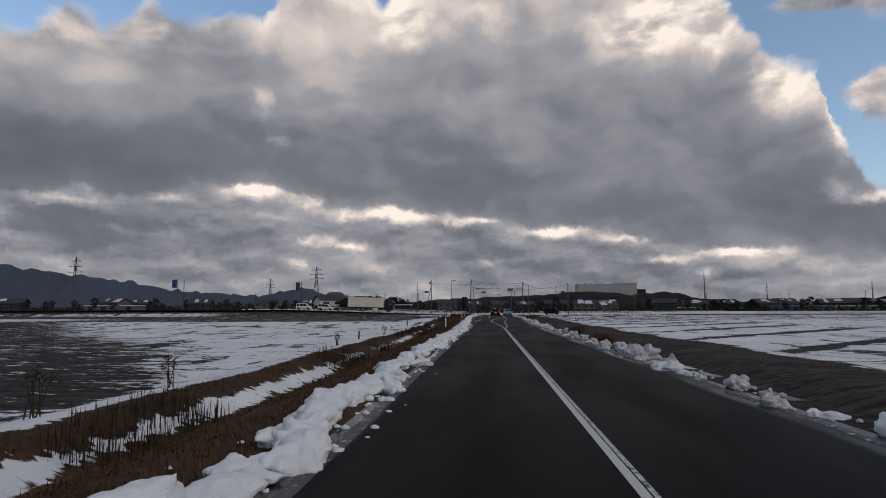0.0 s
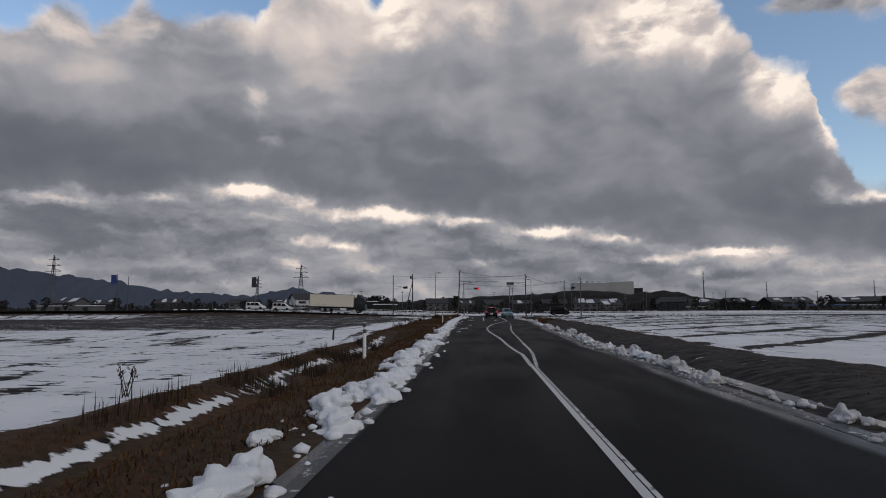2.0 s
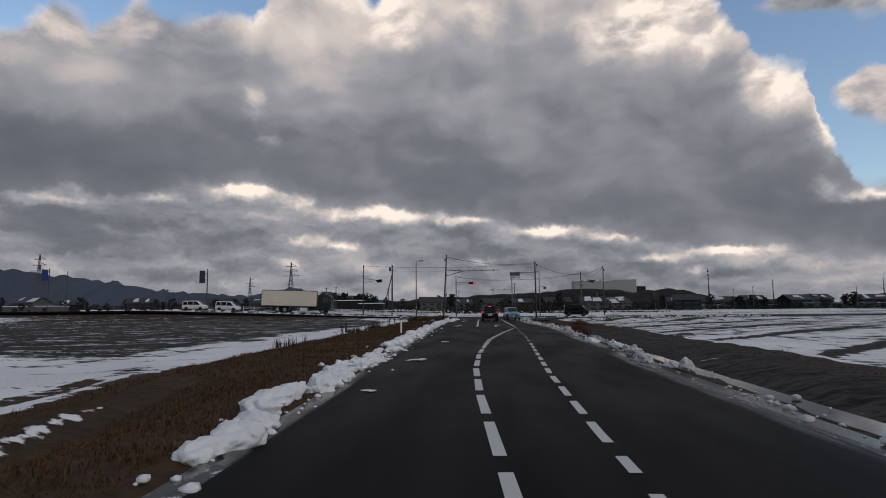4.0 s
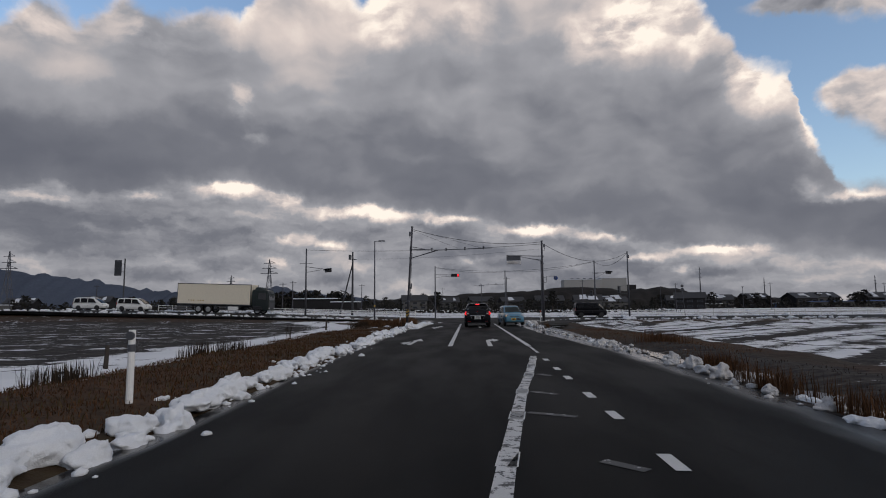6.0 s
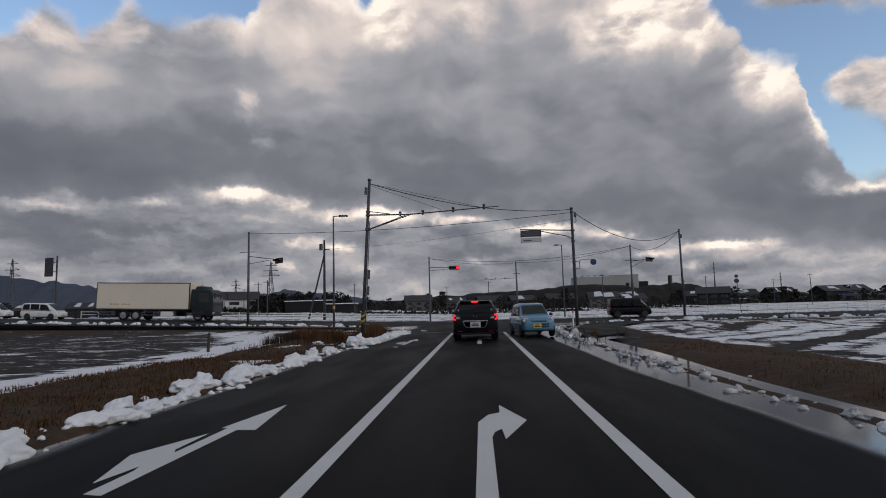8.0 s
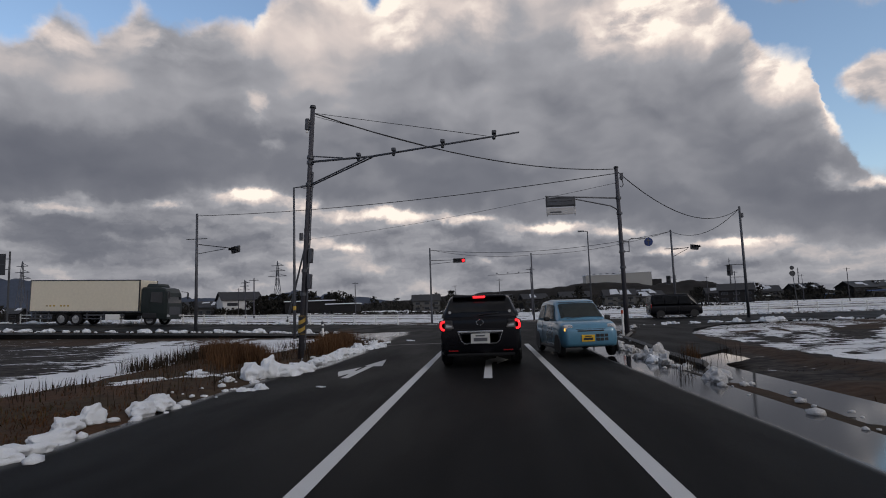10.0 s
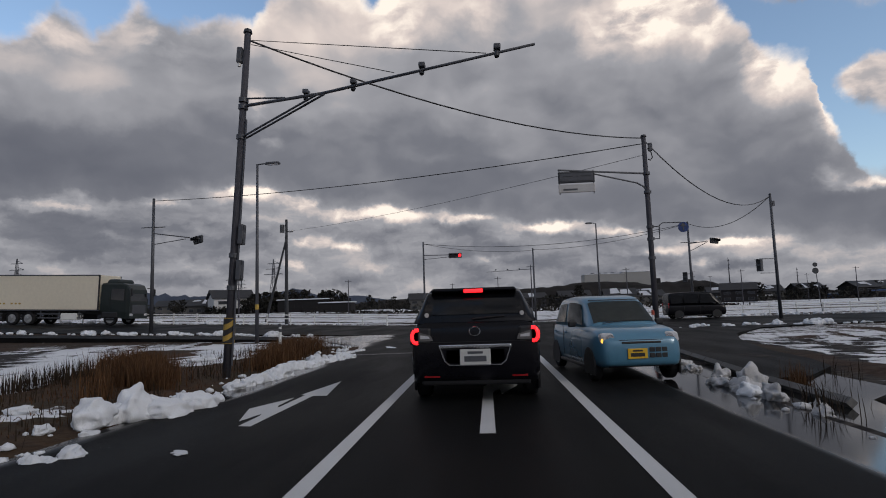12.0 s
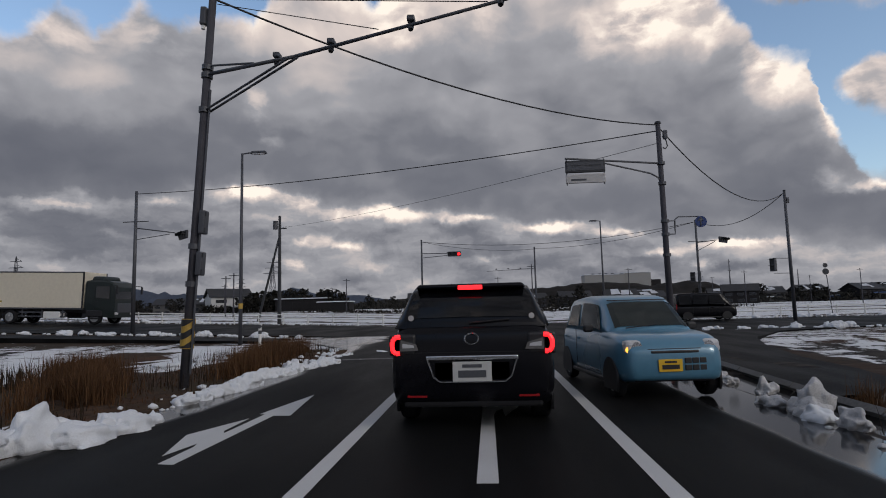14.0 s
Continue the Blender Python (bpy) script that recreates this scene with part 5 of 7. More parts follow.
blades("verge_grass", 90000, verge_l, 1, 0.10, 0.014, M_GRASS, "brown dead grass on the road verge", 1.3)
blades("verge_grass", 7000, verge_r, 2, 0.055, 0.014, M_REED, "brown dead grass beside the field", 0.7)
blades("bank_grass", 2600, tan_r, 9, 0.10, 0.013, M_TAN, "tan grass strip beside the field on the junction approach", 0.8)
blades("bank_grass", 9000, verge_l, 3, 0.13, 0.016, M_OLIVE, "faded olive grass on the verge", 0.7)
blades("reeds", 4200, reed_l, 4, 0.38, 0.017, M_REED, "dark dead reed stalks in the ditch", 0.16, "reeds")
blades("corner_grass", 7000, corner_l, 5, 0.52, 0.011, M_TAN, "tall tan grass at the corner of the junction", 0.35)
blades("corner_grass", 4500, corner_l, 15, 0.42, 0.013, M_GRASS, "tall red-brown grass at the corner of the junction", 0.5)
blades("reeds", 1100, corner_low, 16, 0.26, 0.014, M_REED, "dark dead stalks at the corner of the junction", 0.25, "reeds")
blades("grass_clumps", 280, lone_r, 8, 0.55, 0.012, M_TAN, "slender tuft of tan grass by the meltwater", 0.2)
blades("grass_clumps", 3000, clump_r, 6, 0.40, 0.012, M_GRASS, "tall brown grass clumps by the meltwater", 0.35)


def puddle_stalks(r, n):
    x, y = spots(r, n, [(4.0, 4.6, 0.15, 0.2), (4.3, 5.1, 0.15, 0.2), (4.8, 6.0, 0.16, 0.2), (6.2, 8.2, 0.16, 0.2)])
    return x, y, x > 3.7


blades("reeds", 120, puddle_stalks, 7, 0.42, 0.012, M_REED, "dark stalks that stand in the meltwater", 0.3, "reeds")
# bare stalk bundles by the field
for x, y, s in ((-8.6, -101.5, 0.8), (-8.4, -98.0, 0.7), (-8.9, -82.5, 0.6), (-8.7, -71.0, 0.6), (-9.0, -25.0, 0.6), (-9.1, -8.0, 0.7)):
    rr = random.Random(int(x * 10 + y))
    g = ground_at(x, y)
    t = thing("dead_weed", "dark dead weed stalks at the field edge", "weed", (x, y, g), group="dead weeds at the field edge")
    for k in range(7):
        a, l = rr.uniform(0, 6.28), rr.uniform(0.1, 0.3)
        top = Vector((math.cos(a) * l * s, math.sin(a) * l * s, s * rr.uniform(0.7, 1.1)))
        st = part("stalk", rod((rr.uniform(-0.1, 0.1), rr.uniform(-0.1, 0.1), -0.05), top, 0.012, 0.006, 5), M_REED, t)
        bm = bmesh.new()
        for q in range(6):
            o = top + Vector((rr.gauss(0, 0.03), rr.gauss(0, 0.03), -rr.random() * 0.18))
            add_rod(bm, o, o + Vector((rr.gauss(0, 0.05), rr.gauss(0, 0.05), 0.06)), 0.012, 0.002, 4)
        part("seed_head", bm, M_REED, st)

# snow left on the ditch bank at the corner
for x, y, sz, k in ((-8.0, 13.2, 0.8, 3), (-8.5, 15.4, 0.9, 6), (-6.4, 5.0, 0.7, 4), (-7.2, 4.6, 0.6, 2)):
    put_lump(LUMPS[k], x, y, sz, 70 + 30 * k, 0.45, "flat bank of snow among tall grass at the corner", "snow banks at the corner")
for x, y, sz, k in ((-4.15, 3.0, 0.42, 5), (-4.30, 2.75, 0.36, 7), (-4.0, 3.3, 0.25, 2)):
    put_lump(LUMPS[k], x, y, sz, 40 * k, 0.9, "lone clod of clean snow at the road edge", "ploughed snow at the road edge")

# crusts of snow on the carriageway
for x, y, s in ((-2.85, -41.9, 0.7), (-2.6, -33.5, 0.45), (-3.0, -47.5, 0.4), (-3.3, 17.2, 0.5), (-3.0, 3.0, 0.3)):
    put_lump(LUMPS[2], x, y, s, 20 + 40 * s, 0.22, "thin crust of snow on the road", "snow crusts on the road", z=0.01)

# ---- distance: hills, woods, works building, houses, pylons ----
def ridge(name, pts, depth, material, label, rough, seed, step=6.0):
    """A hill range: pts of (x, y, height) along its crest, sloping down on both sides with an uneven crest."""
    xs = np.array([p[0] for p in pts])
    n = max(30, int((xs[-1] - xs[0]) / step))
    u = np.linspace(0, 1, n)
    s = np.interp(u, [0, 1], [0, len(pts) - 1])
    k = np.arange(len(pts))
    X, Y, H = (np.interp(s, k, [p[i] for p in pts]) for i in range(3))
    H = H * (1 + 0.25 * (lattice(X, 0 * X, abs(xs[-1] - xs[0]) / 14, seed) - 0.5))
    H = H + rough * (lattice(X, 0 * X, step * 2.2, seed + 1) - 0.5) * np.clip(H / (H.max() * 0.3), 0, 1)
    prof = [(-1.0, 0.0), (-0.7, 0.30), (-0.4, 0.72), (-0.15, 0.95), (0, 1.0), (0.4, 0.7), (1.0, 0.0)]
    vs, fs = [], []
    for a, (v, hh) in enumerate(prof):
        jit = rough * (lattice(X, X * 0 + a * 31, step * 1.8, seed + 5) - 0.5) * (0.8 if 0 < hh < 1 else 0.0)
        for i in range(n):
            vs.append((X[i], Y[i] + v * depth, max(-2.0, H[i] * hh + jit[i]) if hh else -2.0))
    for a in range(len(prof) - 1):
        for i in range(n - 1):
            p = a * n + i
            fs.append((p, p + 1, p + n + 1, p + n))
    me = bpy.data.meshes.new(name)
    me.from_pydata(vs, [], fs)
    me.materials.append(material)
    me.polygons.foreach_set("use_smooth", [True] * len(me.polygons))
    return tagged(new(name, me), label, "hills", kind="structure")


# the haze of distance is put into the mountains' blue-grey base colour
M_MTN = mat("hazed_mountain", (0.062, 0.075, 0.105), 1.0, 0, 0.02, 0.18, 0)
M_HILL = mat("wooded_hill", (0.020, 0.018, 0.017), 1.0, 0, 0.3, 0.55, 0, fine=0.12)
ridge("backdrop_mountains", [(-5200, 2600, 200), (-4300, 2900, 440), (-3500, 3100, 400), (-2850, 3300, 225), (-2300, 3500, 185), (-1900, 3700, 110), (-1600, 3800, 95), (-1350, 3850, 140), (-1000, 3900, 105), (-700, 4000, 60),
                             (-200, 4100, 30)], 350, M_MTN, "mountains on the horizon, coloured blue grey for haze", 34, 3, 16)
ridge("backdrop_hill", [(-230, 640, 0.0), (-150, 640, 9.1), (-90, 640, 12.9), (-30, 640, 14.4), (30, 640, 18.2), (80, 640, 22.8), (115, 640, 23.5), (160, 640, 23.5), (200, 650, 22.8), (240, 650, 20.5), (290, 660, 14.4),
                        (330, 660, 9.1), (370, 660, 7.6), (420, 660, 0.0)], 60, M_HILL, "dark wooded hill with bare winter trees", 2.6, 8, 4)
ridge("backdrop_hill", [(380, 560, 4), (430, 560, 12), (470, 560, 18), (520, 560, 24), (600, 560, 28), (760, 560, 26)], 60, M_HILL, "dark wooded hill with bare winter trees", 4.0, 18, 5)
ridge("backdrop_hill", [(-330, 420, 2), (-200, 430, 5), (-120, 430, 6), (-40, 440, 6), (60, 450, 5), (150, 450, 6), (330, 450, 5), (520, 440, 6)], 12, M_HILL, "low dark line of hedges and trees", 4.0, 28, 2.5)

# works building on the hill
wb = thing("works_building", "pale grey flat-roofed works building on the hill", "building", (197, 900, -3.5))
part("wall", box((-14, 0, 22), (60, 30, 52), 0.3), M_FACT, wb)
part("wall", box((36, 4, 23), (42, 30, 54), 0.3), M_FACT, wb)
part("wall", box((64, 2, 18), (16, 24, 42), 0.3), M_WALLD, wb)
part("roof", box((-14, 0, 48.4), (61, 31, 0.8)), M_ROOFS, wb)
part("roof", box((36, 4, 50.4), (43, 31, 0.8)), M_ROOFS, wb)
for i in range(4):
    part("plant_unit", box((-30 + i * 10, -8, 49.6), (4, 3, 1.8), 0.2), M_STEEL, wb)


def house(x, y, w, d, h, rz=0.0, wall=None, roof=None, snow=0.6, label="two-storey house with a dark tiled roof", windows=3):
    """A gabled house with eaves, windows and snow left on part of its roof."""
    g = ground_at(x, y) - 0.2
    t = thing("house", label, "house", (x, y, g), rz, "houses in the distance")
    wall = wall or M_WALL
    part("wall", box((0, 0, h / 2), (w, d, h)), wall, t)
    rh = d * 0.30
    bm = bmesh.new()
    o = 0.6
    ends = []
    for sx in (-w / 2 - o, w / 2 + o):
        ends.append([bm.verts.new(p) for p in ((sx, -d / 2 - o, h - 0.1), (sx, 0, h + rh), (sx, d / 2 + o, h - 0.1), (sx, d / 2 + o, h - 0.35), (sx, 0, h + rh - 0.3), (sx, -d / 2 - o, h - 0.35))])
    for i in range(6):
        j = (i + 1) % 6
        bm.faces.new((ends[0][i], ends[0][j], ends[1][j], ends[1][i]))
    bm.faces.new(ends[0][::-1])
    bm.faces.new(ends[1])
    bmesh.ops.recalc_face_normals(bm, faces=bm.faces)
    rf = part("roof", bm, roof or M_ROOF, t)
    for sx in (-1, 1):
        bm = bmesh.new()
        v = [bm.verts.new(p) for p in ((sx * w / 2 * 0.96, -d / 2, h), (sx * w / 2 * 0.96, d / 2, h), (sx * w / 2 * 0.96, 0, h + rh - 0.35))]
        bm.faces.new(v)
        part("gable", bm, wall, t)
    if snow:
        rr = random.Random(int(x * 3 + y))

        def at_(xx, f):
            return (xx, -(d / 2 + o) * (1 - f), h - 0.1 + (rh + 0.1) * f + 0.10)
        for k in range(rr.choice((1, 2, 2))):
            a = -w / 2 + w * rr.uniform(0.02, 0.35) + 0.45 * w * k
            b = min(w / 2, a + w * rr.uniform(0.12, 0.4))
            f0, f1 = rr.uniform(0.05, 0.6), rr.uniform(0.7, 0.98)
            bm = bmesh.new()
            f = bm.faces.new([bm.verts.new(at_(a, f0)), bm.verts.new(at_(b, f0 + rr.uniform(-0.04, 0.1))), bm.verts.new(at_(b - w * 0.05, f1)), bm.verts.new(at_(a + w * 0.03, f1 - 0.06))])
            r = bmesh.ops.extrude_face_region(bm, geom=[f])
            bmesh.ops.translate(bm, verts=[q for q in r["geom"] if isinstance(q, bmesh.types.BMVert)], vec=(0, 0, 0.12))
            bmesh.ops.recalc_face_normals(bm, faces=bm.faces)
            part("roof_snow", bm, M_ROOFS, rf, "patch of snow on the roof")
    for k in range(windows):
        xx = -w / 2 + w * (k + 0.5) / windows
        for zz in ((h * 0.28, h * 0.72) if h > 4.5 else (h * 0.5,)):
            wn_ = part("window", box((xx, -d / 2 - 0.03, zz), (w / windows * 0.55, 0.1, 1.1)), M_STEEL, t)
            part("pane", box((xx, -d / 2 - 0.09, zz), (w / windows * 0.5, 0.03, 0.95)), M_WIN, wn_)
    return t


def long_shed(x, y, w, d, h, material, label, roof=None):
    g = ground_at(x, y) - 0.2
    t = thing("long_shed", label, "shed", (x, y, g), group="sheds in the distance")
    part("wall", box((0, 0, h / 2), (w, d, h)), material, t)
    part("roof", box((0, 0, h + 0.15), (w + 0.8, d + 0.8, 0.3), 0.05, 0.96), roof or M_ROOFS, t)
    for k in range(max(2, int(w / 7))):
        part("door", box((-w / 2 + w * (k + 0.5) / max(2, int(w / 7)), -d / 2 - 0.05, h * 0.4), (2.6, 0.1, h * 0.75)), M_WALLD, t)
    return t


house(-84.5, 180, 12.5, 9, 5.6, 38, mat("white_plaster", (0.50, 0.50, 0.50), 0.8, 0, 2, 0.1, 0.05), snow=0, windows=2, label="white-walled house with a dark tiled roof")
house(-97, 186, 8, 7, 3.6, 8, snow=0.5, label="small outbuilding with snow on its roof")
long_shed(-56, 172, 16, 8, 4.0, M_WALLD, "dark shed with a snowy flat roof")
long_shed(-43, 160, 9, 6, 2.8, M_WALLD, "low dark shed with a snowy flat roof")
rh_ = random.Random(5)
for x, y, w, d, h in ((-28, 250, 12, 9, 5), (-14, 300, 14, 9, 5), (6, 290, 13, 9, 5.5), (22, 270, 12, 8, 5), (46, 300, 16, 10, 5.5), (58, 250, 13, 9, 5), (74, 265, 14, 9, 4.2), (86, 330, 18, 10, 6),
                      (104, 240, 13, 9, 5.5), (118, 290, 15, 9, 5), (142, 300, 16, 10, 5), (163, 300, 14, 10, 5.5), (183, 290, 15, 10, 5.5), (207, 310, 16, 10, 6), (232, 300, 15, 10, 5.5), (262, 320, 18, 11, 6),
                      (-150, 260, 13, 9, 5), (-185, 240, 13, 9, 5), (-215, 200, 14, 9, 5), (-140, 300, 12, 9, 5), (-120, 330, 14, 9, 5.5), (-240, 260, 14, 9, 5), (-270, 190, 15, 9, 5)):
    dark = rh_.random() < 0.55
    house(x, y, w, d, h, rh_.uniform(-20, 20), M_WALLD if dark else M_WALL, snow=rh_.choice((0.0, 0.05, 0.2, 0.4)),
          label="distant house with dark cladding and snow on the roof" if dark else "distant pale house with snow on the roof")
long_shed(205, 290, 40, 12, 3.4, M_WALL, "long pale shed with a blue roof", M_BLUER)
long_shed(182, 300, 22, 9, 2.6, M_BLUER, "long low blue shed")
long_shed(250, 300, 36, 12, 3.2, M_WALL, "long pale greenhouse shed with a snowy roof")
long_shed(125, 285, 24, 9, 2.6, M_WALL, "long pale shed with a snowy roof")
long_shed(330, 420, 50, 16, 9, M_FACT, "large grey hall with a flat roof")
long_shed(-215, 200, 30, 10, 3.2, M_WALL, "long grey shed with a snowy flat roof")


def tree_mesh(seed, h):
    """A bare winter tree or evergreen: tapered trunk, limbs and a ragged crown of small sprays."""
    rnd = random.Random(seed)
    tr, cw = bmesh.new(), []
    add_rod(tr, (0, 0, -0.3), (rnd.uniform(-0.2, 0.2), 0, h * 0.6), 0.04 * h, 0.015 * h, 7)
    fs = []
    for k in range(9):
        a, z = rnd.uniform(0, 6.28), h * rnd.uniform(0.25, 0.6)
        e = Vector((math.cos(a) * h * 0.25, math.sin(a) * h * 0.25, z + h * rnd.uniform(0.12, 0.3)))
        add_rod(tr, (0, 0, z), e, 0.012 * h, 0.004 * h, 5)
    for k in range(190):
        a, rr, z = rnd.uniform(0, 6.28), h * 0.36 * math.sqrt(rnd.random()), h * rnd.uniform(0.28, 1.0)
        rr *= max(0.15, math.sin(min(1.0, (z / h - 0.2) / 0.8) * 2.6)) * rnd.uniform(0.6, 1.15)
        c = Vector((math.cos(a) * rr, math.sin(a) * rr, z))
        o = len(cw)
        s = h * rnd.uniform(0.04, 0.10)
        d1 = Vector([rnd.gauss(0, 1) for _ in range(3)]).normalized() * s
        d2 = Vector([rnd.gauss(0, 1) for _ in range(3)]).normalized() * s
        cw += [c - d1, c + d2 * 0.7, c + d1, c - d2 * 0.7]
        fs.append((o, o + 1, o + 2, o + 3))
    crown_me = bpy.data.meshes.new("crown")
    crown_me.from_pydata(cw, [], fs)
    crown_me.materials.append(M_WOODS)
    return to_mesh(tr, "trunk", M_BARK), crown_me


TREES = [tree_mesh(60 + i, 6.0) for i in range(5)]


def tree(x, y, s, k):
    t = thing("tree", "dark bare winter tree among distant houses", "tree", (x, y, ground_at(x, y) - 0.1), (x * 37) % 360, "trees in the distance")
    t.scale = (s, s, s)
    part("trunk", TREES[k][0], None, t)
    part("crown", TREES[k][1], None, t)


rt = random.Random(9)
for k in range(26):
    tree(-76 + k * 1.25 + rt.uniform(-1, 1), 176 + rt.uniform(-3, 3), rt.uniform(0.8, 1.25), k % 5)
for k in range(70):
    x = rt.uniform(-60, 330)
    tree(x, rt.uniform(245, 350), rt.uniform(0.8, 1.6), k % 5)
for k in range(40):
    tree(rt.uniform(-330, -95), rt.uniform(170, 340), rt.uniform(0.7, 1.3), k % 5)


def pylon(x, y, h, w, label="steel lattice power pylon"):
    t = thing("power_pylon", label, "pylon", (x, y, ground_at(x, y) - 0.3), group="power pylons")
    bm = bmesh.new()
    lv = [(0, 1.0), (0.25, 0.68), (0.5, 0.40), (0.7, 0.22), (0.85, 0.16), (1.0, 0.04)]
    r = h * 0.0045
    for (f0, k0), (f1, k1) in zip(lv, lv[1:]):
        c = [(sx, sy) for sx, sy in ((-1, -1), (1, -1), (1, 1), (-1, 1))]
        for i in range(4):
            j = (i + 1) % 4
            p0 = (c[i][0] * w / 2 * k0, c[i][1] * w / 2 * k0, f0 * h)
            p1 = (c[i][0] * w / 2 * k1, c[i][1] * w / 2 * k1, f1 * h)
            q1 = (c[j][0] * w / 2 * k1, c[j][1] * w / 2 * k1, f1 * h)
            q0 = (c[j][0] * w / 2 * k0, c[j][1] * w / 2 * k0, f0 * h)
            add_rod(bm, p0, p1, r, n=4)
            add_rod(bm, p0, q1, r * 0.6, n=4)
            add_rod(bm, q0, p1, r * 0.6, n=4)
    part("tower", bm, M_STEEL, t)
    for f, ww in ((0.72, 0.9), (0.82, 0.75), (0.92, 0.6)):
        part("crossarm", add_rod(rod((-w * ww, 0, f * h), (w * ww, 0, f * h), r * 1.2, n=4), (0, 0, f * h + 0.05 * h), (w * ww, 0, f * h), r * 0.8, n=4), M_STEEL, t)


pylon(-181, 470, 46, 9)
pylon(-685, 776, 92, 15)
pylon(334, 800, 58, 2.2)
pylon(455, 860, 44, 2.2)
pylon(600, 830, 44, 2.4)
pylon(-400, 900, 60, 10)
# the A-shaped frame in the left fields
for x, y, h in ((-55.5, 75, 6.0), (-140, 160, 8)):
    t = thing("swing_frame", "dark steel A-frame standing in a field", "frame", (x, y, ground_at(x, y) - 0.2), group="field frames")
    part("leg", rod((-1.4, 0, 0), (0, 0, h * 0.62), 0.07, n=6), M_DARK, t)
    part("leg", rod((1.4, 0, 0), (0, 0, h * 0.62), 0.07, n=6), M_DARK, t)
    part("top_pin", rod((0, -0.2, h * 0.62), (0, 0.2, h * 0.62), 0.1, n=8), M_DARK, t)
for x, y, h in ((8, 96, 8.2), (3, 130, 8.0), (30, 120, 8.5), (60, 135, 8), (95, 150, 8.5), (130, 150, 8), (165, 155, 9), (-30, 120, 8), (-62, 130, 8), (-36, 78, 7), (-40, 84, 7), (-88, 95, 7.5),
                (-130, 120, 8), (200, 180, 10), (110, 200, 9), (74, 190, 9), (-10, 170, 8.5)):
    plain_pole(x, y, h)


def scrub(name, n, seed, place, h, label):
    """Dark leafless scrub and hedge sprays, joined."""
    rnd = np.random.RandomState(seed)
    V, F = [], []
    for k in range(n):
        x, y, top = place(rnd)
        g = ground_at(x, y)
        c = np.array([x, y, g + top * rnd.rand() ** 1.2])
        s = h * (0.35 + 0.65 * rnd.rand())
        a, b = rnd.randn(3), rnd.randn(3)
        a, b = a / np.linalg.norm(a) * s, b / np.linalg.norm(b) * s * 0.6
        o = len(V)
        V += [c - a, c + b, c + a, c - b]
        F.append((o, o + 1, o + 2, o + 3))
    me = bpy.data.meshes.new(name)
    me.from_pydata([tuple(v) for v in V], [], F)
    me.materials.append(M_WOODS)
    return tagged(new(name, me), label, "scrub", kind="stuff")


def belt(r):
    x = r.uniform(-380, 430)
    d = 0.5 + 0.5 * math.sin(x * 0.043) * math.sin(x * 0.017 + 1)
    return x, 236 + 70 * r.rand() + 0.1 * abs(x), 2.2 + 5.5 * d * float(lattice(x, 0, 11, 91))


def grove(r):
    x = r.uniform(-90, -44)
    return x, (168 if x > -77 else 171) + 6 * r.rand(), (3.5 + 4.0 * float(lattice(x, 0, 6, 92))) * (1.0 if x > -77 else 0.35)


def roadside(r):
    x = r.uniform(-45, 60)
    return x, 128 + 30 * r.rand(), 0.4 + 1.6 * float(lattice(x, 0, 9, 93)) ** 2


scrub("scrub_belt", 11000, 3, belt, 1.3, "dark belt of bare scrub and hedges among far houses")
scrub("hedge", 2600, 4, grove, 0.8, "tall dark evergreen hedge beside sheds")
scrub("scrub_belt", 1500, 5, roadside, 0.7, "low dark scrub beyond the junction")

# ---- vehicles ----
def loft(rings, cap=True):
    bm = bmesh.new()
    vs = [[bm.verts.new(p) for p in r] for r in rings]
    n = len(vs[0])
    for a, b in zip(vs, vs[1:]):
        for i in range(n):
            j = (i + 1) % n
            bm.faces.new((a[i], a[j], b[j], b[i]))
    if cap:
        bm.faces.new(vs[0][::-1])
        bm.faces.new(vs[-1])
    bmesh.ops.recalc_face_normals(bm, faces=bm.faces)
    return bm


def fair(rows, n):
    """More stations between the given ones, along a smooth curve."""
    rows = np.array(rows, float)
    t = np.arange(len(rows))
    out = []
    for u in np.linspace(0, len(rows) - 1, n):
        i = min(int(u), len(rows) - 2)
        f = u - i
        p0, p1, p2, p3 = rows[max(i - 1, 0)], rows[i], rows[i + 1], rows[min(i + 2, len(rows) - 1)]
        m1, m2 = (p2 - p0) / 2, (p3 - p1) / 2
        m1, m2 = np.clip(m1, -abs(p2 - p1) * 2, abs(p2 - p1) * 2), np.clip(m2, -abs(p2 - p1) * 2, abs(p2 - p1) * 2)
        out.append((2 * f**3 - 3 * f**2 + 1) * p1 + (f**3 - 2 * f**2 + f) * m1 + (-2 * f**3 + 3 * f**2) * p2 + (f**3 - f**2) * m2)
    return out


def body_ring(y, w, zb, zt):
    h = zt - zb
    half = [(w * 0.84, zb), (w * 0.95, zb + 0.06 * h), (w * 0.99, zb + 0.22 * h), (w, zb + 0.45 * h), (w * 0.985, zb + 0.68 * h), (w * 0.955, zb + 0.86 * h), (w * 0.90, zt - 0.04 * h), (w * 0.78, zt)]
    return [(x, y, z) for x, z in half] + [(-x, y, z) for x, z in half[::-1]]


def cabin_ring(y, wb, wt, zb, zt):
    half = [(wb, zb), (wb + (wt - wb) * 0.5, zb + (zt - 0.07 - zb) * 0.5), (wt, zt - 0.07), (wt * 0.95, zt - 0.025), (wt * 0.8, zt)]
    return [(x, y, z) for x, z in half] + [(-x, y, z) for x, z in half[::-1]]


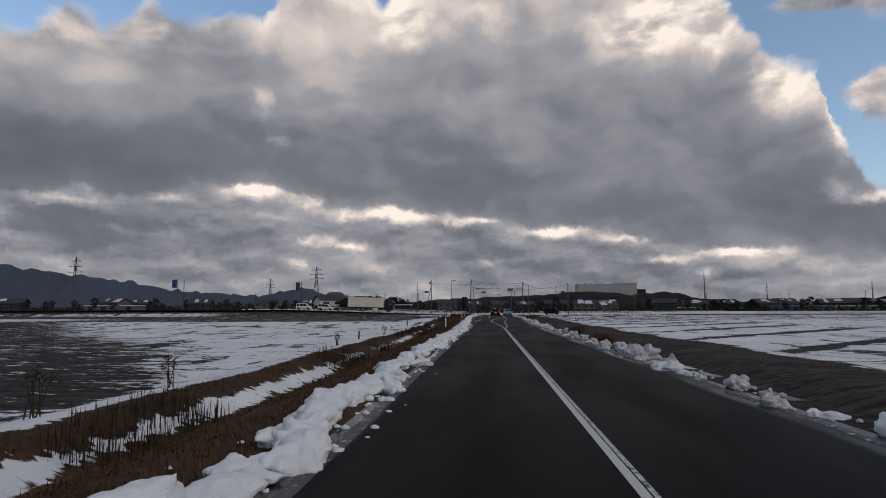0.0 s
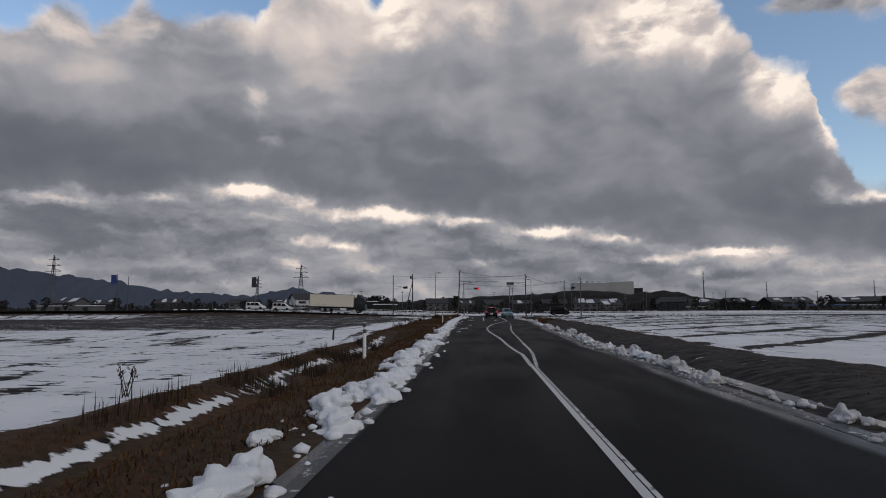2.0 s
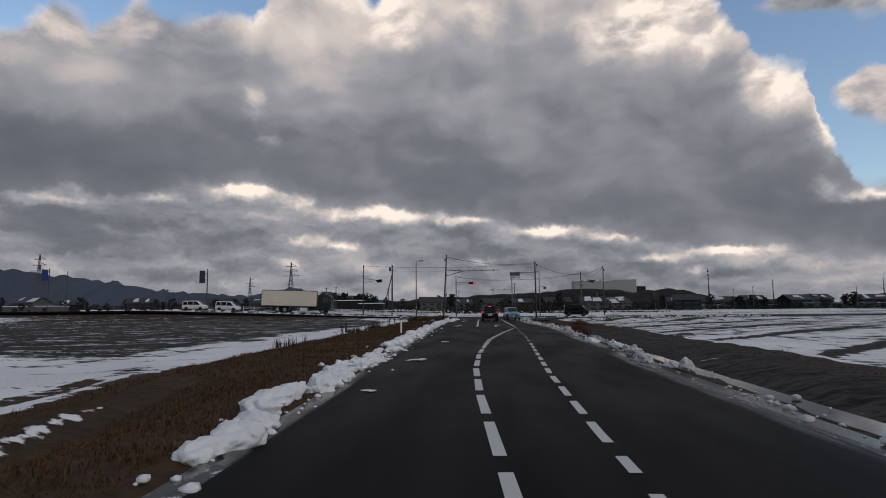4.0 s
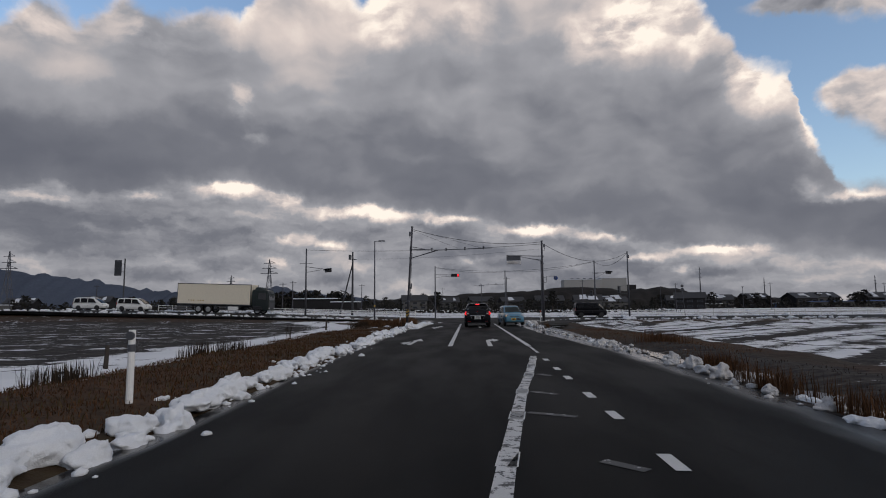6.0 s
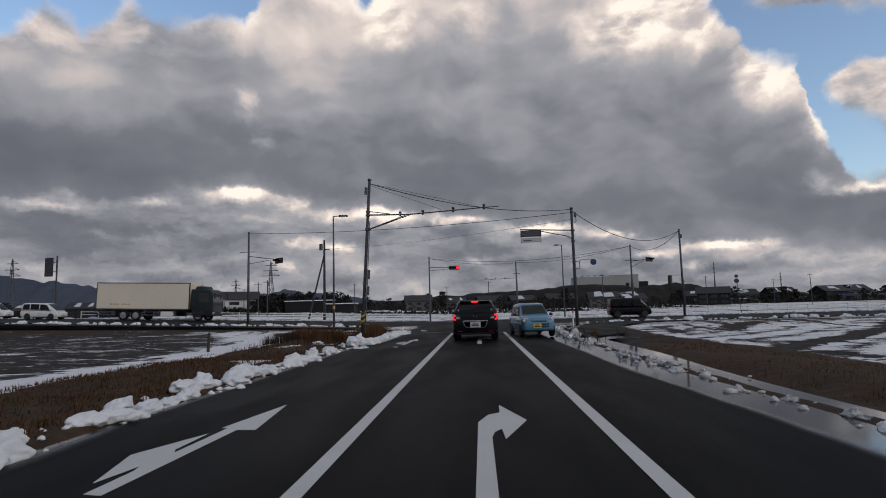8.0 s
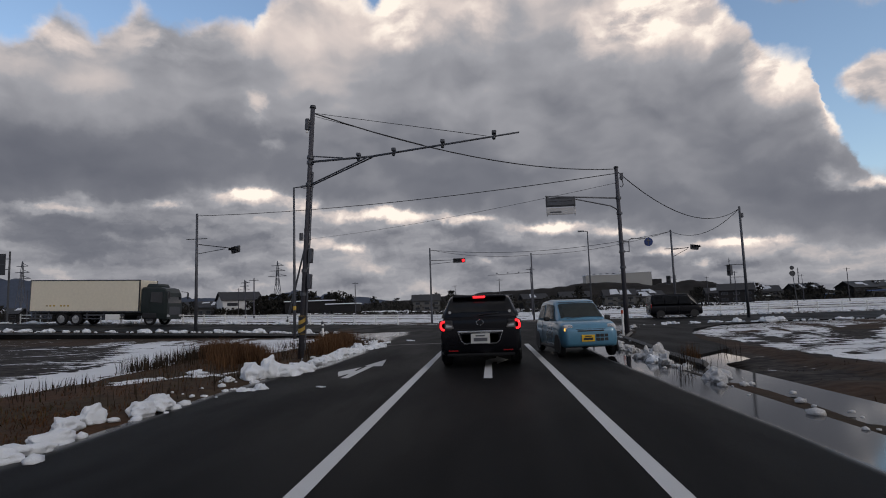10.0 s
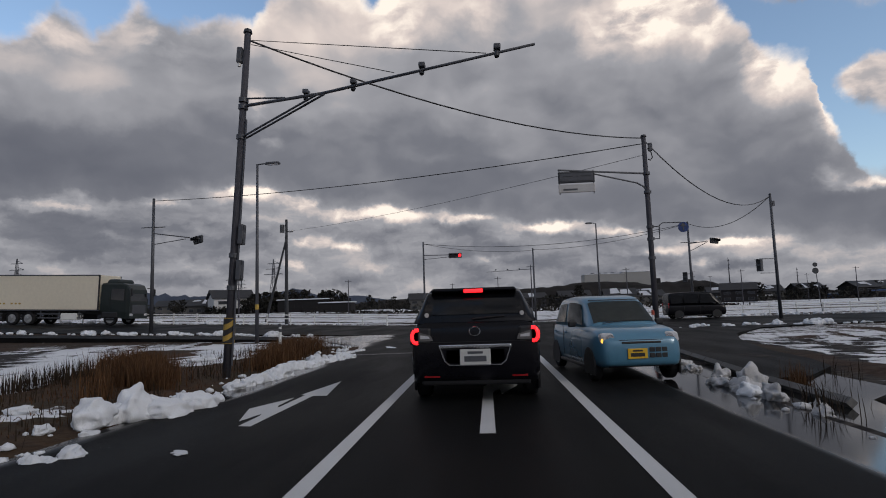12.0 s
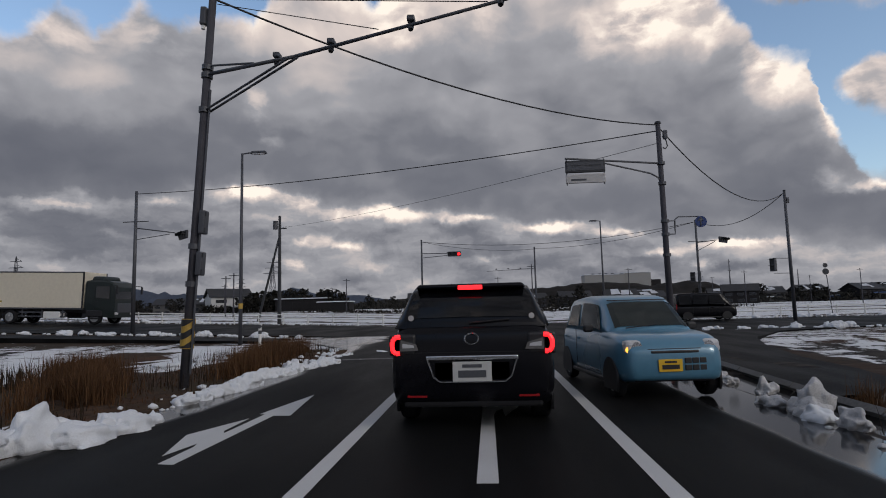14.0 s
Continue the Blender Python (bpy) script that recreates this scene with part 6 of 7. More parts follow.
def panel(corners, out, thick=0.012):
    """A pane from its corners, set proud along out."""
    bm = bmesh.new()
    o = Vector(out).normalized()
    v = [bm.verts.new(Vector(c) + o * 0.004) for c in corners]
    f = bm.faces.new(v)
    r = bmesh.ops.extrude_face_region(bm, geom=[f])
    bmesh.ops.translate(bm, verts=[g for g in r["geom"] if isinstance(g, bmesh.types.BMVert)], vec=o * thick)
    bmesh.ops.recalc_face_normals(bm, faces=bm.faces)
    return bm


def wheel(parent, x, y, r, w, rim_r=0.62, hub=M_ALLOY, spokes=5, cover=False):
    sx = 1 if x > 0 else -1
    t = part("wheel", rod((x - sx * w * 0.45, y, r), (x + sx * w * 0.15, y, r), r * 0.35, r * 0.35, 12), M_DARK, parent)
    bm = bmesh.new()
    prof = [(-0.5, 0.72), (-0.5, 0.90), (-0.42, 0.97), (-0.25, 1.0), (0.25, 1.0), (0.42, 0.97), (0.5, 0.90), (0.5, 0.68), (0.3, 0.62)]
    n = 24
    rings = [[bm.verts.new((x + a * w * sx, y + r * k * math.cos(math.tau * i / n), r + r * k * math.sin(math.tau * i / n))) for i in range(n)] for a, k in prof]
    for p, q in zip(rings, rings[1:]):
        for i in range(n):
            bm.faces.new((p[i], p[(i + 1) % n], q[(i + 1) % n], q[i]))
    bmesh.ops.recalc_face_normals(bm, faces=bm.faces)
    part("tyre", bm, M_RUBBER, t, smooth=True)
    fx = x + sx * w * 0.36
    bm = bmesh.new()
    add_rod(bm, (fx - sx * 0.03, y, r), (fx + sx * 0.03, y, r), r * 0.16, r * 0.12, 12)
    for i in range(spokes):
        a = math.tau * i / spokes
        for q in (-0.12, 0.12):
            add_rod(bm, (fx, y, r), (fx - sx * 0.01, y + r * rim_r * math.cos(a + q), r + r * rim_r * math.sin(a + q)), r * 0.075, r * 0.055, 5)
    n = 24
    ring = [[bm.verts.new((fx + o * sx, y + r * k * math.cos(math.tau * i / n), r + r * k * math.sin(math.tau * i / n))) for i in range(n)] for o, k in ((0.01, rim_r + 0.06), (0.015, rim_r - 0.03), (-0.05, rim_r - 0.05))]
    for p, q in zip(ring, ring[1:]):
        for i in range(n):
            bm.faces.new((p[i], p[(i + 1) % n], q[(i + 1) % n], q[i]))
    if cover:
        add_rod(bm, (fx - sx * 0.02, y, r), (fx + sx * 0.005, y, r), r * rim_r, r * rim_r * 0.9, 20)
    part("rim", bm, hub, t)
    return t


def screen(curve, y0, y1, way):
    """The front or rear pane, laid just over the sloping end of the cabin."""
    bm = bmesh.new()
    rows = []
    for k in range(9):
        y = y0 + (y1 - y0) * k / 8
        wt, zt = np.interp(y, curve[:, 0], curve[:, 2]), np.interp(y, curve[:, 0], curve[:, 4])
        rows.append([bm.verts.new((x * wt, y + 0.012 * way, zt + 0.010 - dz)) for x, dz in ((-0.93, 0.03), (-0.78, 0.002), (0, -0.004), (0.78, 0.002), (0.93, 0.03))])
    for a, d in zip(rows, rows[1:]):
        for k in range(4):
            bm.faces.new((a[k], a[k + 1], d[k + 1], d[k]))
    bmesh.ops.solidify(bm, geom=bm.faces[:], thickness=0.008)
    bmesh.ops.recalc_face_normals(bm, faces=bm.faces)
    return bm


def car(name, label, cat, base, paint, body, cabin, wheels, wr, ww, sides, front_glass=True, rear_glass=True, hub=M_ALLOY, group="", cover=False, glass=M_GLASS):
    """A car with its nose along +y: body and cabin shells, panes, wheels in dark arches, mirrors, door seams and handles."""
    t = thing(name, label, cat, group=group)
    t.matrix_basis = base
    b = part("body", loft([body_ring(*s) for s in fair(body, 26)]), paint, t, smooth=True)
    c = part("cabin", loft([cabin_ring(*s) for s in fair(cabin, 18)]), paint, t, smooth=True)
    half = max(s[1] for s in body)

    curve = np.array(sorted([tuple(r) for r in fair(cabin, 60)]))

    def side_pt(y, f):
        rows = curve
        wb, wt, zb, zt = (np.interp(y, rows[:, 0], rows[:, k]) for k in (1, 2, 3, 4))
        return Vector((wb + (wt - wb) * f, y, zb + (zt - 0.07 - zb) * f))
    for s in (1, -1):
        for y0, y1, y2, y3, f0, f1 in sides:
            bm = bmesh.new()
            cols = []
            for k in range(9):
                lo_, hi_ = side_pt(y0 + (y1 - y0) * k / 8, f0), side_pt(y3 + (y2 - y3) * k / 8, f1)
                cols.append([bm.verts.new(((p.x + 0.012) * s, p.y, p.z)) for p in (lo_, lo_.lerp(hi_, 0.5), hi_)])
            for a, d in zip(cols, cols[1:]):
                for k in range(2):
                    bm.faces.new((a[k], d[k], d[k + 1], a[k + 1]))
            bmesh.ops.solidify(bm, geom=bm.faces[:], thickness=0.008)
            bmesh.ops.recalc_face_normals(bm, faces=bm.faces)
            part("side_window", bm, glass, t, smooth=False)
    rows = cabin
    if front_glass:
        a, d = rows[-1], rows[-2]
        q = [(a[2] * 0.98, a[0] - 0.02, a[4])]
        part("windscreen", screen(curve, d[0] + 0.04, a[0] - 0.05, 1), glass, t)
        part("wiper", rod((q[0][0] * 0.7, a[0] + 0.03, a[4] + 0.02), (-0.05, a[0] - 0.02, a[4] + 0.06), 0.008, n=5), M_BLACK, t)
    if rear_glass:
        a, d = rows[0], rows[1]
        part("rear_window", screen(curve, a[0] + 0.02, d[0] - 0.03, -1), glass, t)
    for s in (1, -1):
        for y in wheels:
            bm = bmesh.new()
            bmesh.ops.create_cone(bm, cap_ends=True, segments=24, radius1=wr * 1.17, radius2=wr * 1.17, depth=0.03,
                                  matrix=Matrix.Translation((s * (half - 0.006), y, wr)) @ Matrix.Rotation(math.pi / 2, 4, "Y"))
            for v in list(bm.verts):
                if v.co.z < 0.08:
                    v.co.z = 0.12
            part("wheel_arch", bm, M_BLACK, t)
            wheel(t, s * (half - ww * 0.55), y, wr, ww, hub=hub, cover=cover)
        m = part("mirror", box((s * (half + 0.09), sides[-1][1] - 0.12, cabin[2][3] + 0.06), (0.15, 0.09, 0.12), 0.03), M_BLACK, t)
        part("mirror_glass", box((s * (half + 0.09), sides[-1][1] - 0.176, cabin[2][3] + 0.06), (0.12, 0.01, 0.09)), M_CHROME, m)
        for y0, y1, *_ in sides[-2:]:
            yy = y0 + 0.06
            part("door_seam", box((s * (half + 0.001), y0 - 0.03, 0.62), (0.008, 0.008, 0.58)), M_BLACK, t)
            part("door_handle", box((s * (half + 0.012), y0 + 0.16, cabin[2][3] - 0.13), (0.025, 0.15, 0.035), 0.008), paint, t)
        part("sill", box((s * (half - 0.05), 0, body[3][2] + 0.02), (0.1, wheels[1] - wheels[0] - 2.5 * wr, 0.07), 0.02), M_BLACK, t)
    return t


def plate(parent, y, z, material, x=0.0, w=0.33, h=0.165, bars=True):
    s = -1 if y < 0 else 1
    p = part("number_plate", box((x, y, z), (w, 0.012, h), 0.004), material, parent, "number plate with plain bars")
    if bars:
        part("plate_bar", box((x, y + s * 0.008, z + h * 0.28), (w * 0.5, 0.004, h * 0.16)), M_STEEL if w > 0.4 else M_BLACK, p)
        part("plate_bar", box((x, y + s * 0.008, z - h * 0.12), (w * 0.72, 0.004, h * 0.36)), M_STEEL if w > 0.4 else M_BLACK, p)
    return p


M_GLENS = mat("grey_lamp_lens", (0.13, 0.125, 0.125), 0.2, 0, 8, 0.3, 0)
# black minivan that waits in the turning lane
P_BLACK = mat("black_car_paint", (0.005, 0.005, 0.007), 0.22, 0, 3, 0.1, 0, coat=0.0)
P_BLACK.node_tree.nodes["Principled BSDF"].inputs["Specular IOR Level"].default_value = 0.20
suv = car("black_minivan", "black minivan with its brake lights lit waiting in the turning lane", "car", pose(-0.10, 7.75, 0), P_BLACK,
          [(-2.42, 0.78, 0.42, 0.80), (-2.38, 0.86, 0.33, 1.08), (-2.22, 0.90, 0.26, 1.16), (-1.0, 0.915, 0.22, 1.16), (1.0, 0.915, 0.22, 1.10), (1.7, 0.90, 0.24, 1.02), (2.2, 0.84, 0.26, 0.92), (2.42, 0.70, 0.32, 0.78)],
          [(-2.33, 0.84, 0.78, 1.12, 1.18), (-2.10, 0.87, 0.69, 1.14, 1.57), (-1.5, 0.88, 0.71, 1.15, 1.62), (0, 0.88, 0.72, 1.13, 1.64), (0.7, 0.87, 0.70, 1.10, 1.58), (1.6, 0.80, 0.62, 1.04, 1.10)],
          (-1.45, 1.45), 0.335, 0.215, [(-2.0, -1.25, -1.3, -1.85, 0.1, 0.85), (-1.15, -0.05, -0.1, -1.15, 0.1, 0.88), (0.05, 1.0, 0.62, 0.05, 0.1, 0.88)])
part("spoiler", box((0, -2.16, 1.580), (1.24, 0.26, 0.05), 0.02, 0.93), P_BLACK, suv)
part("brake_light", box((0, -2.295, 1.562), (0.27, 0.02, 0.05), 0.008), M_RED, suv, "lit high brake light")
for s in (1, -1):
    lamp = part("tail_lamp", box((s * 0.755, -2.385, 0.945), (0.30, 0.07, 0.235), 0.03), M_BLACK, suv, "wrap-round tail lamp, lit red")
    pts = [(0.775, 1.035), (0.835, 1.030), (0.862, 0.985), (0.866, 0.935), (0.858, 0.885), (0.825, 0.858), (0.785, 0.860)]
    bm = bmesh.new()
    for (xa, za), (xb, zb) in zip(pts, pts[1:]):
        add_rod(bm, (s * xa, -2.415, za), (s * xb, -2.415, zb), 0.026, n=8)
    part("lit_ring", bm, M_RED, lamp)
    part("red_lens", box((s * 0.83, -2.405, 0.945), (0.11, 0.03, 0.19), 0.012), M_REDD, lamp)
    part("clear_lens", panel([(s * 0.575, -2.424, 0.885), (s * 0.600, -2.424, 0.955), (s * 0.770, -2.424, 1.005), (s * 0.775, -2.424, 0.880)], (0, -1, 0)), M_GLENS, lamp)
    part("lens_bar", panel([(s * 0.62, -2.436, 0.915), (s * 0.63, -2.436, 0.945), (s * 0.75, -2.436, 0.965), (s * 0.75, -2.436, 0.915)], (0, -1, 0), 0.004), M_CLEAR, lamp)
    part("bumper_reflector", box((s * 0.60, -2.40, 0.40), (0.22, 0.03, 0.04), 0.01), M_REDD, suv)
    part("badge_bar", box((s * 0.62, -2.405, 0.77), (0.16, 0.01, 0.02)), M_CHROME, suv)
    part("sticker", rod((s * 0.665, -2.325, 1.235), (s * 0.665, -2.33, 1.235), 0.032, n=14), M_SIGNW, suv, "small pale round sticker")
    part("bumper_crease", box((s * 0.80, -2.33, 0.52), (0.012, 0.12, 0.22)), M_STEEL, suv)
part("chrome_strip", box((0, -2.425, 0.80), (1.0, 0.03, 0.05), 0.012), M_CHROME, suv, "wide chrome strip over the plate")
bm = bmesh.new()
tp = [(-0.48, 0.775), (-0.42, 0.60), (-0.35, 0.545), (0.35, 0.545), (0.42, 0.60), (0.48, 0.775)]
for (xa, za), (xb, zb) in zip(tp, tp[1:]):
    add_rod(bm, (xa, -2.43, za), (xb, -2.43, zb), 0.010, n=6)
part("plate_surround", bm, M_CHROME, suv)
part("plate_recess", box((0, -2.405, 0.66), (0.84, 0.03, 0.22), 0.02), M_BLACK, suv)
plate(suv, -2.432, 0.655, M_PLATE, 0.0, 0.42, 0.21)
bm = bmesh.new()
n = 24
ring = []
for i in range(n):
    a = math.tau * i / n
    ring.append((0.075 * math.cos(a), 0.058 * math.sin(a)))
for (xa, za), (xb, zb) in zip(ring, ring[1:] + ring[:1]):
    add_rod(bm, (xa, -2.40, 1.0 + za), (xb, -2.40, 1.0 + zb), 0.009, n=5)
part("badge", bm, M_CHROME, suv, "plain chrome oval badge")
part("lower_bumper", box((0, -2.30, 0.33), (1.5, 0.16, 0.12), 0.03), M_RUBBER, suv)
part("rear_wiper", rod((-0.02, -2.36, 1.17), (0.42, -2.345, 1.20), 0.010, n=5), M_BLACK, suv)
part("tailgate_seam", box((0, -2.412, 0.86), (1.40, 0.006, 0.008)), M_RUBBER, suv)

# small pale blue hatchback in the oncoming lane
P_BLUE = mat("pale_blue_car_paint", (0.082, 0.212, 0.315), 0.28, 0.1, 3, 0.08, 0, coat=0.6)
# opaque panes; the reflected sky is put into their grey-green base colour
M_LGLASS = mat("sky_toned_car_glass", (0.055, 0.066, 0.064), 0.06, 0, 2, 0.2, 0)
kei = car("blue_hatchback", "small pale blue hatchback with a yellow number plate", "car", pose(2.42, 8.85, 0, 0, 0, 186.5), P_BLUE,
          [(-1.69, 0.55, 0.40, 0.85), (-1.60, 0.69, 0.28, 0.94), (-1.0, 0.735, 0.20, 0.93), (0.6, 0.735, 0.20, 0.93), (1.1, 0.735, 0.22, 0.925), (1.42, 0.73, 0.24, 0.885), (1.60, 0.69, 0.26, 0.82), (1.69, 0.62, 0.30, 0.72), (1.72, 0.54, 0.36, 0.62)],
          [(-1.62, 0.64, 0.52, 0.88, 0.98), (-1.42, 0.66, 0.55, 0.90, 1.40), (-0.5, 0.67, 0.56, 0.90, 1.47), (0.15, 0.67, 0.555, 0.90, 1.45), (0.42, 0.67, 0.54, 0.90, 1.37), (1.0, 0.66, 0.60, 0.88, 0.95)],
          (-1.2, 1.19), 0.265, 0.155, [(-1.35, -0.62, -0.66, -1.25, 0.12, 0.88), (-0.5, 0.62, 0.30, -0.5, 0.12, 0.9)], cover=True, glass=M_LGLASS)
for s in (1, -1):
    hl = part("headlight", box((s * 0.545, 1.555, 0.735), (0.25, 0.22, 0.185), 0.06), M_CLEAR, kei)
    part("reflector_bowl", rod((s * 0.50, 1.655, 0.735), (s * 0.50, 1.672, 0.735), 0.07, n=16), M_CHROME, hl)
    ind = part("indicator", rod((s * 0.612, 1.62, 0.70), (s * 0.62, 1.66, 0.70), 0.042, n=12), M_AMBER if s > 0 else M_CLEAR, hl, "lit amber indicator" if s > 0 else "")
    part("fog_recess", box((s * 0.56, 1.60, 0.52), (0.08, 0.05, 0.03), 0.01), M_CHROME, kei)
part("grille", box((0, 1.700, 0.665), (0.66, 0.05, 0.035), 0.01), M_BLACK, kei)
part("bonnet_seam", box((0, 1.695, 0.705), (0.74, 0.012, 0.010)), M_BLACK, kei)
plate(kei, 1.735, 0.485, M_YPLATE, 0.08, 0.33, 0.165)
for i in range(3):
    for j in range(2):
        part("vent", box((-0.17 - 0.105 * i, 1.722 - 0.006 * i, 0.545 - 0.095 * j), (0.092, 0.03, 0.075), 0.008), M_BLACK, kei)
part("front_lip", box((0, 1.60, 0.30), (1.1, 0.12, 0.08), 0.02), M_BLACK, kei)
part("roof_seam", box((0, 0.42, 1.385), (0.95, 0.02, 0.015)), M_BLACK, kei)


def on_cross(x, y, towards=1):
    """A pose on the sloping cross road, nose along +x or -x."""
    m = Matrix.Translation((x, y, float(rise(x)) + 0.0))
    slope = math.atan(0.034) if -50 < x < -6 else 0.0
    return m @ Matrix.Rotation(slope, 4, "Y") @ Matrix.Rotation(radians(-90 if towards > 0 else 90), 4, "Z")


P_WHITE = mat("white_car_paint", (0.66, 0.66, 0.65), 0.25, 0, 3, 0.06, 0, coat=0.5)
VAN_BODY = [(-2.30, 0.76, 0.40, 0.90), (-2.24, 0.83, 0.30, 1.02), (-1.9, 0.85, 0.24, 1.06), (0, 0.85, 0.22, 1.05), (1.3, 0.85, 0.22, 1.02), (1.8, 0.82, 0.24, 0.96), (2.15, 0.76, 0.28, 0.84), (2.30, 0.62, 0.34, 0.70)]
VAN_CAB = [(-2.26, 0.80, 0.76, 1.0, 1.06), (-2.14, 0.81, 0.70, 1.02, 1.80), (-1.2, 0.82, 0.71, 1.02, 1.86), (0.3, 0.82, 0.71, 1.0, 1.85), (0.85, 0.81, 0.68, 1.0, 1.76), (1.95, 0.74, 0.66, 0.92, 0.98)]
for x in (-44.9, -50.8):
    v = car("white_minivan", "white minivan with dark windows on the cross road", "car", on_cross(x, 38.95) @ Matrix.Scale(0.9, 4), P_WHITE, VAN_BODY, VAN_CAB, (-1.4, 1.4), 0.32, 0.2,
            [(-2.05, -1.2, -1.25, -2.0, 0.12, 0.9), (-1.1, -0.1, -0.1, -1.1, 0.12, 0.92), (0.0, 1.25, 0.75, 0.0, 0.12, 0.9)], group="white minivans in the queue")
    for s in (1, -1):
        part("headlight", box((s * 0.60, 2.14, 0.76), (0.24, 0.2, 0.14), 0.03), M_CLEAR, v)
        part("tail_lamp", box((s * 0.76, -2.24, 1.0), (0.12, 0.06, 0.4), 0.02), M_REDD, v)
    part("grille", box((0, 2.27, 0.66), (0.8, 0.05, 0.16), 0.02), M_CHROME, v)
    plate(v, 2.31, 0.48, M_PLATE)
bv = car("black_box_van", "black boxy small van on the cross road", "car", on_cross(14.7, 38.9), P_BLACK,
         [(-1.95, 0.70, 0.36, 0.98), (-1.9, 0.74, 0.28, 1.02), (0, 0.75, 0.22, 1.02), (1.4, 0.75, 0.22, 1.0), (1.85, 0.72, 0.26, 0.92), (1.97, 0.62, 0.34, 0.76)],
         [(-1.92, 0.71, 0.69, 0.98, 1.04), (-1.84, 0.72, 0.66, 1.0, 1.80), (-0.8, 0.73, 0.67, 1.0, 1.86), (0.9, 0.73, 0.66, 0.98, 1.84), (1.15, 0.72, 0.62, 0.96, 1.72), (1.75, 0.68, 0.60, 0.92, 1.0)],
         (-1.25, 1.3), 0.28, 0.16, [(-1.75, -0.95, -0.98, -1.72, 0.12, 0.9), (-0.85, 0.1, 0.1, -0.85, 0.12, 0.9), (0.2, 1.25, 0.95, 0.2, 0.12, 0.9)])
for s in (1, -1):
    part("headlight", box((s * 0.54, 1.86, 0.78), (0.2, 0.14, 0.16), 0.03), M_CLEAR, bv)
    part("tail_lamp", box((s * 0.68, -1.92, 0.95), (0.1, 0.06, 0.34), 0.02), M_REDD, bv)
plate(bv, 1.98, 0.48, M_YPLATE)

# large box lorry that waits on the cross road
P_GREEN = mat("dark_green_cab_paint", (0.004, 0.010, 0.009), 0.45, 0, 3, 0.1, 0, coat=0.1)
M_BOXW = mat("lorry_box_panel", (0.72, 0.655, 0.53), 0.5, 0, 1.2, 0.08, 0.03)
lorry = thing("box_lorry", "large lorry with a cream box body and dark green cab", "lorry")
lorry.matrix_basis = on_cross(-32.6, 39.2)
bx = part("box_body", box((0, -1.25, 2.48), (2.49, 9.75, 2.62), 0.04), M_BOXW, lorry, "cream box body")
part("lower_rail", box((0, -1.25, 1.13), (2.44, 9.75, 0.10)), M_STEEL, bx)
for s in (1, -1):
    part("top_rail", box((s * 1.235, -1.25, 3.76), (0.06, 9.75, 0.09), 0.01), M_STEEL, bx)
    part("corner_post", box((s * 1.225, 3.6, 2.48), (0.09, 0.09, 2.62), 0.01), M_BLACK, bx)
    part("corner_post", box((s * 1.225, -6.1, 2.48), (0.08, 0.08, 2.62), 0.01), M_STEEL, bx)
    for k in range(6):
        part("lettering_bar", box((s * 1.249, -4.55 + 0.32 * k + (0.3 if k > 2 else 0), 1.62), (0.008, 0.17, 0.12)), mat("faded_ochre", (0.36, 0.28, 0.18), 0.7) if k == 0 and s == 1 else M_YEL, bx)
    for z in (0.55, 0.85):
        part("side_guard", box((s * 1.16, 0.55, z), (0.04, 3.6, 0.10), 0.01), M_STEEL, lorry)
        part("side_guard", box((s * 1.16, -5.0, z), (0.04, 1.9, 0.10), 0.01), M_STEEL, lorry)
    for yy in (-1.0, 0.5, 2.1, -5.6, -4.4):
        part("guard_post", box((s * 1.14, yy, 0.80), (0.05, 0.07, 0.6)), M_STEEL, lorry)
    part("mudflap", box((s * 0.95, -4.05, 0.55), (0.5, 0.02, 0.5)), M_BLACK, lorry)
    part("step", box((s * 1.1, 4.55, 0.45), (0.25, 0.7, 0.12), 0.02), M_BLACK, lorry)
    for y, r in ((4.55, 0.5), (-1.95, 0.5), (-3.25, 0.5)):
        wheel(lorry, s * 1.06, y, r, 0.30, hub=M_ALLOY, spokes=8, cover=True)
part("chassis", box((0, -1.0, 0.92), (0.9, 11.0, 0.28), 0.03), M_BLACK, lorry)
part("fuel_tank", box((-0.95, 1.6, 0.68), (0.5, 1.2, 0.55), 0.08), M_STEEL, lorry)
part("tool_box", box((0.95, 1.3, 0.66), (0.5, 1.3, 0.5), 0.04), M_WHITE, lorry)
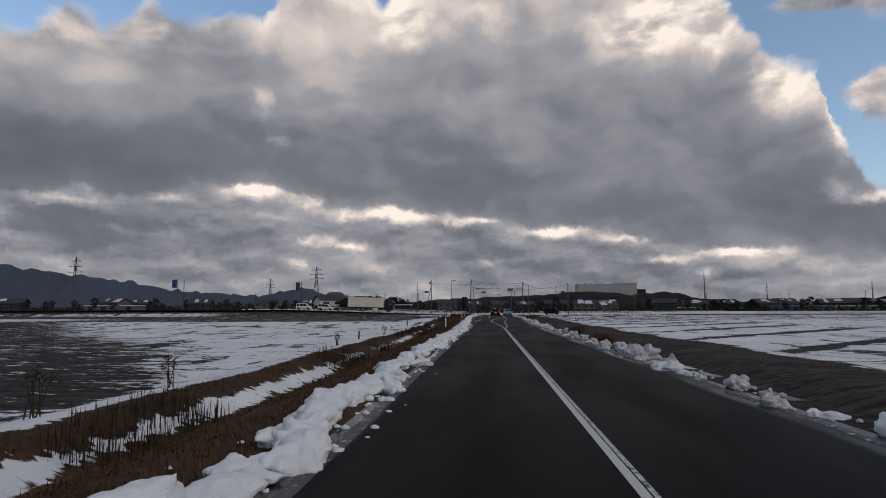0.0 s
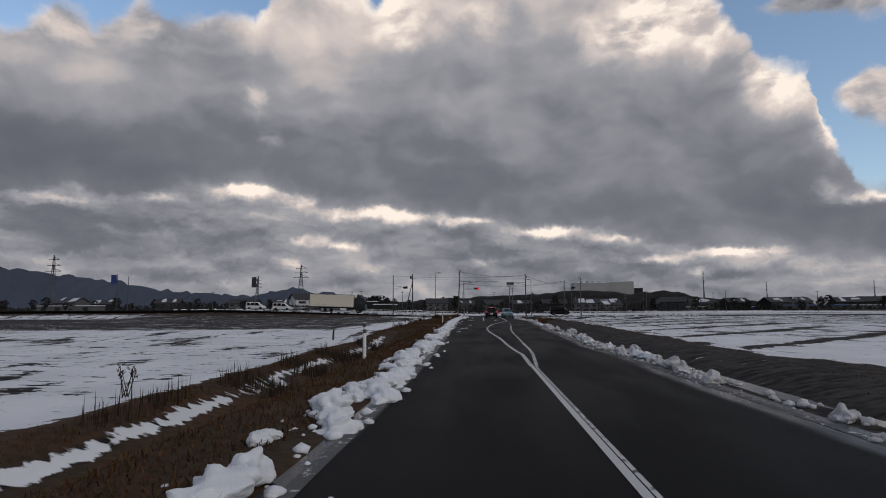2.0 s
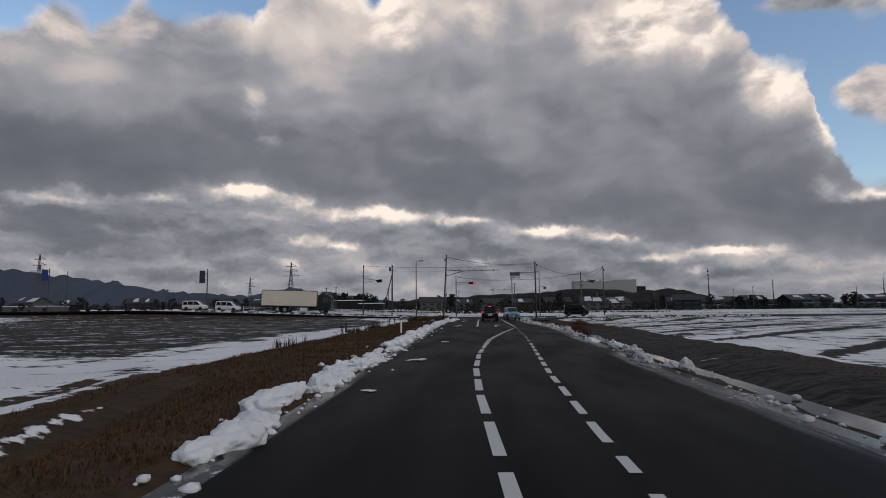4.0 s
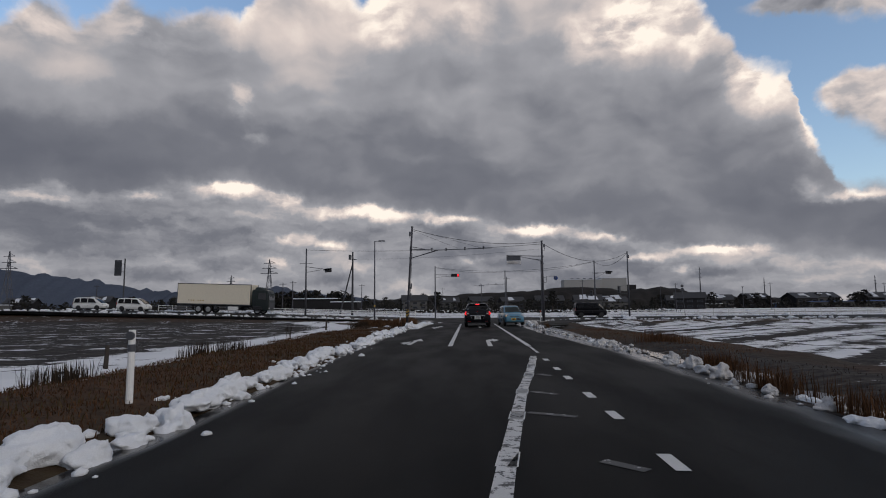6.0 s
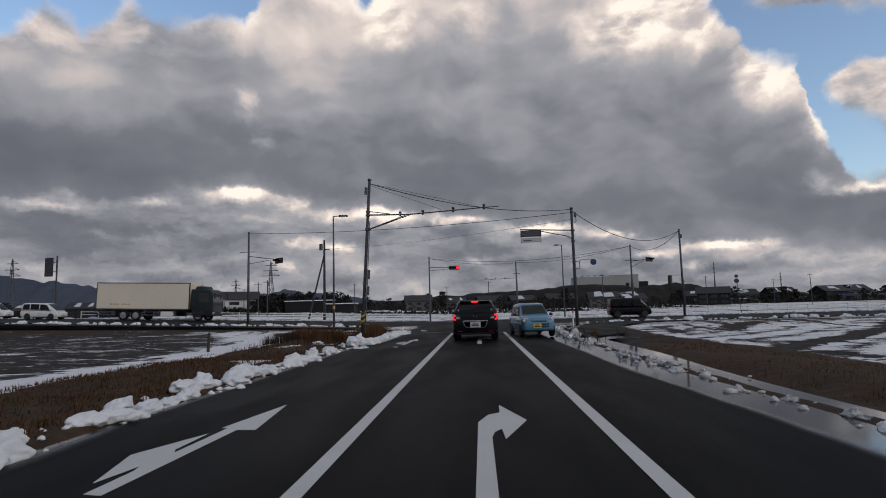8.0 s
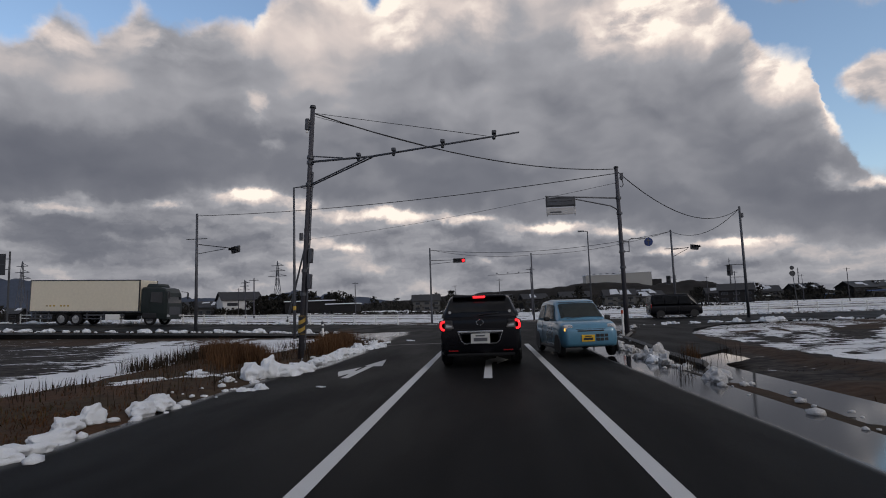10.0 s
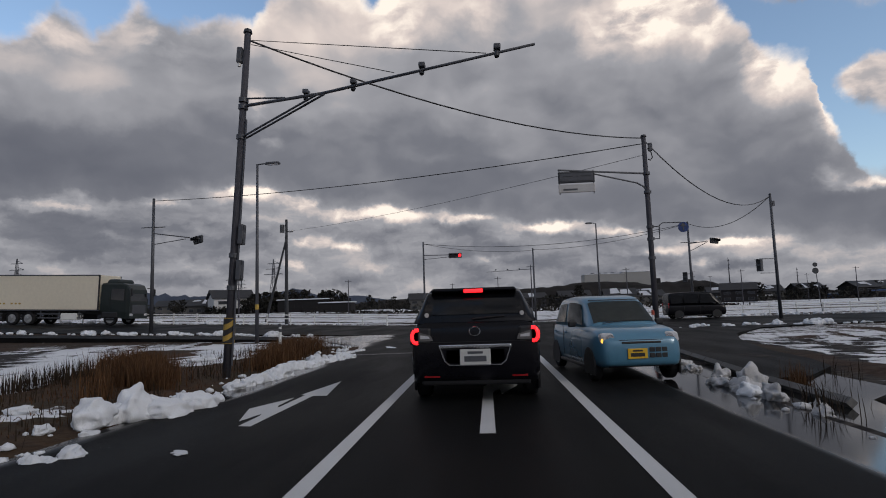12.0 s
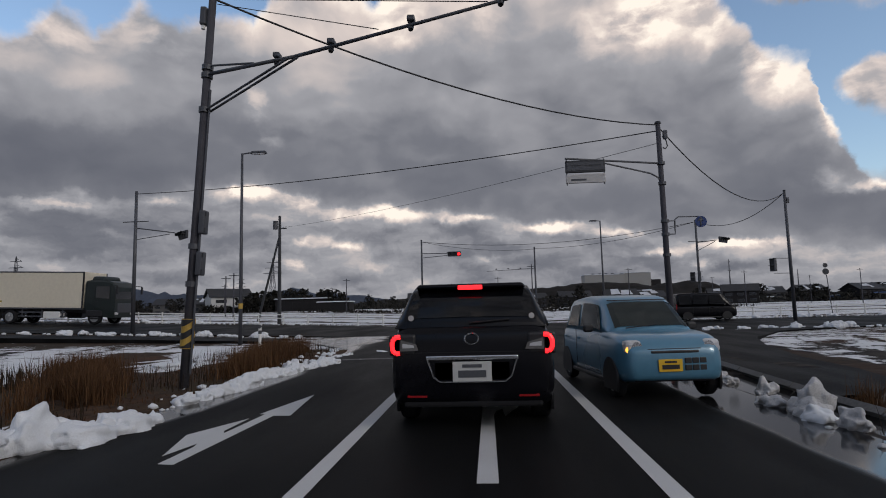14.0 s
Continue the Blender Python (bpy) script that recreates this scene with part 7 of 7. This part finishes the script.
part("rear_bumper", box((0, -6.08, 0.55), (2.3, 0.1, 0.14), 0.02), M_STEEL, lorry)
cabp = part("cab", loft([[(x * k, y, z) for x, z in ((1.22, z0), (1.24, z0 + 0.5), (1.23, 2.0), (1.17, z1 - 0.12), (1.05, z1), (-1.05, z1), (-1.17, z1 - 0.12), (-1.23, 2.0), (-1.24, z0 + 0.5), (-1.22, z0))]
                         for y, z0, z1, k in ((3.78, 1.05, 3.15, 1.0), (4.1, 1.05, 3.2, 1.0), (5.3, 0.55, 3.18, 1.0), (5.75, 0.5, 3.05, 0.98), (5.95, 0.5, 2.7, 0.94), (6.02, 0.5, 1.7, 0.92))]), P_GREEN, lorry, "dark green cab", smooth=False)
for s in (1, -1):
    part("side_window", panel([(s * 1.232, 4.6, 1.95), (s * 1.232, 5.65, 1.85), (s * 1.19, 5.6, 2.75), (s * 1.19, 4.6, 2.75)], (s, 0, 0.05)), M_GLASS, cabp)
    part("door_seam", box((s * 1.245, 4.5, 1.6), (0.01, 0.015, 1.9)), M_BLACK, cabp)
    part("door_handle", box((s * 1.25, 4.68, 1.65), (0.03, 0.2, 0.05)), M_BLACK, cabp)
    part("wheel_arch", box((s * 1.20, 4.55, 0.80), (0.1, 1.25, 0.5), 0.08), M_BLACK, cabp)
    part("mirror_arm", rod((s * 1.15, 5.9, 2.85), (s * 1.45, 6.35, 2.8), 0.025), M_BLACK, lorry)
    part("mirror", box((s * 1.45, 6.35, 2.5), (0.16, 0.1, 0.55), 0.03), M_BLACK, lorry)
    part("headlight", box((s * 0.9, 6.0, 0.8), (0.4, 0.08, 0.2), 0.03), M_CLEAR, cabp)
part("windscreen", panel([(1.05, 6.0, 1.85), (-1.05, 6.0, 1.85), (-1.03, 5.93, 2.7), (1.03, 5.93, 2.7)], (0, 1, 0.1)), M_GLASS, cabp)
part("grille", box((0, 6.02, 1.2), (1.7, 0.06, 0.7), 0.03), M_STEEL, cabp)
part("wind_deflector", box((0, 4.5, 3.33), (2.0, 1.0, 0.32), 0.1, 0.85), P_GREEN, cabp)
